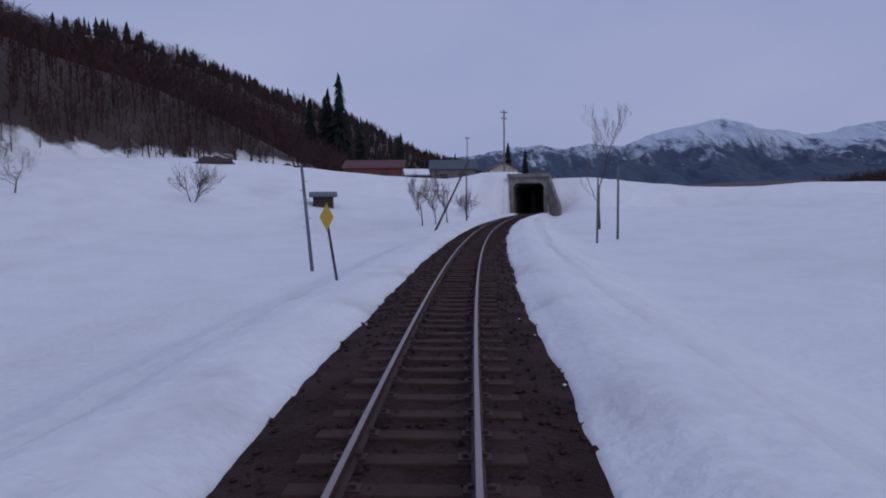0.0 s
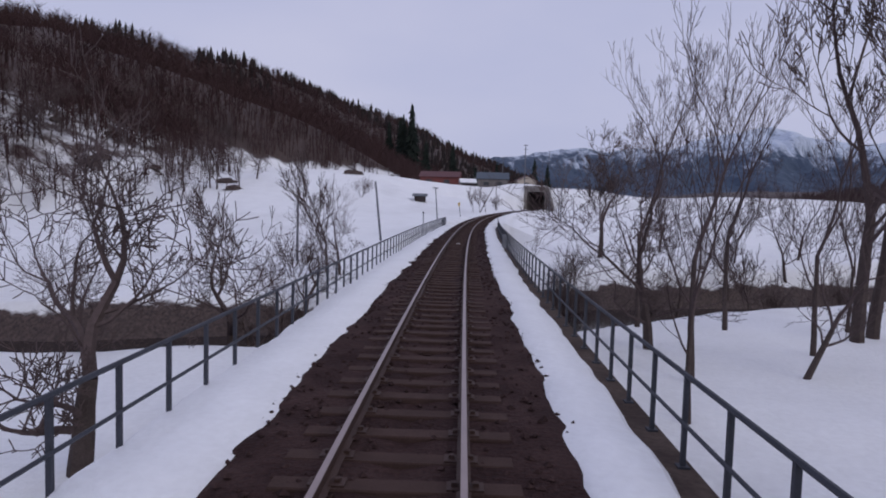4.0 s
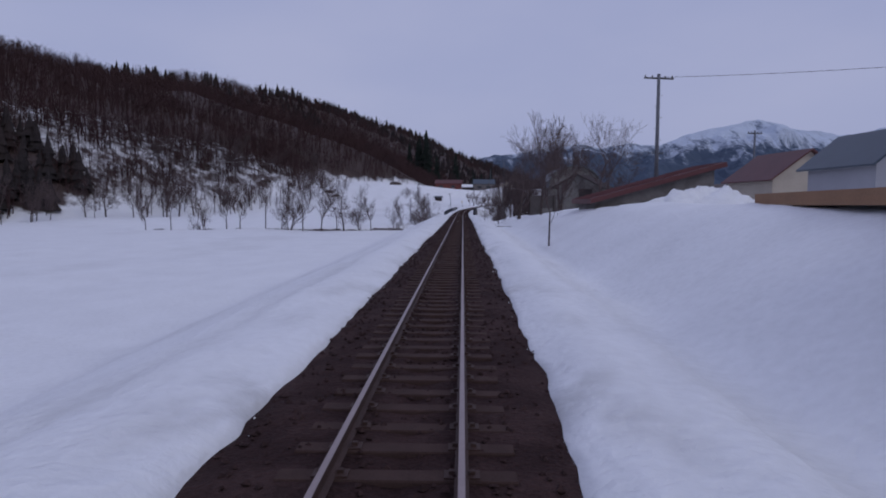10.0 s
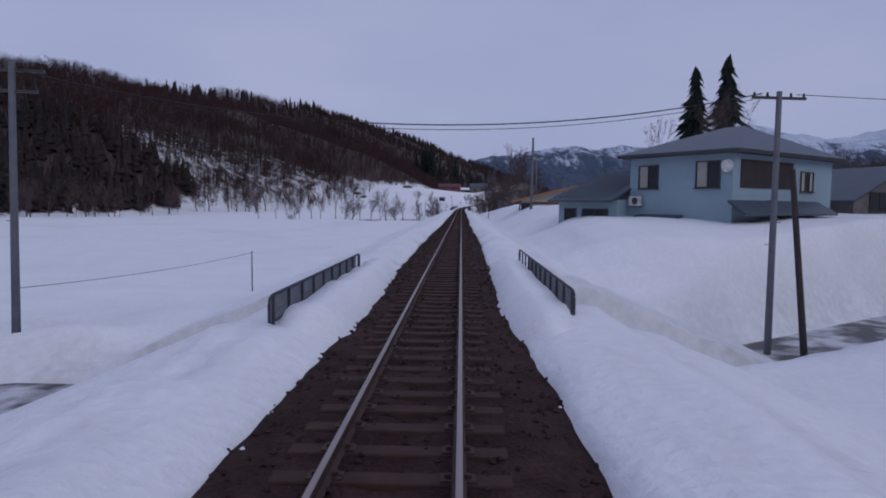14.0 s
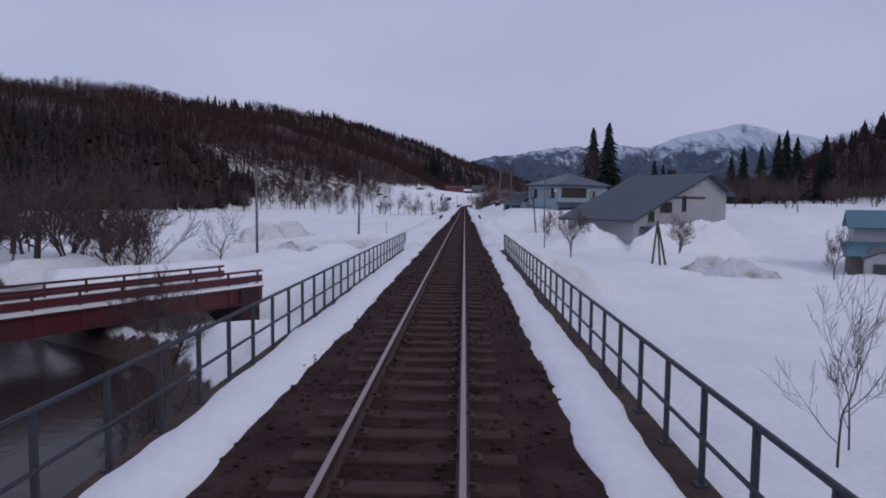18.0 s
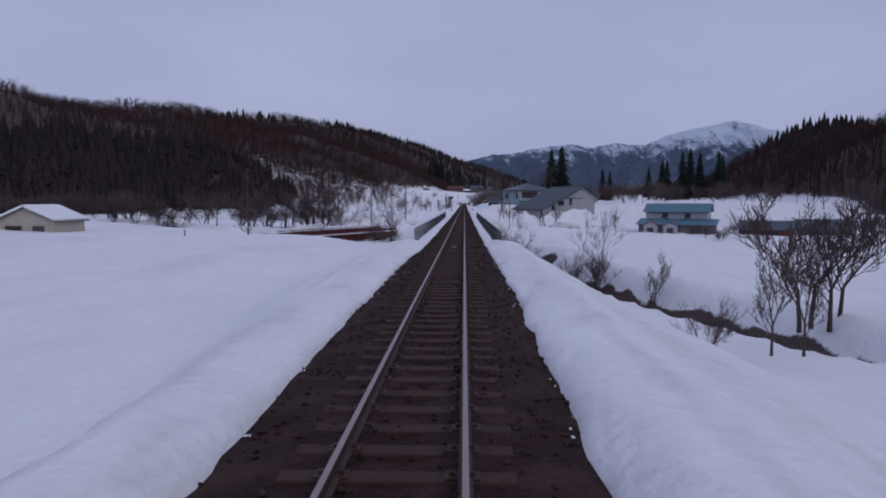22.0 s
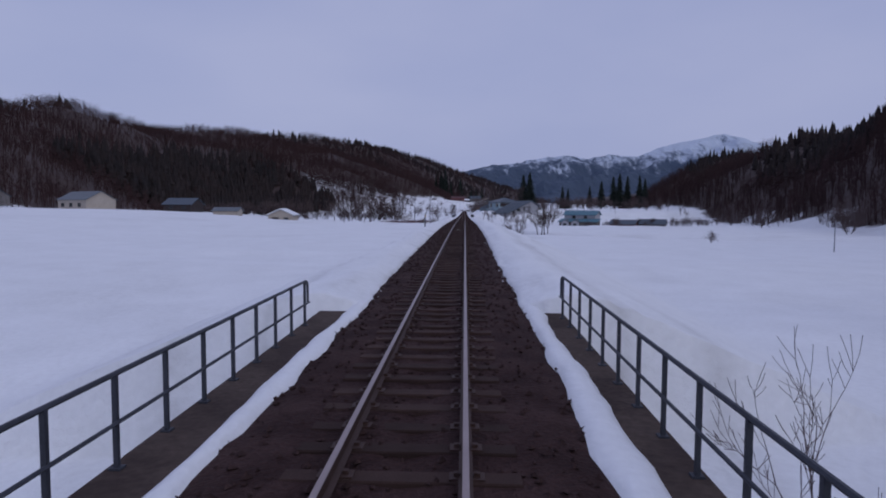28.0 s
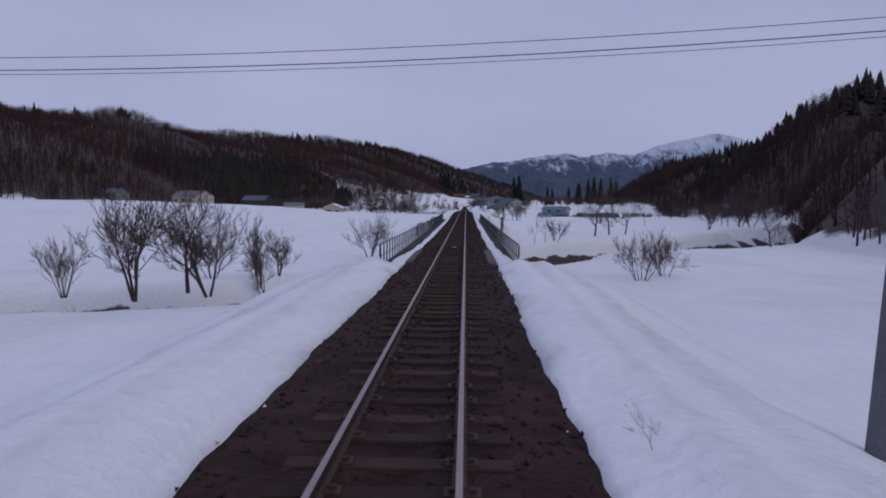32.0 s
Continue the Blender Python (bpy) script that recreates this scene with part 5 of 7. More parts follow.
def mountain_material():
    # the blue of the distance haze is mixed into this snow colour
    m = material("hazy_mountain_snow", (0.5, 0.56, 0.66), 0.9, 0, 0.012, 0.15, 0.0, 0.15)
    n, l = m.node_tree.nodes, m.node_tree.links
    b = n["Principled BSDF"]
    snow = b.inputs["Base Color"].links[0].from_socket
    geo = n.new("ShaderNodeNewGeometry")
    sep = n.new("ShaderNodeSeparateXYZ")
    l.new(geo.outputs["Normal"], sep.inputs[0])
    pos = n.new("ShaderNodeSeparateXYZ")
    l.new(geo.outputs["Position"], pos.inputs[0])
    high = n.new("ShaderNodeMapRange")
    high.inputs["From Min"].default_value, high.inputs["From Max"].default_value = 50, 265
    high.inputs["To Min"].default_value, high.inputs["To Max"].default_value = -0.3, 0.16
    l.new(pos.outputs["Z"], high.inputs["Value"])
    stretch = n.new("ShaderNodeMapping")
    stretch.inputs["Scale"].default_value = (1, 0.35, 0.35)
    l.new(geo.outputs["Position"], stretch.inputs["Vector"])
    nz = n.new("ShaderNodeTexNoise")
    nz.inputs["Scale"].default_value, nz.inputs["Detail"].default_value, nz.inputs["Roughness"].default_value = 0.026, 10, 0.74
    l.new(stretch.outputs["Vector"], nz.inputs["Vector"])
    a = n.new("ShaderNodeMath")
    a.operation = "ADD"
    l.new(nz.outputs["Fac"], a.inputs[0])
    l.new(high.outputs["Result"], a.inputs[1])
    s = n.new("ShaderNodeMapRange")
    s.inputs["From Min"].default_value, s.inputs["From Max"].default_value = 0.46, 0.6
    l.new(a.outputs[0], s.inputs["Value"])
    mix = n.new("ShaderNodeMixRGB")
    # dark rock and forest, also blued to paint in the haze
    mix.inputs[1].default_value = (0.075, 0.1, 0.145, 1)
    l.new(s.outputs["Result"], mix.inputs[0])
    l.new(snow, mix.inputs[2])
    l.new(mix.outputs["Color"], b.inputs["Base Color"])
    return m


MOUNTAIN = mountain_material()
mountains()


# ---- houses ----
WALL_CREAM = material("cream_plaster", (0.42, 0.37, 0.31), 0.8, 0, 0.8, 0.15, 0.1, 15.0)
WALL_GREY = material("grey_boards", (0.19, 0.175, 0.17), 0.85, 0, 1.2, 0.25, 0.2, 25.0, second=(0.12, 0.11, 0.105))
WALL_WHITE = material("pale_plaster", (0.38, 0.38, 0.41), 0.8, 0, 0.7, 0.12, 0.1, 20.0)
WALL_GREY_DARK = material("weathered_boards", (0.1, 0.088, 0.086), 0.85, 0, 1.0, 0.3, 0.2, 25.0)
WALL_PALE = material("pale_cream_wall", (0.5, 0.46, 0.4), 0.8, 0, 0.8, 0.12, 0.1, 15.0)
WALL_STONE = material("pale_concrete", (0.24, 0.23, 0.215), 0.9, 0, 0.7, 0.3, 0.3, 14.0, second=(0.12, 0.11, 0.105))
WALL_DARK = material("dark_boards", (0.055, 0.045, 0.045), 0.85, 0, 1.0, 0.3, 0.2, 25.0)
ROOF_RED = material("red_sheet_roof", (0.095, 0.028, 0.03), 0.55, 0.1, 0.8, 0.2, 0.1, 20.0)
ROOF_TEAL = material("teal_sheet_roof", (0.07, 0.17, 0.22), 0.5, 0.1, 0.8, 0.15, 0.1, 20.0)
ROOF_GREY = material("grey_sheet_roof", (0.1, 0.115, 0.13), 0.5, 0.1, 0.6, 0.2, 0.1, 15.0)
WOOD_RED = material("red_brown_boards", (0.14, 0.04, 0.035), 0.8, 0, 1.0, 0.3, 0.2, 20.0)
FASCIA = material("orange_brown_fascia", (0.27, 0.15, 0.08), 0.75, 0, 1.0, 0.2, 0.1, 20.0)
FRAME = material("dark_window_frame", (0.05, 0.048, 0.05), 0.5, 0.2, 3.0, 0.2, 0.0, 30.0)
GLASS = material("window_glass", (0.05, 0.055, 0.06), 0.08, 0, 1.0, 0.2, 0.0, 10.0)
CURTAIN = material("pale_curtain", (0.36, 0.34, 0.3), 0.8, 0, 3.0, 0.2, 0.0, 20.0)
WHITE_PAINT = material("white_paint", (0.72, 0.72, 0.7), 0.5, 0, 3.0, 0.15, 0.0, 40.0, second=(0.5, 0.48, 0.45))
YELLOW = material("yellow_paint", (0.55, 0.36, 0.04), 0.5, 0, 4.0, 0.2, 0.0, 40.0)


class House:
    """A building in its own axes: x along the front, y into the depth, z up from its foot."""

    def __init__(self, name, at, turn, label, category="house", group=""):
        self.root = base(name, at, label, category, group, turn)

    def walls(self, size, mat, at=(0, 0), z=0.0, name="wall", gable=0.0, axis="x", peak=0.5, label=""):
        """A block whose gable rises by so much; axis: the way of the ridge."""
        (w, d, h), (x, y) = size, at
        s = Shape()
        if not gable:
            s.box((x + w / 2, y + d / 2, z + h / 2), (w, d, h))
        elif axis == "y":
            ring = [(0, 0), (w, 0), (w, h), (w * peak, h + gable), (0, h)]
            n = 5
            s.add([(x + a, y + k, z + b) for k in (0, d) for a, b in ring], [tuple(range(n)), tuple(range(n, 2 * n))[::-1]] + [(i, n + i, n + (i + 1) % n, (i + 1) % n) for i in range(n)])
        else:
            ring = [(0, 0), (d, 0), (d, h), (d * peak, h + gable), (0, h)]
            n = 5
            s.add([(x + k, y + a, z + b) for k in (0, w) for a, b in ring], [tuple(range(n))[::-1], tuple(range(n, 2 * n))] + [(i, (i + 1) % n, n + (i + 1) % n, n + i) for i in range(n)])
        return part(name, s, mat, self.root, label)

    def slab(self, pts, thick, mat, name="roof", label=""):
        """A roof slope from its four corners, with thickness."""
        v = [Vector(p) for p in pts]
        nrm = (v[1] - v[0]).cross(v[-1] - v[0]).normalized()
        if nrm.z < 0:
            v = v[::-1]
            nrm = -nrm
        n = len(v)
        verts = [tuple(p) for p in v] + [tuple(p - nrm * thick) for p in v]
        s = Shape().add(verts, [tuple(range(n)), tuple(range(n, 2 * n))[::-1]] + [(i, n + i, n + (i + 1) % n, (i + 1) % n) for i in range(n)])
        return part(name, s, mat, self.root, label)

    def gable_roof(self, size, rise, mat, at=(0, 0), z=0.0, axis="x", peak=0.5, over=0.5, snow=0.0, thick=0.12):
        (w, d), (x, y) = size, at
        if axis == "x":
            k = peak * d
            a = [(x - over, y - over, z - rise * over / k), (x + w + over, y - over, z - rise * over / k), (x + w + over, y + k, z + rise), (x - over, y + k, z + rise)]
            b = [(x - over, y + k, z + rise), (x + w + over, y + k, z + rise), (x + w + over, y + d + over, z - rise * over / (d - k)), (x - over, y + d + over, z - rise * over / (d - k))]
        else:
            k = peak * w
            a = [(x - over, y - over, z - rise * over / k), (x + k, y - over, z + rise), (x + k, y + d + over, z + rise), (x - over, y + d + over, z - rise * over / k)]
            b = [(x + k, y - over, z + rise), (x + w + over, y - over, z - rise * over / (w - k)), (x + w + over, y + d + over, z - rise * over / (w - k)), (x + k, y + d + over, z + rise)]
        for q in (a, b):
            q = [(p[0], p[1], p[2] + thick) for p in q]
            self.slab(q, thick, mat)
            if snow:
                self.slab([(p[0] * 0.99, p[1], p[2] + snow) for p in q], snow * 0.97, SNOW, "roof_snow", "snow lying on the roof")

    def hip_roof(self, size, rise, mat, at=(0, 0), z=0.0, over=0.6, ridge=0.0):
        (w, d), (x, y) = size, at
        x0, x1, y0, y1 = x - over, x + w + over, y - over, y + d + over
        cx, cy = (x0 + x1) / 2, (y0 + y1) / 2
        r0, r1 = (cx - ridge / 2, cy, z + rise), (cx + ridge / 2, cy, z + rise)
        c = [(x0, y0, z), (x1, y0, z), (x1, y1, z), (x0, y1, z)]
        for q in ([c[0], c[1], r1, r0], [c[1], c[2], r1], [c[2], c[3], r0, r1], [c[3], c[0], r0]):
            self.slab(q, 0.14, mat)
        part("eave_board", Shape().box((cx, cy, z - 0.13), (w + 2 * over - 0.06, d + 2 * over - 0.06, 0.2)), FRAME, self.root)

    def window(self, face, along_, z, w, h, bars=1, curtain=True, frame=None):
        """face: ('y', y) on a front at that depth or ('x', x) on a side; along_: its middle."""
        axis, k = face
        frame = frame or FRAME
        sgn = -1 if axis[0] == "-" or axis == "y" else 1

        def put(s, a0, a1, z0, z1, d0, d1):
            if axis.endswith("y"):
                s.box(((a0 + a1) / 2, k + sgn * (d0 + d1) / 2 * (1 if axis == "y" else -1), (z0 + z1) / 2), (a1 - a0, d1 - d0, z1 - z0))
            else:
                s.box((k + (-1 if axis == "-x" else 1) * (d0 + d1) / 2, (a0 + a1) / 2, (z0 + z1) / 2), (d1 - d0, a1 - a0, z1 - z0))
        a0, a1, z0, z1 = along_ - w / 2, along_ + w / 2, z, z + h
        t = 0.07
        cols = [a0 - t, a0] + sorted(a0 + (a1 - a0) * i / (bars + 1) + d for i in range(1, bars + 1) for d in (-0.03, 0.03)) + [a1, a1 + t]
        rows = [z0 - t, z0, z1, z1 + t]

        def place(a, z, d):
            if axis.endswith("y"):
                return (a, k + (-1 if axis == "y" else 1) * 0.09 * d, z)
            return (k + (-1 if axis == "-x" else 1) * 0.09 * d, a, z)
        ob = part("window", lattice(cols, rows, lambda i, j: j != 1 or i % 2 == 0, place), frame, self.root)
        for i in range(bars + 1):
            g = Shape()
            put(g, a0 + (a1 - a0) * i / (bars + 1) + 0.03, a0 + (a1 - a0) * (i + 1) / (bars + 1) - 0.03, z0, z1, 0.005, 0.03)
            part("pane", g, CURTAIN if curtain and i % 2 == bars % 2 else GLASS, ob)
        sill = Shape()
        put(sill, a0 - 0.12, a1 + 0.12, z0 - 0.13, z0 - 0.07, 0.0, 0.16)
        part("sill", sill, frame, ob)
        return ob

    def battens(self, x0, x1, y, z0, z1, pitch, mat):
        s = Shape()
        for x in np.arange(x0, x1, pitch):
            s.box((x, y, (z0 + z1) / 2), (0.03, 0.03, z1 - z0))
        part("battens", s, mat, self.root)


def roof_seams(h, a, b, c, d, n, mat):
    """Standing seams on a slope given by its lower edge a-b and upper edge d-c."""
    a, b, c, d = (Vector(p) for p in (a, b, c, d))
    s = Shape()
    for i in range(1, n):
        t = i / n
        s.tube(a.lerp(b, t), d.lerp(c, t), 0.022, 0.022, 4, False)
    part("roof_seams", s, mat, h.root)


def blue_house():
    turn = math.atan2(0.8, -0.6)
    # front: x runs from the near corner along the pale face; depth to the right of it
    h = House("house", (16.0, 375.4, -1.8), turn, "pale blue two-storey house with a hipped slate roof")
    W, D, H = 7.4, -12.5, 7.3
    part("wall", Shape().box((W / 2, D / 2, H / 2), (W, -D, H)), WALL_BLUE, h.root)
    h.hip_roof((W, 12.5), 2.1, ROOF_BLUE, (0, -12.5), H, 0.65, 1.4)
    h.window(("-y", 0.0), 1.6, 5.1, 1.5, 1.5)
    h.window(("-y", 0.0), 5.9, 5.1, 1.4, 1.4)
    h.window(("-y", 0.0), 4.6, 2.0, 1.6, 0.7)
    # no recess is cut: a flat dark slab paints the balcony's shade
    part("balcony_shade", Shape().box((-0.02, -3.9, 5.9), (0.06, 6.2, 1.7)), WALL_DARK, h.root, "dark slab that stands for the shade in a recessed balcony")
    h.window(("-x", 0.0), -8.9, 5.0, 1.6, 1.2, 2)
    h.window(("-x", 0.0), -8.2, 2.0, 0.9, 1.2, 1)
    h.window(("-x", 0.0), -11.0, 1.9, 2.2, 1.2, 2, False)
    # siding laps
    s = Shape()
    for z in np.arange(0.4, H - 0.2, 0.42):
        s.box((W / 2, 0.006, z), (W, 0.014, 0.02)).box((-0.006, D / 2, z), (0.014, -D, 0.02))
    part("siding_joints", s, WALL_BLUE, h.root)
    h.slab([(3.2, 0.05, 3.35), (6.6, 0.05, 3.35), (6.8, 1.0, 3.0), (3.0, 1.0, 3.0)], 0.1, ROOF_BLUE, "porch_roof")
    h.slab([(0.0, 0.4, 4.3), (0.0, -10.6, 4.3), (-1.3, -10.8, 3.5), (-1.3, 0.7, 3.5)], 0.14, ROOF_BLUE, "porch_roof")
    # lower wing
    part("wing", Shape().box((W + 2.7, -2.7, 2.15), (5.4, 8.0, 4.3)), WALL_BLUE, h.root)
    h.slab([(W - 0.1, 2.0, 4.25), (W + 6.0, 2.0, 4.25), (W + 4.4, -2.7, 6.3), (W - 0.1, -2.7, 6.3)], 0.14, ROOF_BLUE)
    h.slab([(W - 0.1, -7.3, 4.25), (W + 6.0, -7.3, 4.25), (W + 4.4, -2.7, 6.3), (W - 0.1, -2.7, 6.3)], 0.14, ROOF_BLUE)
    h.slab([(W + 6.0, 2.0, 4.25), (W + 6.0, -7.3, 4.25), (W + 4.4, -2.7, 6.3)], 0.14, ROOF_BLUE)
    h.window(("-y", 1.3), W + 1.9, 2.7, 2.2, 0.9, 3, False)
    h.window(("-y", 1.3), W + 4.2, 2.7, 1.0, 0.9, 3, False)
    roof_seams(h, (W, 2.0, 4.4), (W + 5.9, 2.0, 4.4), (W + 4.4, -2.7, 6.44), (W, -2.7, 6.44), 18, ROOF_BLUE)
    # heat pump on a bracket and a dish
    ac = base("air_conditioner", tuple(h.root.matrix_basis @ Vector((W - 0.7, 0.32, 3.9))), "white outdoor air conditioner on a wall bracket", "air conditioner", "", turn)
    part("casing", Shape().box((0, 0, 0.32), (0.85, 0.32, 0.64), 0, 0.03), WHITE_PAINT, ac)
    part("fan_grille", Shape().tube((-0.1, 0.16, 0.32), (-0.1, 0.175, 0.32), 0.24, 0.24, 16), FRAME, ac)
    part("bracket", Shape().box((-0.3, -0.05, -0.04), (0.05, 0.5, 0.05)).box((0.3, -0.05, -0.04), (0.05, 0.5, 0.05)), FRAME, ac)
    dish = base("satellite_dish", tuple(h.root.matrix_basis @ Vector((0.1, 0.35, 6.3))), "white satellite dish on the house wall", "satellite dish", "", turn)
    ring = [(0.38 * math.cos(2 * math.pi * i / 14), 0.12, 0.38 * math.sin(2 * math.pi * i / 14)) for i in range(14)]
    part("reflector", Shape().add(ring + [(0, 0.0, 0), (0, 0.02, 0)] + [(x, y + 0.02, z) for x, y, z in ring], [(i, (i + 1) % 14, 14) for i in range(14)] + [(16 + (i + 1) % 14, 16 + i, 15) for i in range(14)]), WHITE_PAINT, dish)
    part("arm", Shape().tube((0, 0, 0), (0, -0.35, -0.1), 0.025, 0.025, 6).tube((0, 0.05, -0.3), (0, 0.45, -0.05), 0.012, 0.012, 5), FRAME, dish)


def hall():
    turn = math.atan2(0.545, 0.838)
    h = House("hall", (17.6, 332.4, -3.4), turn, "large pale hall with a long grey-blue sheet roof", "hall")
    d, ring = 10.0, [(0, 0), (15.2, 0), (15.2, 7.0), (11.4, 9.0), (0, 4.2)]
    n = 5
    part("wall", Shape().add([(x, k, z) for k in (0, d) for x, z in ring], [tuple(range(n)), tuple(range(n, 2 * n))[::-1]] + [(i, n + i, n + (i + 1) % n, (i + 1) % n) for i in range(n)]), WALL_WHITE, h.root)
    h.slab([(-1.0, -0.8, 3.98), (11.4, -0.8, 9.2), (11.4, d + 0.6, 9.2), (-1.0, d + 0.6, 3.98)], 0.24, ROOF_BLUE)
    h.slab([(11.4, -0.8, 9.2), (15.9, -0.8, 6.83), (15.9, d + 0.6, 6.83), (11.4, d + 0.6, 9.2)], 0.24, ROOF_BLUE)
    roof_seams(h, (-1.0, -0.8, 4.0), (-1.0, d + 0.6, 4.0), (11.4, d + 0.6, 9.22), (11.4, -0.8, 9.22), 20, ROOF_BLUE)
    roof_seams(h, (15.9, -0.8, 6.85), (15.9, d + 0.6, 6.85), (11.4, d + 0.6, 9.22), (11.4, -0.8, 9.22), 20, ROOF_BLUE)
    for x, z, w, hh in ((2.6, 3.9, 0.7, 0.9), (4.9, 4.9, 1.6, 0.9), (7.8, 5.0, 0.5, 1.5), (7.6, 2.6, 0.7, 0.5), (7.6, 1.9, 0.7, 0.5)):
        h.window(("y", 0.0), x, z, w, hh, 1 if w > 1 else 0, False)
    h.slab([(0.9, -0.05, 3.3), (5.4, -0.05, 3.3), (5.5, -1.2, 2.9), (0.8, -1.2, 2.9)], 0.12, ROOF_BLUE, "porch_roof")
    part("door", Shape().box((3.0, -0.05, 1.9), (1.9, 0.1, 2.1)), FRAME, h.root, "dark double door under the porch roof")
    part("beam", Shape().box((8.6, -0.06, 6.4), (5.4, 0.08, 0.2)), FRAME, h.root)
    part("chimney", Shape().box((13.0, 6.0, 9.0), (0.7, 0.7, 1.6)), WALL_DARK, h.root)


def teal_house():
    turn = math.atan2(-6.8, 13.4)
    h = House("house", (37.3, 328.4, -5.4), turn, "pale two-storey house with teal sheet roofs and a low front wing")
    h.walls((15.0, 4.5, 3.0), WALL_GREY, (0, 0))
    h.walls((12.5, 7.0, 5.6), WALL_WHITE, (0.6, 4.5), gable=1.5)
    h.gable_roof((12.5, 7.0), 1.5, ROOF_TEAL, (0.6, 4.5), 5.6, over=0.6)
    h.slab([(-0.5, -0.6, 2.9), (15.5, -0.6, 2.9), (15.5, 4.5, 4.0), (-0.5, 4.5, 4.0)], 0.14, ROOF_TEAL)
    for x in (2.6, 6.6):
        h.slab([(x - 1.7, -1.2, 2.7), (x, -1.2, 3.5), (x, 2.2, 3.9), (x - 1.7, 2.2, 3.1)], 0.1, ROOF_GREY, "dormer_roof")
        h.slab([(x + 1.7, -1.2, 2.7), (x, -1.2, 3.5), (x, 2.2, 3.9), (x + 1.7, 2.2, 3.1)], 0.1, ROOF_GREY, "dormer_roof")
        h.walls((2.8, 1.0, 2.6), WALL_WHITE, (x - 1.4, -1.0), name="dormer", gable=0.7, axis="y")
        h.window(("y", -1.0), x, 1.2, 1.2, 0.9, 1, False)
    for x in (4.6, 9.2):
        h.window(("y", 4.5), x, 4.3, 1.1, 0.8, 1, False)
    h.window(("y", 0.0), 11.5, 1.4, 2.0, 1.0, 1, False)


def simple_house(name, at, size, turn, rise, wall, roof, label, category="house", axis="x", snow=0.0, wins=(), door=None, over=0.5, low=None):
    h = House(name, at, turn, label, category)
    w, d, hh = size
    h.walls((w, d, hh), wall, gable=rise, axis=axis)
    h.gable_roof((w, d), rise, roof, z=hh, axis=axis, over=over, snow=snow)
    for x, z, ww, wh in wins:
        h.window(("y", 0.0), x, z, ww, wh, 1, False)
    if door:
        part("door", Shape().box((door[0], -0.04, door[2] / 2), (door[1], 0.08, door[2])), WALL_DARK, h.root, "dark door")
    if low:
        part("wall_base", Shape().box((w / 2, d / 2, low / 2), (w + 0.08, d + 0.08, low)), WALL_DARK, h.root, "dark boarded lower wall")
    return h


blue_house()
hall()
teal_house()
simple_house("hut", (55.5, 321.5, -5.6), (9.5, 6.0, 2.4), -0.55, 1.5, WOOD_RED, ROOF_BLUE, "low red-brown hut with a blue sheet roof", "hut", "x", 0.0, ((2.5, 1.0, 1.2, 0.8), (6.5, 1.0, 1.2, 0.8)))
simple_house("hut", (66.0, 318.5, -5.6), (9.0, 6.0, 2.6), -0.4, 1.6, WALL_GREY, ROOF_BLUE, "grey hut with a blue sheet roof beside the wooded slope", "hut", "x", 0.0, ((3.0, 1.2, 1.2, 0.8),))
simple_house("shed", (-61.5, 273.0, -2.9), (7.8, 6.5, 2.9), 0.0, 1.7, WALL_CREAM, ROOF_GREY, "small cream shed with a snowy gable roof by the field", "shed", "y", 0.3, ((5.6, 1.2, 1.4, 0.9),), (2.2, 2.2, 2.2))
simple_house("shed", (-78.0, 270.5, -1.9), (7.5, 5.5, 3.2), 0.06, 1.0, WALL_CREAM, ROOF_GREY, "plain cream shed with a flat-pitched roof by the field", "shed", "x", 0.0)
simple_house("house", (-128.0, 272.0, 1.2), (17.0, 9.0, 3.4), -0.55, 2.4, WALL_CREAM, ROOF_GREY, "cream farmhouse with a grey-blue roof below the wooded hill", "house", "x", 0.0, ((3.0, 1.2, 1.6, 1.0), (8.0, 1.2, 1.6, 1.0), (13.0, 1.2, 1.6, 1.0)))
simple_house("house", (-172.0, 285.0, 2.6), (15.0, 8.0, 3.2), -0.3, 2.2, WALL_GREY, ROOF_BLUE, "grey farmhouse with a dark blue roof below the wooded hill", "house", "x", 0.0, ((4.0, 1.2, 1.6, 1.0), (10.0, 1.2, 1.6, 1.0)))
simple_house("house", (-104.0, 292.0, 0.6), (11.0, 7.0, 2.8), -0.2, 2.0, WALL_DARK, ROOF_BLUE, "dark farm building with a blue roof below the wooded hill", "house", "x", 0.0, ((3.0, 1.2, 1.4, 0.9), (8.0, 1.2, 1.4, 0.9)))


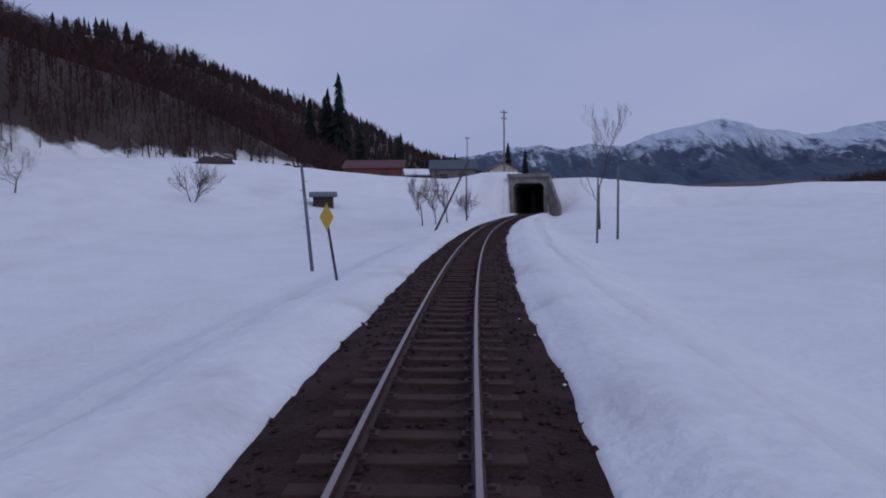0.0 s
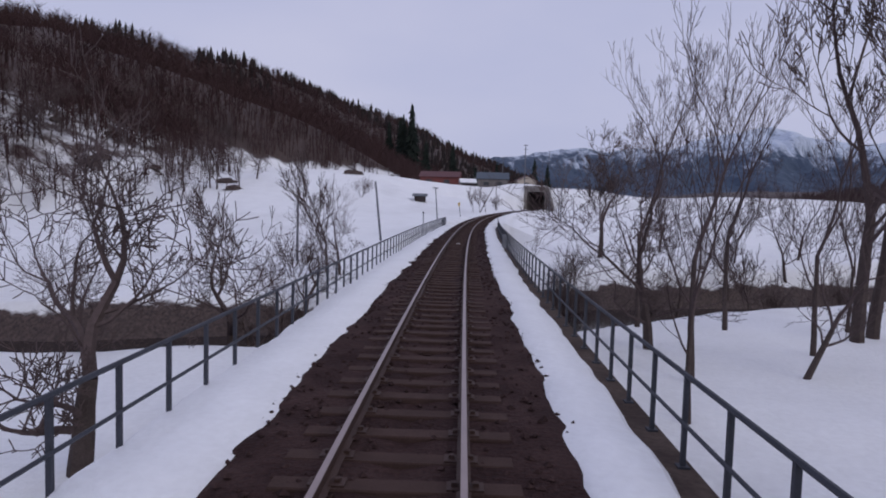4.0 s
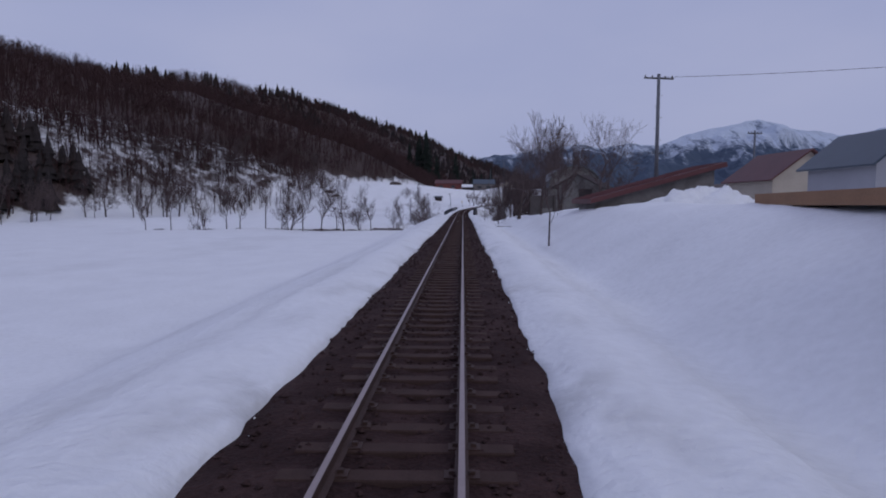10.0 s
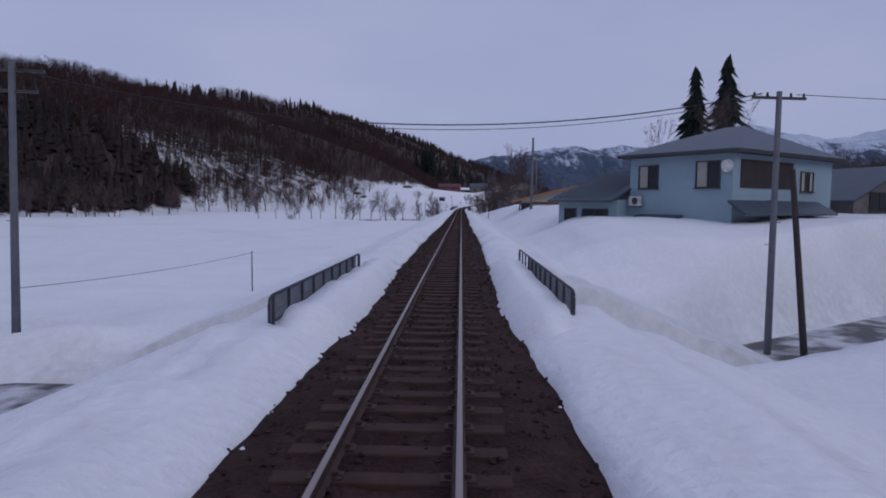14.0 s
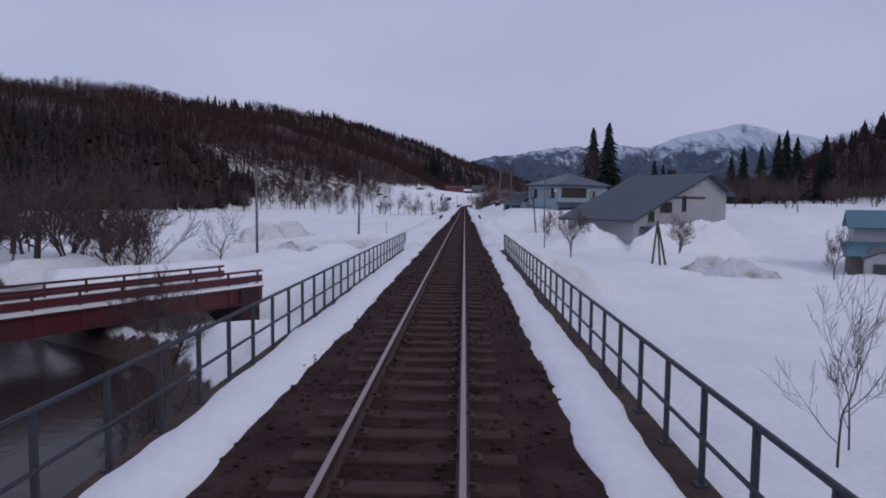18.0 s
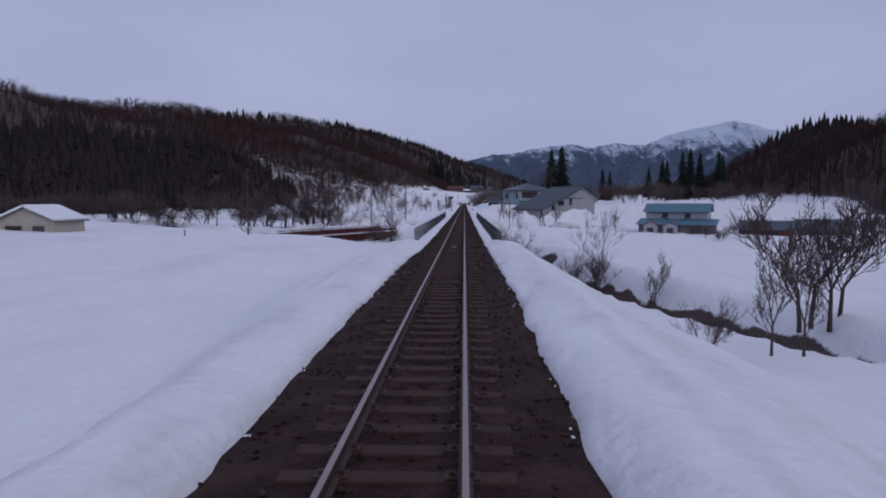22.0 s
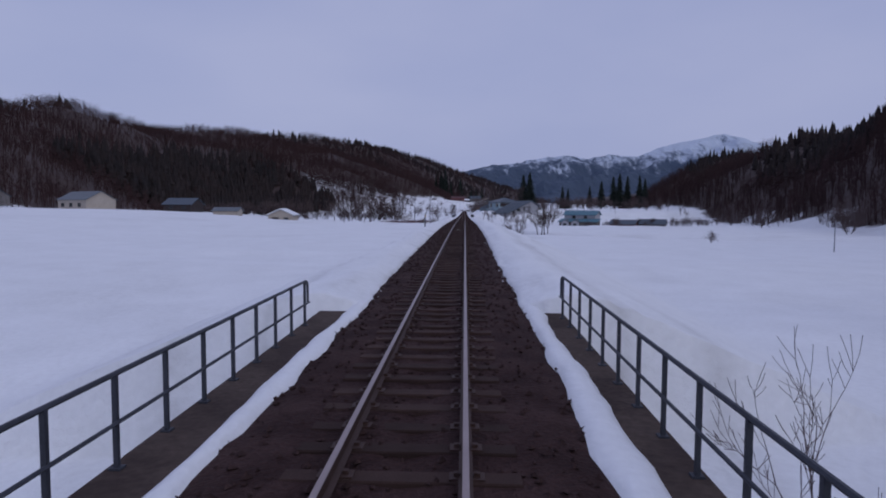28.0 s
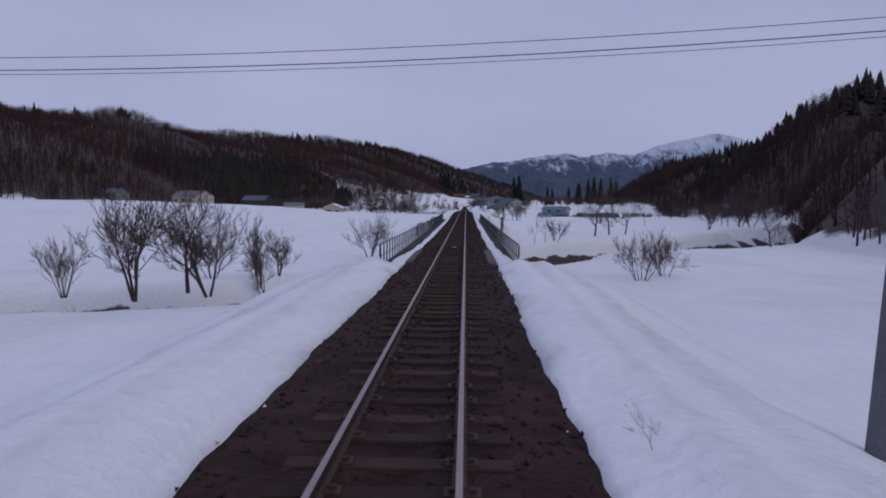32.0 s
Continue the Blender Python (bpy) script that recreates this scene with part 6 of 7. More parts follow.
# ---- farm sheds right of the line ----
def barn():
    turn = 0.0
    h = House("barn", (12.6, 502.0, -0.4), turn, "grey barn with a round-headed gable and a dark boarded base", "barn")
    w, hh, d = 7.2, 5.0, 8.0
    arc = [(w / 2 + w / 2 * math.cos(a), hh + 3.0 * math.sin(a) ** 0.9) for a in np.linspace(0, math.pi, 13)]
    ring = [(0, -2), (w, -2)] + arc
    n = len(ring)
    part("gable_wall", Shape().add([(x, k, z) for k in (0, d) for x, z in ring], [tuple(range(n)), tuple(range(n, 2 * n))[::-1]] + [(i, n + i, n + (i + 1) % n, (i + 1) % n) for i in range(n)]), WALL_STONE, h.root)
    out = [(w / 2 + (w / 2 + 0.25) * math.cos(a), hh + 3.25 * math.sin(a) ** 0.9) for a in np.linspace(0, math.pi, 13)]
    m = len(out)
    part("roof", Shape().add([(x, k, z) for k in (-0.4, d + 0.3) for x, z in out] + [(x, k, z) for k in (-0.4, d + 0.3) for x, z in [(w / 2 + (w / 2 + 0.1) * math.cos(a), hh + 3.08 * math.sin(a) ** 0.9) for a in np.linspace(0, math.pi, 13)]],
                              [(i, i + 1, m + i + 1, m + i) for i in range(m - 1)] + [(2 * m + i + 1, 2 * m + i, 3 * m + i, 3 * m + i + 1) for i in range(m - 1)] + [(i + 1, i, 2 * m + i, 2 * m + i + 1) for i in range(m - 1)]), ROOF_GREY, h.root)
    h.battens(0.2, w - 0.1, -0.03, 0.1, 4.9, 0.6, WALL_STONE)


barn()


def board_fence():
    z = -0.8
    h = House("board_fence", (8.5, 490.0, z), 0.03, "long weathered grey board fence behind the snow bank", "fence")
    for i in range(15):
        x = i * 1.5
        part("panel", Shape().box((x + 0.73, 0, 2.0), (1.44, 0.08, 4.0)), WALL_GREY_DARK, h.root)
        part("post", Shape().box((x, -0.08, 2.05), (0.12, 0.12, 4.15)), WALL_DARK, h.root)


board_fence()
simple_house("shed", (10.6, 481.5, -0.4), (5.0, 4.2, 4.5), -0.48, 1.3, WALL_STONE, WALL_DARK, "weathered grey concrete shed with a dark gable roof", "shed", "y", 0.0, ((0.7, 2.7, 0.16, 0.9),), (3.4, 1.5, 4.2), 0.5)
simple_house("shed", (24.5, 496.0, 0.6), (18.0, 4.5, 2.9), 0.2, 0.7, WALL_GREY, SNOW, "long low grey shed with snow on its roof", "shed", "x", 0.25, (), (12.0, 1.4, 2.0), 0.4)


def red_roof_shed():
    h = House("shed", (8.6, 450.4, 0.0), 0.05, "grey-walled shed under a sloping dark red sheet roof", "shed")
    s = Shape().add([(x, y, z) for y in (0, 4.6) for x, z in ((0, 0), (7.7, 0), (7.7, 4.3), (0, 2.2))], [(0, 1, 2, 3), (7, 6, 5, 4), (0, 4, 5, 1), (1, 5, 6, 2), (2, 6, 7, 3), (3, 7, 4, 0)])
    part("wall", s, WALL_GREY, h.root)
    h.slab([(-0.5, -0.6, 2.4), (8.2, -0.6, 4.8), (8.2, 5.0, 4.8), (-0.5, 5.0, 2.4)], 0.3, ROOF_RED)
    roof_seams(h, (-0.5, -0.6, 2.42), (-0.5, 5.0, 2.42), (8.2, 5.0, 4.82), (8.2, -0.6, 4.82), 10, ROOF_RED)
    h.battens(0.3, 7.7, -0.03, 0.1, 2.2, 0.8, WALL_GREY)


red_roof_shed()


def orange_house():
    # a wide gable front, with a dark red mansard block on the low side
    h = House("house", (6.9, 414.2, -0.4), -0.13, "cream house with an orange-brown fascia and a dark red roof block")
    ring = [(0.4, 0), (9.3, 0), (9.3, 3.4), (6.9, 4.6), (0.4, 3.0)]
    d, n = 3.6, 5
    part("wall", Shape().add([(x, k, z) for k in (0, d) for x, z in ring], [tuple(range(n)), tuple(range(n, 2 * n))[::-1]] + [(i, n + i, n + (i + 1) % n, (i + 1) % n) for i in range(n)]), WALL_PALE, h.root)
    h.slab([(-0.7, -0.8, 2.95), (6.9, -0.8, 4.85), (6.9, d + 0.6, 4.85), (-0.7, d + 0.6, 2.95)], 0.14, ROOF_GREY)
    h.slab([(6.9, -0.2, 4.85), (9.7, -0.2, 3.5), (9.7, d + 0.6, 3.5), (6.9, d + 0.6, 4.85)], 0.14, ROOF_GREY)
    part("fascia", Shape().add([(x, k, z) for k in (-0.9, -0.82) for x, z in ((-0.75, 2.68), (6.95, 4.6), (6.95, 4.88), (-0.75, 2.98))], [(0, 1, 2, 3), (7, 6, 5, 4), (0, 4, 5, 1), (1, 5, 6, 2), (2, 6, 7, 3), (3, 7, 4, 0)]), FASCIA, h.root)
    part("wing", Shape().box((4.0, 9.0, 1.3), (6.0, 10.6, 2.6)), WALL_CREAM, h.root)
    part("wing_roof", Shape().box((4.0, 9.1, 2.66), (7.6, 11.0, 0.12)), ROOF_GREY, h.root)
    part("fascia", Shape().box((0.16, 9.1, 2.58), (0.08, 11.0, 0.34)), FASCIA, h.root)
    h.slab([(6.95, -0.75, 5.0), (8.6, -0.75, 5.0), (9.9, -1.3, 3.35), (6.95, -1.3, 3.35)], 0.2, ROOF_RED, "mansard", "dark red mansard block")
    h.slab([(8.6, -0.75, 5.0), (8.6, d, 5.0), (9.9, d, 3.35), (9.9, -1.3, 3.35)], 0.2, ROOF_RED, "mansard", "dark red mansard block")
    part("post", Shape().box((6.1, -0.05, 2.0), (0.42, 0.16, 4.0)), WOOD_RED, h.root, "dark red wall post")
    part("post", Shape().box((7.0, -0.05, 2.2), (0.3, 0.16, 4.4)), WALL_CREAM, h.root)
    part("band", Shape().box((3.7, -0.05, 2.72), (4.6, 0.12, 0.22)), WOOD_RED, h.root, "dark red wall band")
    part("porch", Shape().box((1.0, -0.04, 1.5), (1.3, 0.1, 2.4)), WALL_DARK, h.root, "dark boarded porch")
    h.window(("y", 0.0), 8.3, 1.7, 1.3, 1.0, 1, False)
    h.window(("x", -0.0), 3.0, 1.6, 1.6, 0.8, 1, True)
    for y in (5.5, 8.6, 11.8):
        part("side_panel", Shape().box((0.96, y, 1.3), (0.08, 2.4, 2.0)), FASCIA if y != 8.6 else WALL_DARK, h.root)


orange_house()
simple_house("house", (25.4, 462.0, -0.4), (6.0, 7.0, 4.8), 0.1, 2.2, WALL_CREAM, ROOF_RED, "cream house with a red gable roof among the village trees", "house", "y", 0.0, ((2.2, 2.2, 1.4, 1.0), (5.6, 2.2, 1.4, 1.0)))
simple_house("house", (21.6, 443.0, -0.4), (4.2, 6.0, 4.9), 0.05, 1.7, WALL_WHITE, ROOF_BLUE, "white gabled house with a dark blue roof", "house", "y", 0.0, ((2.1, 3.9, 2.2, 0.8), (2.1, 1.6, 1.6, 1.1)))
simple_house("house", (28.6, 384.5, -1.6), (9.0, 8.0, 4.4), 0.3, 2.4, WALL_GREY, ROOF_BLUE, "grey house with a dark roof beside the blue house", "house", "y", 0.0, ((2.4, 3.6, 1.8, 1.2), (2.4, 1.2, 2.4, 1.2)))

# ---- the tunnel and the buildings above it ----
def tunnel():
    y0 = 691.0
    x0, zr, a = float(centre_x(y0)), float(rail_z(y0)), -math.atan(float(heading(y0)))
    root = base("tunnel_portal", (x0, y0, zr - 0.5), "grey concrete tunnel portal with chamfered opening, snow on top", "tunnel portal", "", a)
    ow, oh, cut = 2.5, 5.5, 0.55
    hole = [(-ow, 0), (-ow, oh - cut), (-ow + cut, oh), (ow - cut, oh), (ow, oh - cut), (ow, 0)]
    outer = [(-3.2, -0.6), (-3.2, 6.1), (-3.2, 6.6), (3.2, 6.6), (3.2, 6.1), (3.2, -0.6)]
    s = Shape()
    n = 6
    for k, yy in ((0, 0.0), (1, 26.0)):
        s.v += [(x, yy, z) for x, z in hole] + [(x, yy, z) for x, z in outer]
    for i in range(5):
        s.f.append((i, i + 1, n + i + 1, n + i))
        s.f.append((n + i, n + i + 1, 3 * n + i + 1, 3 * n + i))
        s.f.append((i + 1, i, 2 * n + i, 2 * n + i + 1))
    s.f.append((12, 13, 14, 15, 16, 17))
    part("lining", s, CONCRETE, root)
    part("lintel", Shape().box((0, -0.12, 6.75), (6.9, 0.5, 0.55), 0, 0.04), CONCRETE, root)
    for sx in (-1, 1):
        part("wing_wall", Shape().add([(sx * 3.2, 0.1, -0.6), (sx * 5.2, -3.2, -0.6), (sx * 5.2, -3.2, 1.6), (sx * 3.2, 0.1, 6.5), (sx * 3.6, 0.3, -0.6), (sx * 5.6, -3.0, -0.6), (sx * 5.6, -3.0, 1.6), (sx * 3.6, 0.3, 6.5)],
                                      [(0, 1, 2, 3), (7, 6, 5, 4), (3, 2, 6, 7), (1, 5, 6, 2), (0, 4, 5, 1), (0, 3, 7, 4)]), CONCRETE, root) if sx > 0 else None
    cap = Shape()
    nx, ny = 9, 16
    for i in range(ny):
        for j in range(nx):
            x, y = -3.7 + 7.4 * j / (nx - 1), 0.1 + 26.5 * i / (ny - 1)
            edge = min(1, j / 1.5, (nx - 1 - j) / 1.5)
            cap.v.append((x, y, 6.5 + (0.28 + 0.2 * noise.noise(Vector((x * 0.6, y * 0.4, 2)))) * (0.2 + 0.8 * edge) * (0.5 if i == 0 else 1) + 0.02 * i))
    for i in range(ny - 1):
        for j in range(nx - 1):
            k = i * nx + j
            cap.f.append((k, k + 1, k + nx + 1, k + nx))
    part("snow_cap", cap, SNOW, root, "snow lying over the tunnel roof", True)
    top = base("parapet_railing", (x0, y0, zr + 6.5), "low steel railing on the tunnel portal", "railing", "", a)
    for x in np.arange(-3.2, 3.3, 0.8):
        part("post", Shape().box((x, -0.1, 0.45), (0.05, 0.05, 0.9)), STEEL_DARK, top)
    part("top_rail", Shape().tube((-3.2, -0.1, 0.9), (3.2, -0.1, 0.9), 0.03), STEEL_DARK, top)
    part("middle_rail", Shape().tube((-3.2, -0.1, 0.5), (3.2, -0.1, 0.5), 0.025), STEEL_DARK, top)
    rock = base("rock_face", (x0 - 6.5, y0 + 1.0, zr), "dark bare rock and scrub beside the tunnel portal", "rock")
    rnd = random.Random(9)
    for k in range(5):
        c = Shape()
        x, z, r = rnd.uniform(-2.5, 2.0), rnd.uniform(1.0, 4.2), rnd.uniform(0.9, 1.7)
        pts = []
        for i in range(5):
            for j in range(7):
                th, ph = math.pi * i / 4, 2 * math.pi * j / 7
                q = r * rnd.uniform(0.75, 1.1)
                pts.append((x + q * math.sin(th) * math.cos(ph) * 1.2, q * math.sin(th) * math.sin(ph) * 0.7, z + q * math.cos(th)))
        c.add(pts, [(i * 7 + j, i * 7 + (j + 1) % 7, (i + 1) * 7 + (j + 1) % 7, (i + 1) * 7 + j) for i in range(4) for j in range(7)])
        part("rock", c, BARK, rock)


tunnel()
simple_house("house", (-14.0, 729.0, gz(-8, 732) - 0.4), (13.0, 8.0, 3.2), -0.1, 1.8, WOOD_RED, ROOF_RED, "dark red timber house on the snowy rise above the tunnel", "house", "x", 0.0, ((3.0, 1.0, 1.8, 1.1), (9.0, 1.0, 1.8, 1.1)))
simple_house("house", (5.5, 736.0, gz(10, 738) - 0.4), (10.5, 8.0, 4.4), -0.05, 2.2, WALL_GREY, ROOF_BLUE, "grey house with a dark blue roof above the tunnel", "house", "x", 0.0, ((3.0, 2.0, 1.8, 1.1), (7.5, 2.0, 1.8, 1.1)))
simple_house("shed", (19.0, 732.0, gz(21, 734) - 0.3), (6.5, 6.0, 2.4), 0.1, 1.6, WALL_CREAM, ROOF_RED, "small cream shed with a brown gable above the tunnel", "shed", "y", 0.0, ((3.2, 0.8, 1.2, 0.8),))
simple_house("shed", (0.0, 722.0, gz(2, 724) - 0.3), (4.5, 4.0, 1.8), 0.1, 1.0, WALL_DARK, ROOF_GREY, "low dark shed with snow on its roof above the tunnel", "shed", "x", 0.3)
simple_house("shed", (-11.2, 669.0, gz(-10, 670) - 0.5), (2.6, 2.2, 1.9), 0.15, 0.4, WALL_DARK, ROOF_GREY, "small dark timber shelter on the snowy slope", "shelter", "x", 0.0)


# ---- poles, wires and signs ----
def pole(x, y, top, label, r=0.13, lean=(0.0, 0.0), arms=(), foot=None, mat=None, steps=True):
    z = (gz(x, y) if foot is None else foot) - 0.4
    h = top - z
    root = base("pole", (x, y, z), label, "pole", "poles along the line")
    tip = (lean[0] * h, lean[1] * h, h)
    part("shaft", Shape().tube((0, 0, 0), tip, r, r * 0.72, 10), mat or POLE_WOOD, root, smooth_shade=True)
    for k, (down, width, turn) in enumerate(arms):
        q = Vector(tip) * (1 - down / h)
        arm = part("crossarm", Shape().box((q.x, q.y, q.z), (width, 0.1, 0.1), turn), FRAME, root)
        ca, sa = math.cos(turn), math.sin(turn)
        for s in (-0.46, -0.22, 0.22, 0.46):
            part("insulator", Shape().tube((q.x + ca * s * width, q.y + sa * s * width, q.z + 0.05), (q.x + ca * s * width, q.y + sa * s * width, q.z + 0.2), 0.05, 0.035, 8), WALL_DARK, arm)
    if steps and h > 6:
        for i in range(6):
            t = 0.45 + 0.08 * i
            q = Vector(tip) * t
            part("step_bolt", Shape().tube((q.x, q.y, q.z), (q.x + (0.28 if i % 2 else -0.28), q.y, q.z), 0.012, 0.012, 4), FRAME, root)
    return root


GREY_POLE = "grey concrete utility pole standing in deep snow"
pole(4.95, 7.5, 8.6, GREY_POLE, 0.14, (0.05, 0.0))
pole(13.7, 454.6, 11.2, "grey utility pole with a wooden crossarm behind a shed", 0.15, arms=((0.3, 2.2, 0.2),))
pole(7.8, 408.5, 9.5, "tall plain grey utility pole in deep snow", 0.16, (0.012, 0))
pole(12.1, 362.3, 6.5, "utility pole with crossarms by the road", 0.14, arms=((0.25, 2.2, 0.15),))
pole(10.4, 356.2, 3.2, "dark leaning stay pole in the snow", 0.11, (-0.1, 0.02), mat=WALL_DARK, steps=False)
pole(-15.6, 359.0, 6.8, "utility pole with crossarms by the ploughed road", 0.15, (0.02, 0), arms=((0.3, 2.0, 0.3), (1.0, 1.6, 0.3)))
pole(-19.7, 325.5, 5.9, "utility pole with a wooden crossarm in the snowfield", 0.13, arms=((0.2, 1.6, 0.1),))
pole(-31.0, 281.5, 7.2, "slim brown utility pole at the edge of the snowfield", 0.11, (0.01, 0), arms=((0.3, 0.8, 0.1),), mat=BARK)
pole(-14.0, 379.4, -1.2, "thin dark post in the snowfield", 0.05, steps=False)
pole(-38.6, 277.8, -1.4, "short dark post at the edge of the snowfield", 0.1, steps=False, mat=WALL_DARK)
pole(-9.2, 588.7, 5.2, "leaning grey pole in the snowfield", 0.14, (-0.11, 0.0))
pole(-12.8, 564.6, 3.7, "grey pole in the snow beyond the bridge", 0.1, steps=False)
pole(-3.9, 623.5, 5.8, "leaning grey pole with a small bracket beside the track", 0.11, (-0.08, 0.0), arms=((0.15, 0.9, 0.1),))
pole(17.3, 639.7, 5.8, "grey pole in the snow by the bare tree", 0.1, (0.01, 0))
pole(20.0, 642.6, 7.0, "grey pole in the snow by the bare tree", 0.12)
pole(19.3, 711.0, 22.5, "tall grey utility pole above the tunnel", 0.17, arms=((0.4, 1.6, 0.3), (1.6, 1.2, 0.3)))
pole(3.4, 640.0, 7.4, "dark leaning timber prop on the slope", 0.1, (0.5, 0.2), mat=BARK, steps=False)
pole(8.1, 663.0, 8.2, "dark pole on the slope by the tunnel", 0.1, mat=BARK, steps=False)
pole(14.2, 738.0, 20.5, "utility pole beside the house above the tunnel", 0.14, arms=((0.3, 1.2, 0.3),))
pole(25.0, 492.0, 9.0, "distant utility pole among the trees", 0.13, arms=((0.3, 1.6, 0.2),))
pole(31.0, 478.0, 10.0, "distant utility pole among the trees", 0.13, arms=((0.3, 1.6, 0.2),))
pole(42.0, 150.0, 1.0, "thin post in the snowfield", 0.06, steps=False)

# three dark props that stand against each other
tri = base("timber_props", (15.0, 315.8, gz(15, 315.8) - 0.2), "three dark timber props leaning together in the snow", "timber props")
for dx, dy in ((-0.25, 0.2), (0.35, -0.1), (0.95, 0.3)):
    part("prop", Shape().tube((dx, dy, -0.3), (0.05, 0.0, 3.6), 0.09, 0.07, 7), BARK, tri)


def wire(name, p, q, sag, label, r=0.016):
    pts = []
    for i in range(25):
        t = i / 24
        v = Vector(p).lerp(Vector(q), t)
        pts.append((v.x, v.y, v.z - sag * 4 * t * (1 - t)))
    ob = part(name, Shape().line(pts, r, 4), WALL_DARK)
    return tagged(ob, label, "cable", "overhead cables")


OVER = "thin dark overhead cable across the line"
wire("cable", (-60, 30, 10.2), (42, 22, 11.4), 2.6, OVER, 0.014)
wire("cable", (-60, 30.3, 9.7), (42, 22.3, 11.0), 2.6, OVER, 0.02)
wire("cable", (-60, 30.5, 9.6), (42, 22.5, 10.8), 2.6, OVER, 0.012)
wire("cable", (-15.2, 359.0, 6.5), (11.4, 362.2, 6.4), 1.5, OVER, 0.022)
wire("cable", (-15.2, 359.2, 6.4), (11.6, 362.4, 6.3), 1.55, OVER, 0.012)
wire("cable", (12.8, 362.4, 6.4), (60, 372, 9.0), 0.8, OVER, 0.014)
wire("cable", (13.4, 454.8, 11.0), (60, 430, 12), 1.2, OVER, 0.014)
wire("cable", (-46, 534, 11.0), (44, 524, 12.5), 1.5, OVER, 0.014)
wire("cable", (-46, 534.4, 10.8), (44, 524.4, 12.2), 1.5, OVER, 0.018)
wire("cable", (-15.4, 359.0, -1.0), (-14.0, 379.4, -1.3), 0.2, "thin sagging wire between a pole and a post", 0.012)


def yellow_sign():
    z = gz(0.0, 604.0) - 0.3
    root = base("warning_sign", (0.0, 604.0, z), "yellow diamond sign on a leaning post beside the track", "railway sign")
    part("post", Shape().tube((0, 0, 0), (-0.28, 0, 1.9), 0.04, 0.035, 8), FRAME, root)
    c = (-0.28, -0.05, 2.0)
    k = 0.3
    ring = [(-k * 0.62, 0.0), (0, -k * 1.25), (k * 0.62, 0.0), (0, k * 1.25)]
    part("plate", Shape().add([(c[0] + x, c[1] + d, c[2] + z2) for d in (0, 0.02) for x, z2 in ring], [(0, 1, 2, 3), (7, 6, 5, 4)] + [(i, 4 + i, 4 + (i + 1) % 4, (i + 1) % 4) for i in range(4)]), YELLOW, root, "yellow diamond plate")


yellow_sign()


def marker_post():
    z = gz(-5.6, 165.8) - 0.2
    top = 1.75
    root = base("track_marker", (-5.6, 165.8, z), "dark marker post with a yellow band, white cap and slanting foot", "marker post")
    h = top - z
    part("post", Shape().box((0, 0, h * 0.4), (0.15, 0.14, h * 0.8), 0.2, 0.03), STEEL_DARK, root)
    part("collar", Shape().box((0.02, 0, h * 0.8), (0.22, 0.2, 0.05), 0.2), STEEL_DARK, root)
    part("band", Shape().tube((0.02, 0, h * 0.8), (0.02, 0, h * 0.9), 0.085, 0.07, 10), YELLOW, root, "yellow band")
    part("head", Shape().tube((0.02, 0, h * 0.9), (0.02, 0, h * 0.97), 0.065, 0.065, 10), STEEL_DARK, root)
    part("cap", Shape().box((0.05, 0, h), (0.24, 0.16, 0.05), 0.0), SNOW, root, "snow cap")
    part("arm", Shape().tube((0.0, 0, h * 0.93), (-0.55, 0.1, h * 0.93), 0.015), STEEL_DARK, root)
    part("foot", Shape().add([(-0.25, -0.1, 0.32), (0.3, -0.1, 0.3), (0.55, -0.1, 0.48), (0.0, -0.1, 0.46), (-0.25, 0.12, 0.32), (0.3, 0.12, 0.3), (0.55, 0.12, 0.48), (0.0, 0.12, 0.46)], [(0, 1, 2, 3), (7, 6, 5, 4), (0, 4, 5, 1), (1, 5, 6, 2), (2, 6, 7, 3), (3, 7, 4, 0)]), STEEL_DARK, root)
    pts = [(0.12, -0.05, h * 0.8), (0.3, -0.05, h * 0.66), (0.27, -0.05, h * 0.45), (0.16, -0.05, h * 0.3)]
    part("lead", Shape().line(pts, 0.012, 4), WHITE_PAINT, root)
    part("lead", Shape().line([(-0.11, -0.1, h * 0.75), (-0.13, -0.1, h * 0.3), (-0.16, -0.1, 0.1)], 0.01, 4), WHITE_PAINT, root)


marker_post()


def small_post(x, y, top, plate, label, mat=None):
    z = gz(x, y) - 0.2
    root = base("line_post", (x, y, z), label, "line post")
    part("post", Shape().box((0, 0, (top - z) / 2), (0.07, 0.06, top - z)), mat or WALL_GREY, root)
    part("plate", Shape().box((0, -0.05, top - z - plate[1] / 2), (plate[0], 0.02, plate[1])), mat or WHITE_PAINT, root)


small_post(2.6, 484.0, 1.55, (0.13, 0.5), "short line-side post with a pale plate in the snow bank")
small_post(-3.75, 578.5, 1.9, (0.22, 0.12), "dark post with a small arm behind the bridge railing", STEEL_DARK)


def on_railing(side, y, z0, size, name, label, category, mat):
    p = along(side * (RAIL_U - 0.12), y, z0)
    root = base(name, p, label, category)
    part("case", Shape().box((0, 0, size[2] / 2), size, 0, 0.02), mat, root)
    part("bracket", Shape().box((0, 0.0, -0.3), (0.05, 0.05, 0.62)), STEEL_DARK, root)


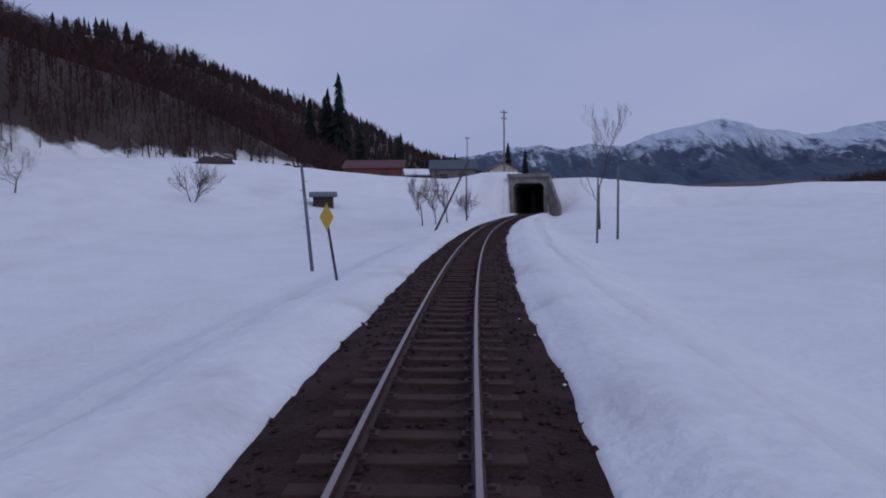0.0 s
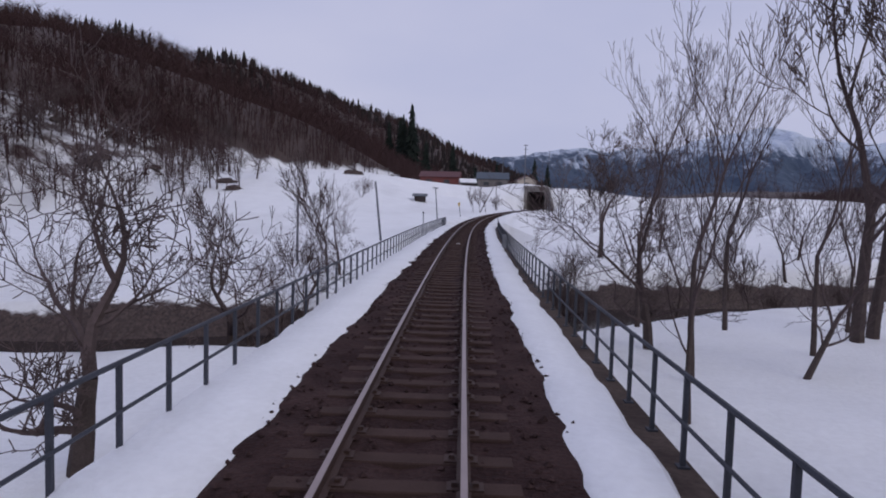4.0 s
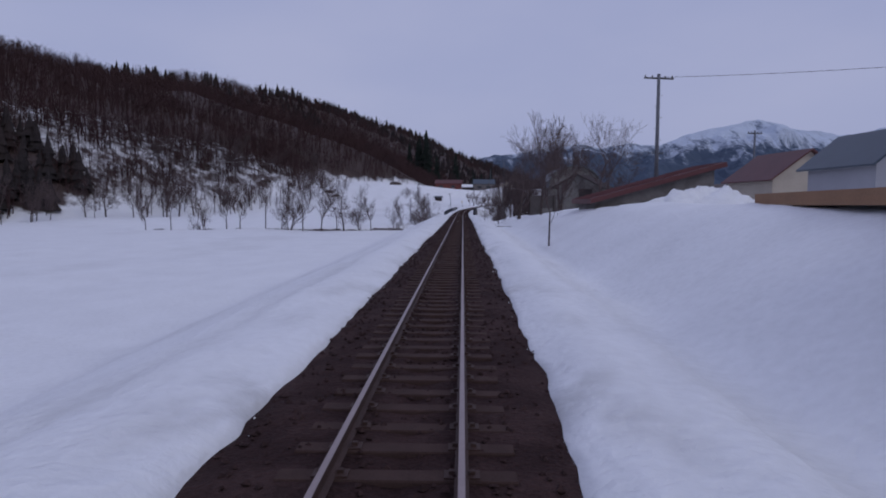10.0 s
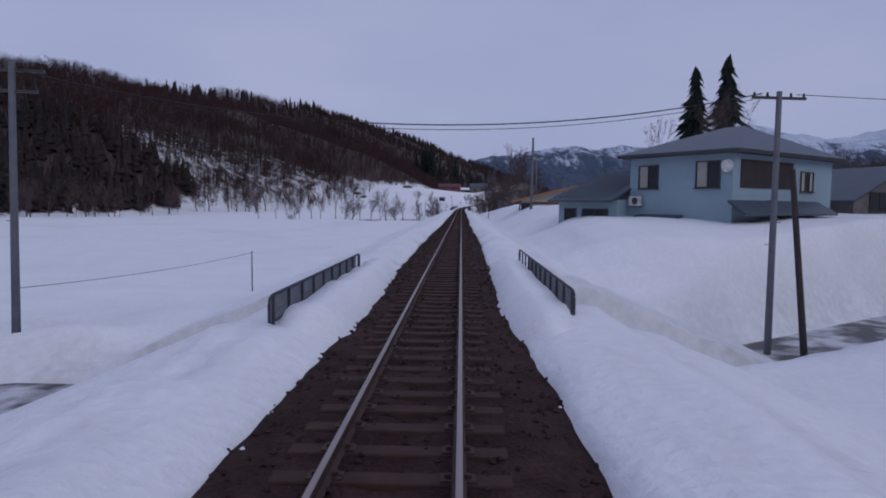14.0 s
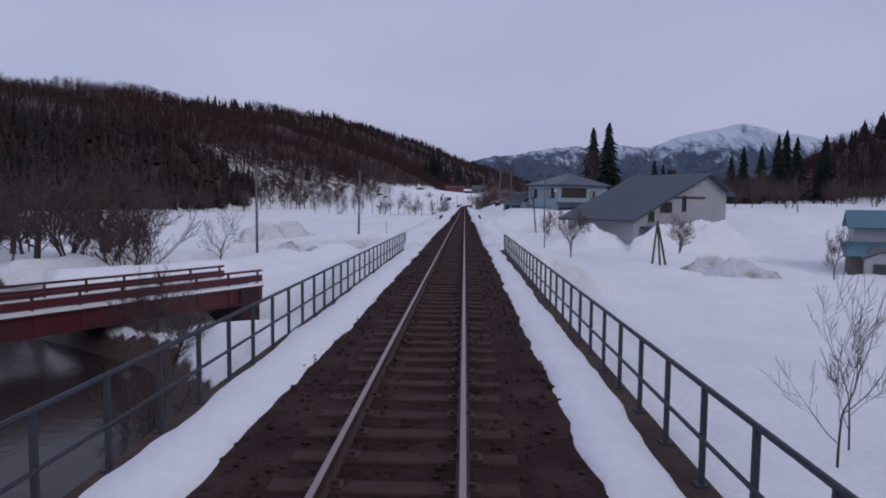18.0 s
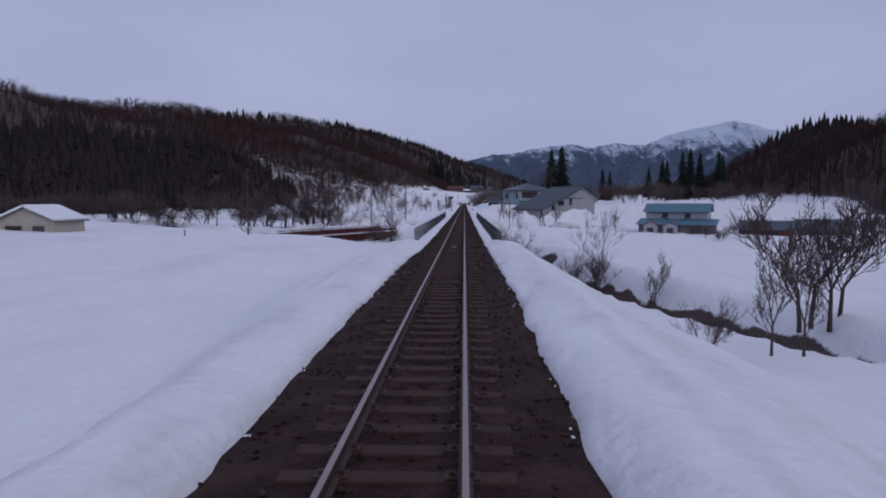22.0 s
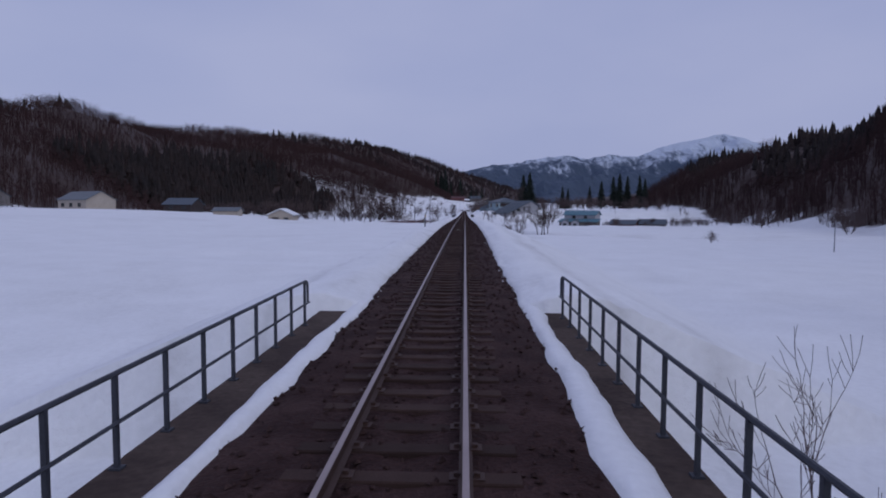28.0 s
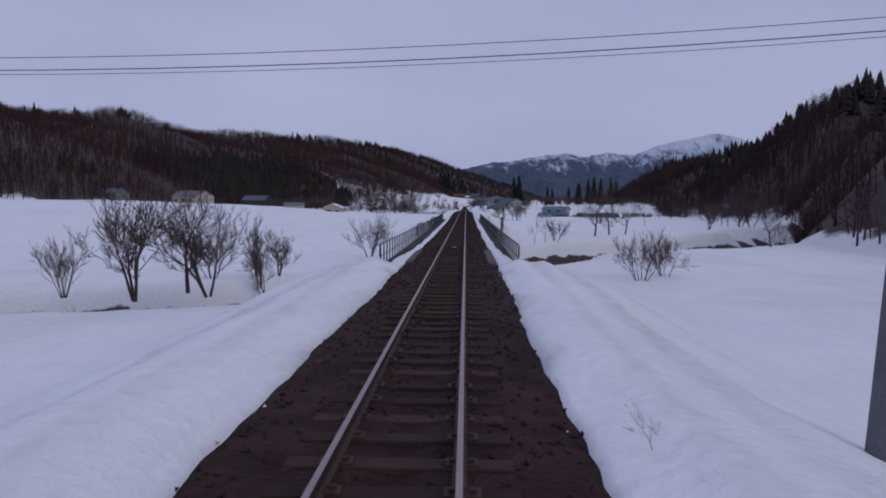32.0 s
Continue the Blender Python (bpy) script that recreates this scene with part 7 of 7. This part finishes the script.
on_railing(1, 33.6, 0.75, (0.16, 0.06, 0.7), "marker_board", "narrow grey marker board on the bridge railing", "marker board", WALL_GREY)
on_railing(1, 549.7, -0.3, (0.22, 0.16, 0.75), "cable_box", "grey cable box on the bridge railing", "cable box", PANEL)
on_railing(1, 518.4, -0.25, (0.2, 0.18, 0.8), "cable_box", "dark cable box at the end of the bridge railing", "cable box", STEEL_DARK)
def ladder(y):
    hoop = base("ladder_hoop", along(-RAIL_U, y, -0.3), "dark steel ladder hoop over the bridge railing", "ladder hoop", "ladder hoops")
    for dy in (-0.35, 0.35):
        arc = [(-0.24 + 0.24 * math.cos(k), dy, 0.68 + 0.2 * math.sin(k)) for k in np.linspace(0, math.pi, 9)]
        part("hoop", Shape().line([(0.0, dy, 0.0)] + arc + [(-0.48, dy, 0.1)], 0.032, 7), STEEL_DARK, hoop)
    cage = base("wire_cage", along(-RAIL_U - 0.1, y - 1.5, -0.4), "thin steel wire cage hung outside the bridge railing", "cage", "wire cages")
    for x in (-0.62, -0.31, 0.0):
        for dy in (-0.3, 0.3):
            part("rod", Shape().tube((x, dy, 0.0), (x, dy, 0.82), 0.011, 0.011, 5), STEEL_DARK, cage)
    for z in (0.2, 0.65):
        part("ring", Shape().line([(-0.62, -0.3, z), (0.0, -0.3, z), (0.0, 0.3, z), (-0.62, 0.3, z), (-0.62, -0.3, z)], 0.01, 4), STEEL_DARK, cage)


for y in (67.9, 48.5):
    ladder(y)

# kerb slabs at the near end of the first bridge
for u0, u1, a, b in ((1.5, 1.8, 24.4, 31.5), (-1.78, -1.5, 24.8, 31.5)):
    k = sweep([(u0, -0.5), (u0, -0.16), (u1, -0.12), (u1, -0.5)], np.arange(a, b, 1.0), "kerb_slab", KERB)
    tagged(k, "pale concrete kerb slab beside the ballast", "kerb", "", "structure")

# pale plates fixed between the rails, some with worn bars of paint
for y, n in ((131.0, 3), (400.8, 1), (486.7, 1), (225.5, 1), (550.0, 2), (33.0, 1)):
    root = base("track_plate", (float(centre_x(y)), y, float(rail_z(y)) - 0.17), "worn pale plate fixed to a sleeper between the rails", "track plate", "track plates")
    for i in range(n):
        w = 0.3 / n if n > 1 else 0.26
        part("plate", Shape().box(((i - (n - 1) / 2) * 0.13, -0.02, 0.02), (w * 0.85, 0.1, 0.02), 0, 0.01), WHITE_PAINT, root)
cross = base("crossing_blocks", (float(centre_x(514.5)), 514.5, float(rail_z(514.5)) - 0.19), "yellowed concrete blocks laid across the track", "crossing blocks")
for x, w in ((-1.15, 0.36), (-0.28, 0.16), (0.0, 0.14), (0.25, 0.16), (0.95, 0.34)):
    part("block", Shape().box((x, 0, 0.03), (w, 0.2, 0.07), 0, 0.02), CURTAIN, cross)


# ---- the red road bridge ----
def red_bridge():
    a, b = Vector((-12.0, 303.0, -2.45)), Vector((-25.0, 283.6, -2.6))
    d = (b - a).normalized()
    n = Vector((-d.y, d.x, 0)).normalized() * -1
    root = base("road_bridge", tuple(a), "dark red steel girder road bridge with snowy edges", "bridge")
    inv = Matrix.Translation(-a)

    def beam(off, z0, z1, w, name, mat, label=""):
        p, q = a + n * off, b + n * off
        ring = []
        for e in (p, q):
            for s, z in ((-w / 2, z0), (w / 2, z0), (w / 2, z1), (-w / 2, z1)):
                v = e + n * s + Vector((0, 0, z)) - a
                ring.append(tuple(v))
        return part(name, Shape().add(ring, [(3, 2, 1, 0), (4, 5, 6, 7), (0, 1, 5, 4), (1, 2, 6, 5), (2, 3, 7, 6), (3, 0, 4, 7)]), mat, root, label)
    for off in (0.0, 3.7):
        beam(off, -1.25, -0.35, 0.1, "girder", RED_PAINT)
        beam(off, -0.08, 0.3, 0.12, "parapet", RED_PAINT)
        beam(off, -0.4, -0.32, 0.4, "flange", RED_PAINT)
        beam(off, -1.31, -1.23, 0.4, "flange", RED_PAINT)
        beam(off, 0.5, 0.62, 0.12, "guard_rail", RED_PAINT)
        beam(off, -0.3, -0.16, 0.5, "snow_edge", SNOW, "snow lying along the girder")
        l = (b - a).length
        for k in np.arange(0.3, l, 2.0):
            p = d * k + n * off
            part("rail_post", Shape().box((p.x, p.y, p.z + 0.1), (0.1, 0.1, 0.85), math.atan2(d.y, d.x)), RED_PAINT, root)
            part("stiffener", Shape().box((p.x, p.y, p.z - 0.82), (0.08, 0.22, 0.8), math.atan2(d.y, d.x)), RED_PAINT, root)
    beam(1.85, -0.5, -0.3, 3.6, "deck", STEEL_DARK)
    p = d * 1.0 + n * 1.85
    # its material is darker than the girders' red to paint in the shadow
    part("end_block", Shape().box((p.x, p.y, p.z - 1.7), (1.3, 4.2, 2.7), math.atan2(d.y, d.x), 0.03), SHADED_STEEL, root, "deep dark red end of the bridge")
    for e, s in ((a, 1), (b, -1)):
        p = e - a + n * 1.85 + d * 1.0 * s
        part("abutment", Shape().box((p.x, p.y, p.z - 3.1), (0.9, 3.9, 4.2), math.atan2(d.y, d.x), 0.05), CONCRETE_DARK, root)


red_bridge()


# ---- snow heaps ----
def heap(x, y, size, turn, label, mat, seed):
    rnd = random.Random(seed)
    n, m = 26, 54
    verts = []
    z = gz(x, y) - 0.6
    for i in range(n):
        for j in range(m):
            r, a = i / (n - 1), 2 * math.pi * j / m
            at = Vector((math.cos(a) * r * 2.2 + seed, math.sin(a) * r * 2.2, seed * 0.7))
            lump = noise.noise(at) + 0.5 * noise.noise(at * 2.3) + 0.3 * noise.noise(at * 5.1)
            clod = noise.noise(at * 9.0) * 0.16 + noise.noise(at * 17.0) * 0.09
            px, py = math.cos(a) * r * size[0] / 2 * (1 + lump * 0.22), math.sin(a) * r * size[1] / 2 * (1 + lump * 0.22)
            ca, sa = math.cos(turn), math.sin(turn)
            verts.append((px * ca - py * sa, px * sa + py * ca, (size[2] + 0.6) * (1 - r * r) ** 1.3 * (1 + lump * 0.45) + clod * (1 - r)))
    faces = [(i * m + j, i * m + (j + 1) % m, (i + 1) * m + (j + 1) % m, (i + 1) * m + j)[::-1] for i in range(n - 1) for j in range(m)]
    ob = mesh_object("snow_mound", verts, faces, mat, None, True)
    ob.matrix_basis = pose(x, y, z)
    return tagged(ob, label, "snow heap", "ploughed snow heaps")


heap(-25.0, 352.5, (18, 7, 2.8), 0.9, "large dirty heap of ploughed snow by the road", DIRTY_SNOW, 3)
heap(-12.5, 343.0, (13, 4.5, 1.1), 1.3, "dirty heap of ploughed snow along the road", DIRTY_SNOW, 5)
heap(-16.5, 322.0, (15, 4.0, 0.8), 1.45, "dirty heap of ploughed snow along the road", DIRTY_SNOW, 6)
heap(18.6, 311.5, (10, 3.4, 1.0), -0.75, "dirty brown-streaked snow heap on the slope", DIRTY_SNOW, 7)
heap(24.0, 331.0, (20, 8, 2.4), 0.5, "clean snow drift before the hall front", SNOW, 8)
heap(13.2, 334.0, (13, 12, 1.9), 0.9, "clean snow drift against the hall roof", SNOW, 9)
heap(13.5, 445.0, (9, 5, 0.8), 0.2, "clean snow drift against the shed", SNOW, 13)

# a fallen bough on the snow
br = base("fallen_branch", (2.75, 469.9, gz(3.2, 469.9) + 0.04), "broken bare branch lying on the snow", "branch")
part("bough", Shape().line([(-0.5, 0.1, 0.06), (0.2, 0.0, 0.02), (1.0, 0.1, 0.06), (2.0, 0.1, 0.05)], 0.022, 5, 0.012), BARK, br)
part("twig", Shape().line([(0.9, 0.1, 0.05), (0.6, 0.3, 0.12), (0.45, 0.5, 0.2)], 0.014, 4, 0.008), BARK, br)
part("twig", Shape().line([(1.6, 0.1, 0.05), (1.75, -0.4, 0.03), (1.7, -0.8, 0.04)], 0.016, 4, 0.008), BARK, br)

# dark outcrops on the slope above the line
def outcrop(x, y, size, seed):
    rnd = random.Random(seed)
    s, n, m = Shape(), 5, 11
    pts = []
    for i in range(n):
        for j in range(m):
            th, ph = math.pi * 0.5 * i / (n - 1), 2 * math.pi * j / m
            q = rnd.uniform(0.75, 1.2)
            pts.append((size[0] * q * math.sin(th) * math.cos(ph), size[1] * q * math.sin(th) * math.sin(ph), size[2] * q * math.cos(th) - 0.25 * i / n))
    s.add(pts, [(i * m + j, (i + 1) * m + j, (i + 1) * m + (j + 1) % m, i * m + (j + 1) % m) for i in range(n - 1) for j in range(m)])
    ob = part("outcrop", s, BARK, None)
    ob.matrix_basis = pose(x, y, gz(x, y) - 0.1, 0, 0, rnd.uniform(0, 180))
    tagged(ob, "dark bare rock and scrub that breaks the snow", "outcrop", "dark outcrops")


for k, (x, y, a, b, c) in enumerate([(-52, 655, 2.6, 1.6, 1.0), (-48, 648, 2.4, 1.4, 0.9), (-30, 690, 3.4, 1.4, 1.1), (-20, 697, 3.0, 1.2, 1.0), (-60, 662, 2.2, 1.4, 1.0), (-72, 640, 2.4, 1.2, 1.0), (-90, 628, 2.6, 1.4, 1.0), (-84, 645, 2.0, 1.2, 0.9), (-105, 622, 2.4, 1.3, 1.0), (-98, 640, 2.8, 1.4, 1.1), (-112, 634, 2.2, 1.2, 1.0), (-77, 652, 2.0, 1.2, 0.8), (-66, 650, 2.2, 1.0, 0.8)]):
    outcrop(x, y, (a, b, c), 300 + k)
# a grey concrete box beside the shed
box = base("concrete_box", (9.2, 479.2, gz(9.2, 479.2) - 0.7), "grey concrete box beside the shed in the snow", "box")
part("body", Shape().box((0, 0, 0.6), (1.2, 0.9, 1.2), 0.1, 0.05), WALL_STONE, box)
part("lid", Shape().box((0, 0, 1.23), (1.3, 1.0, 0.08), 0.1, 0.05), WALL_STONE, box)


make_sleepers()
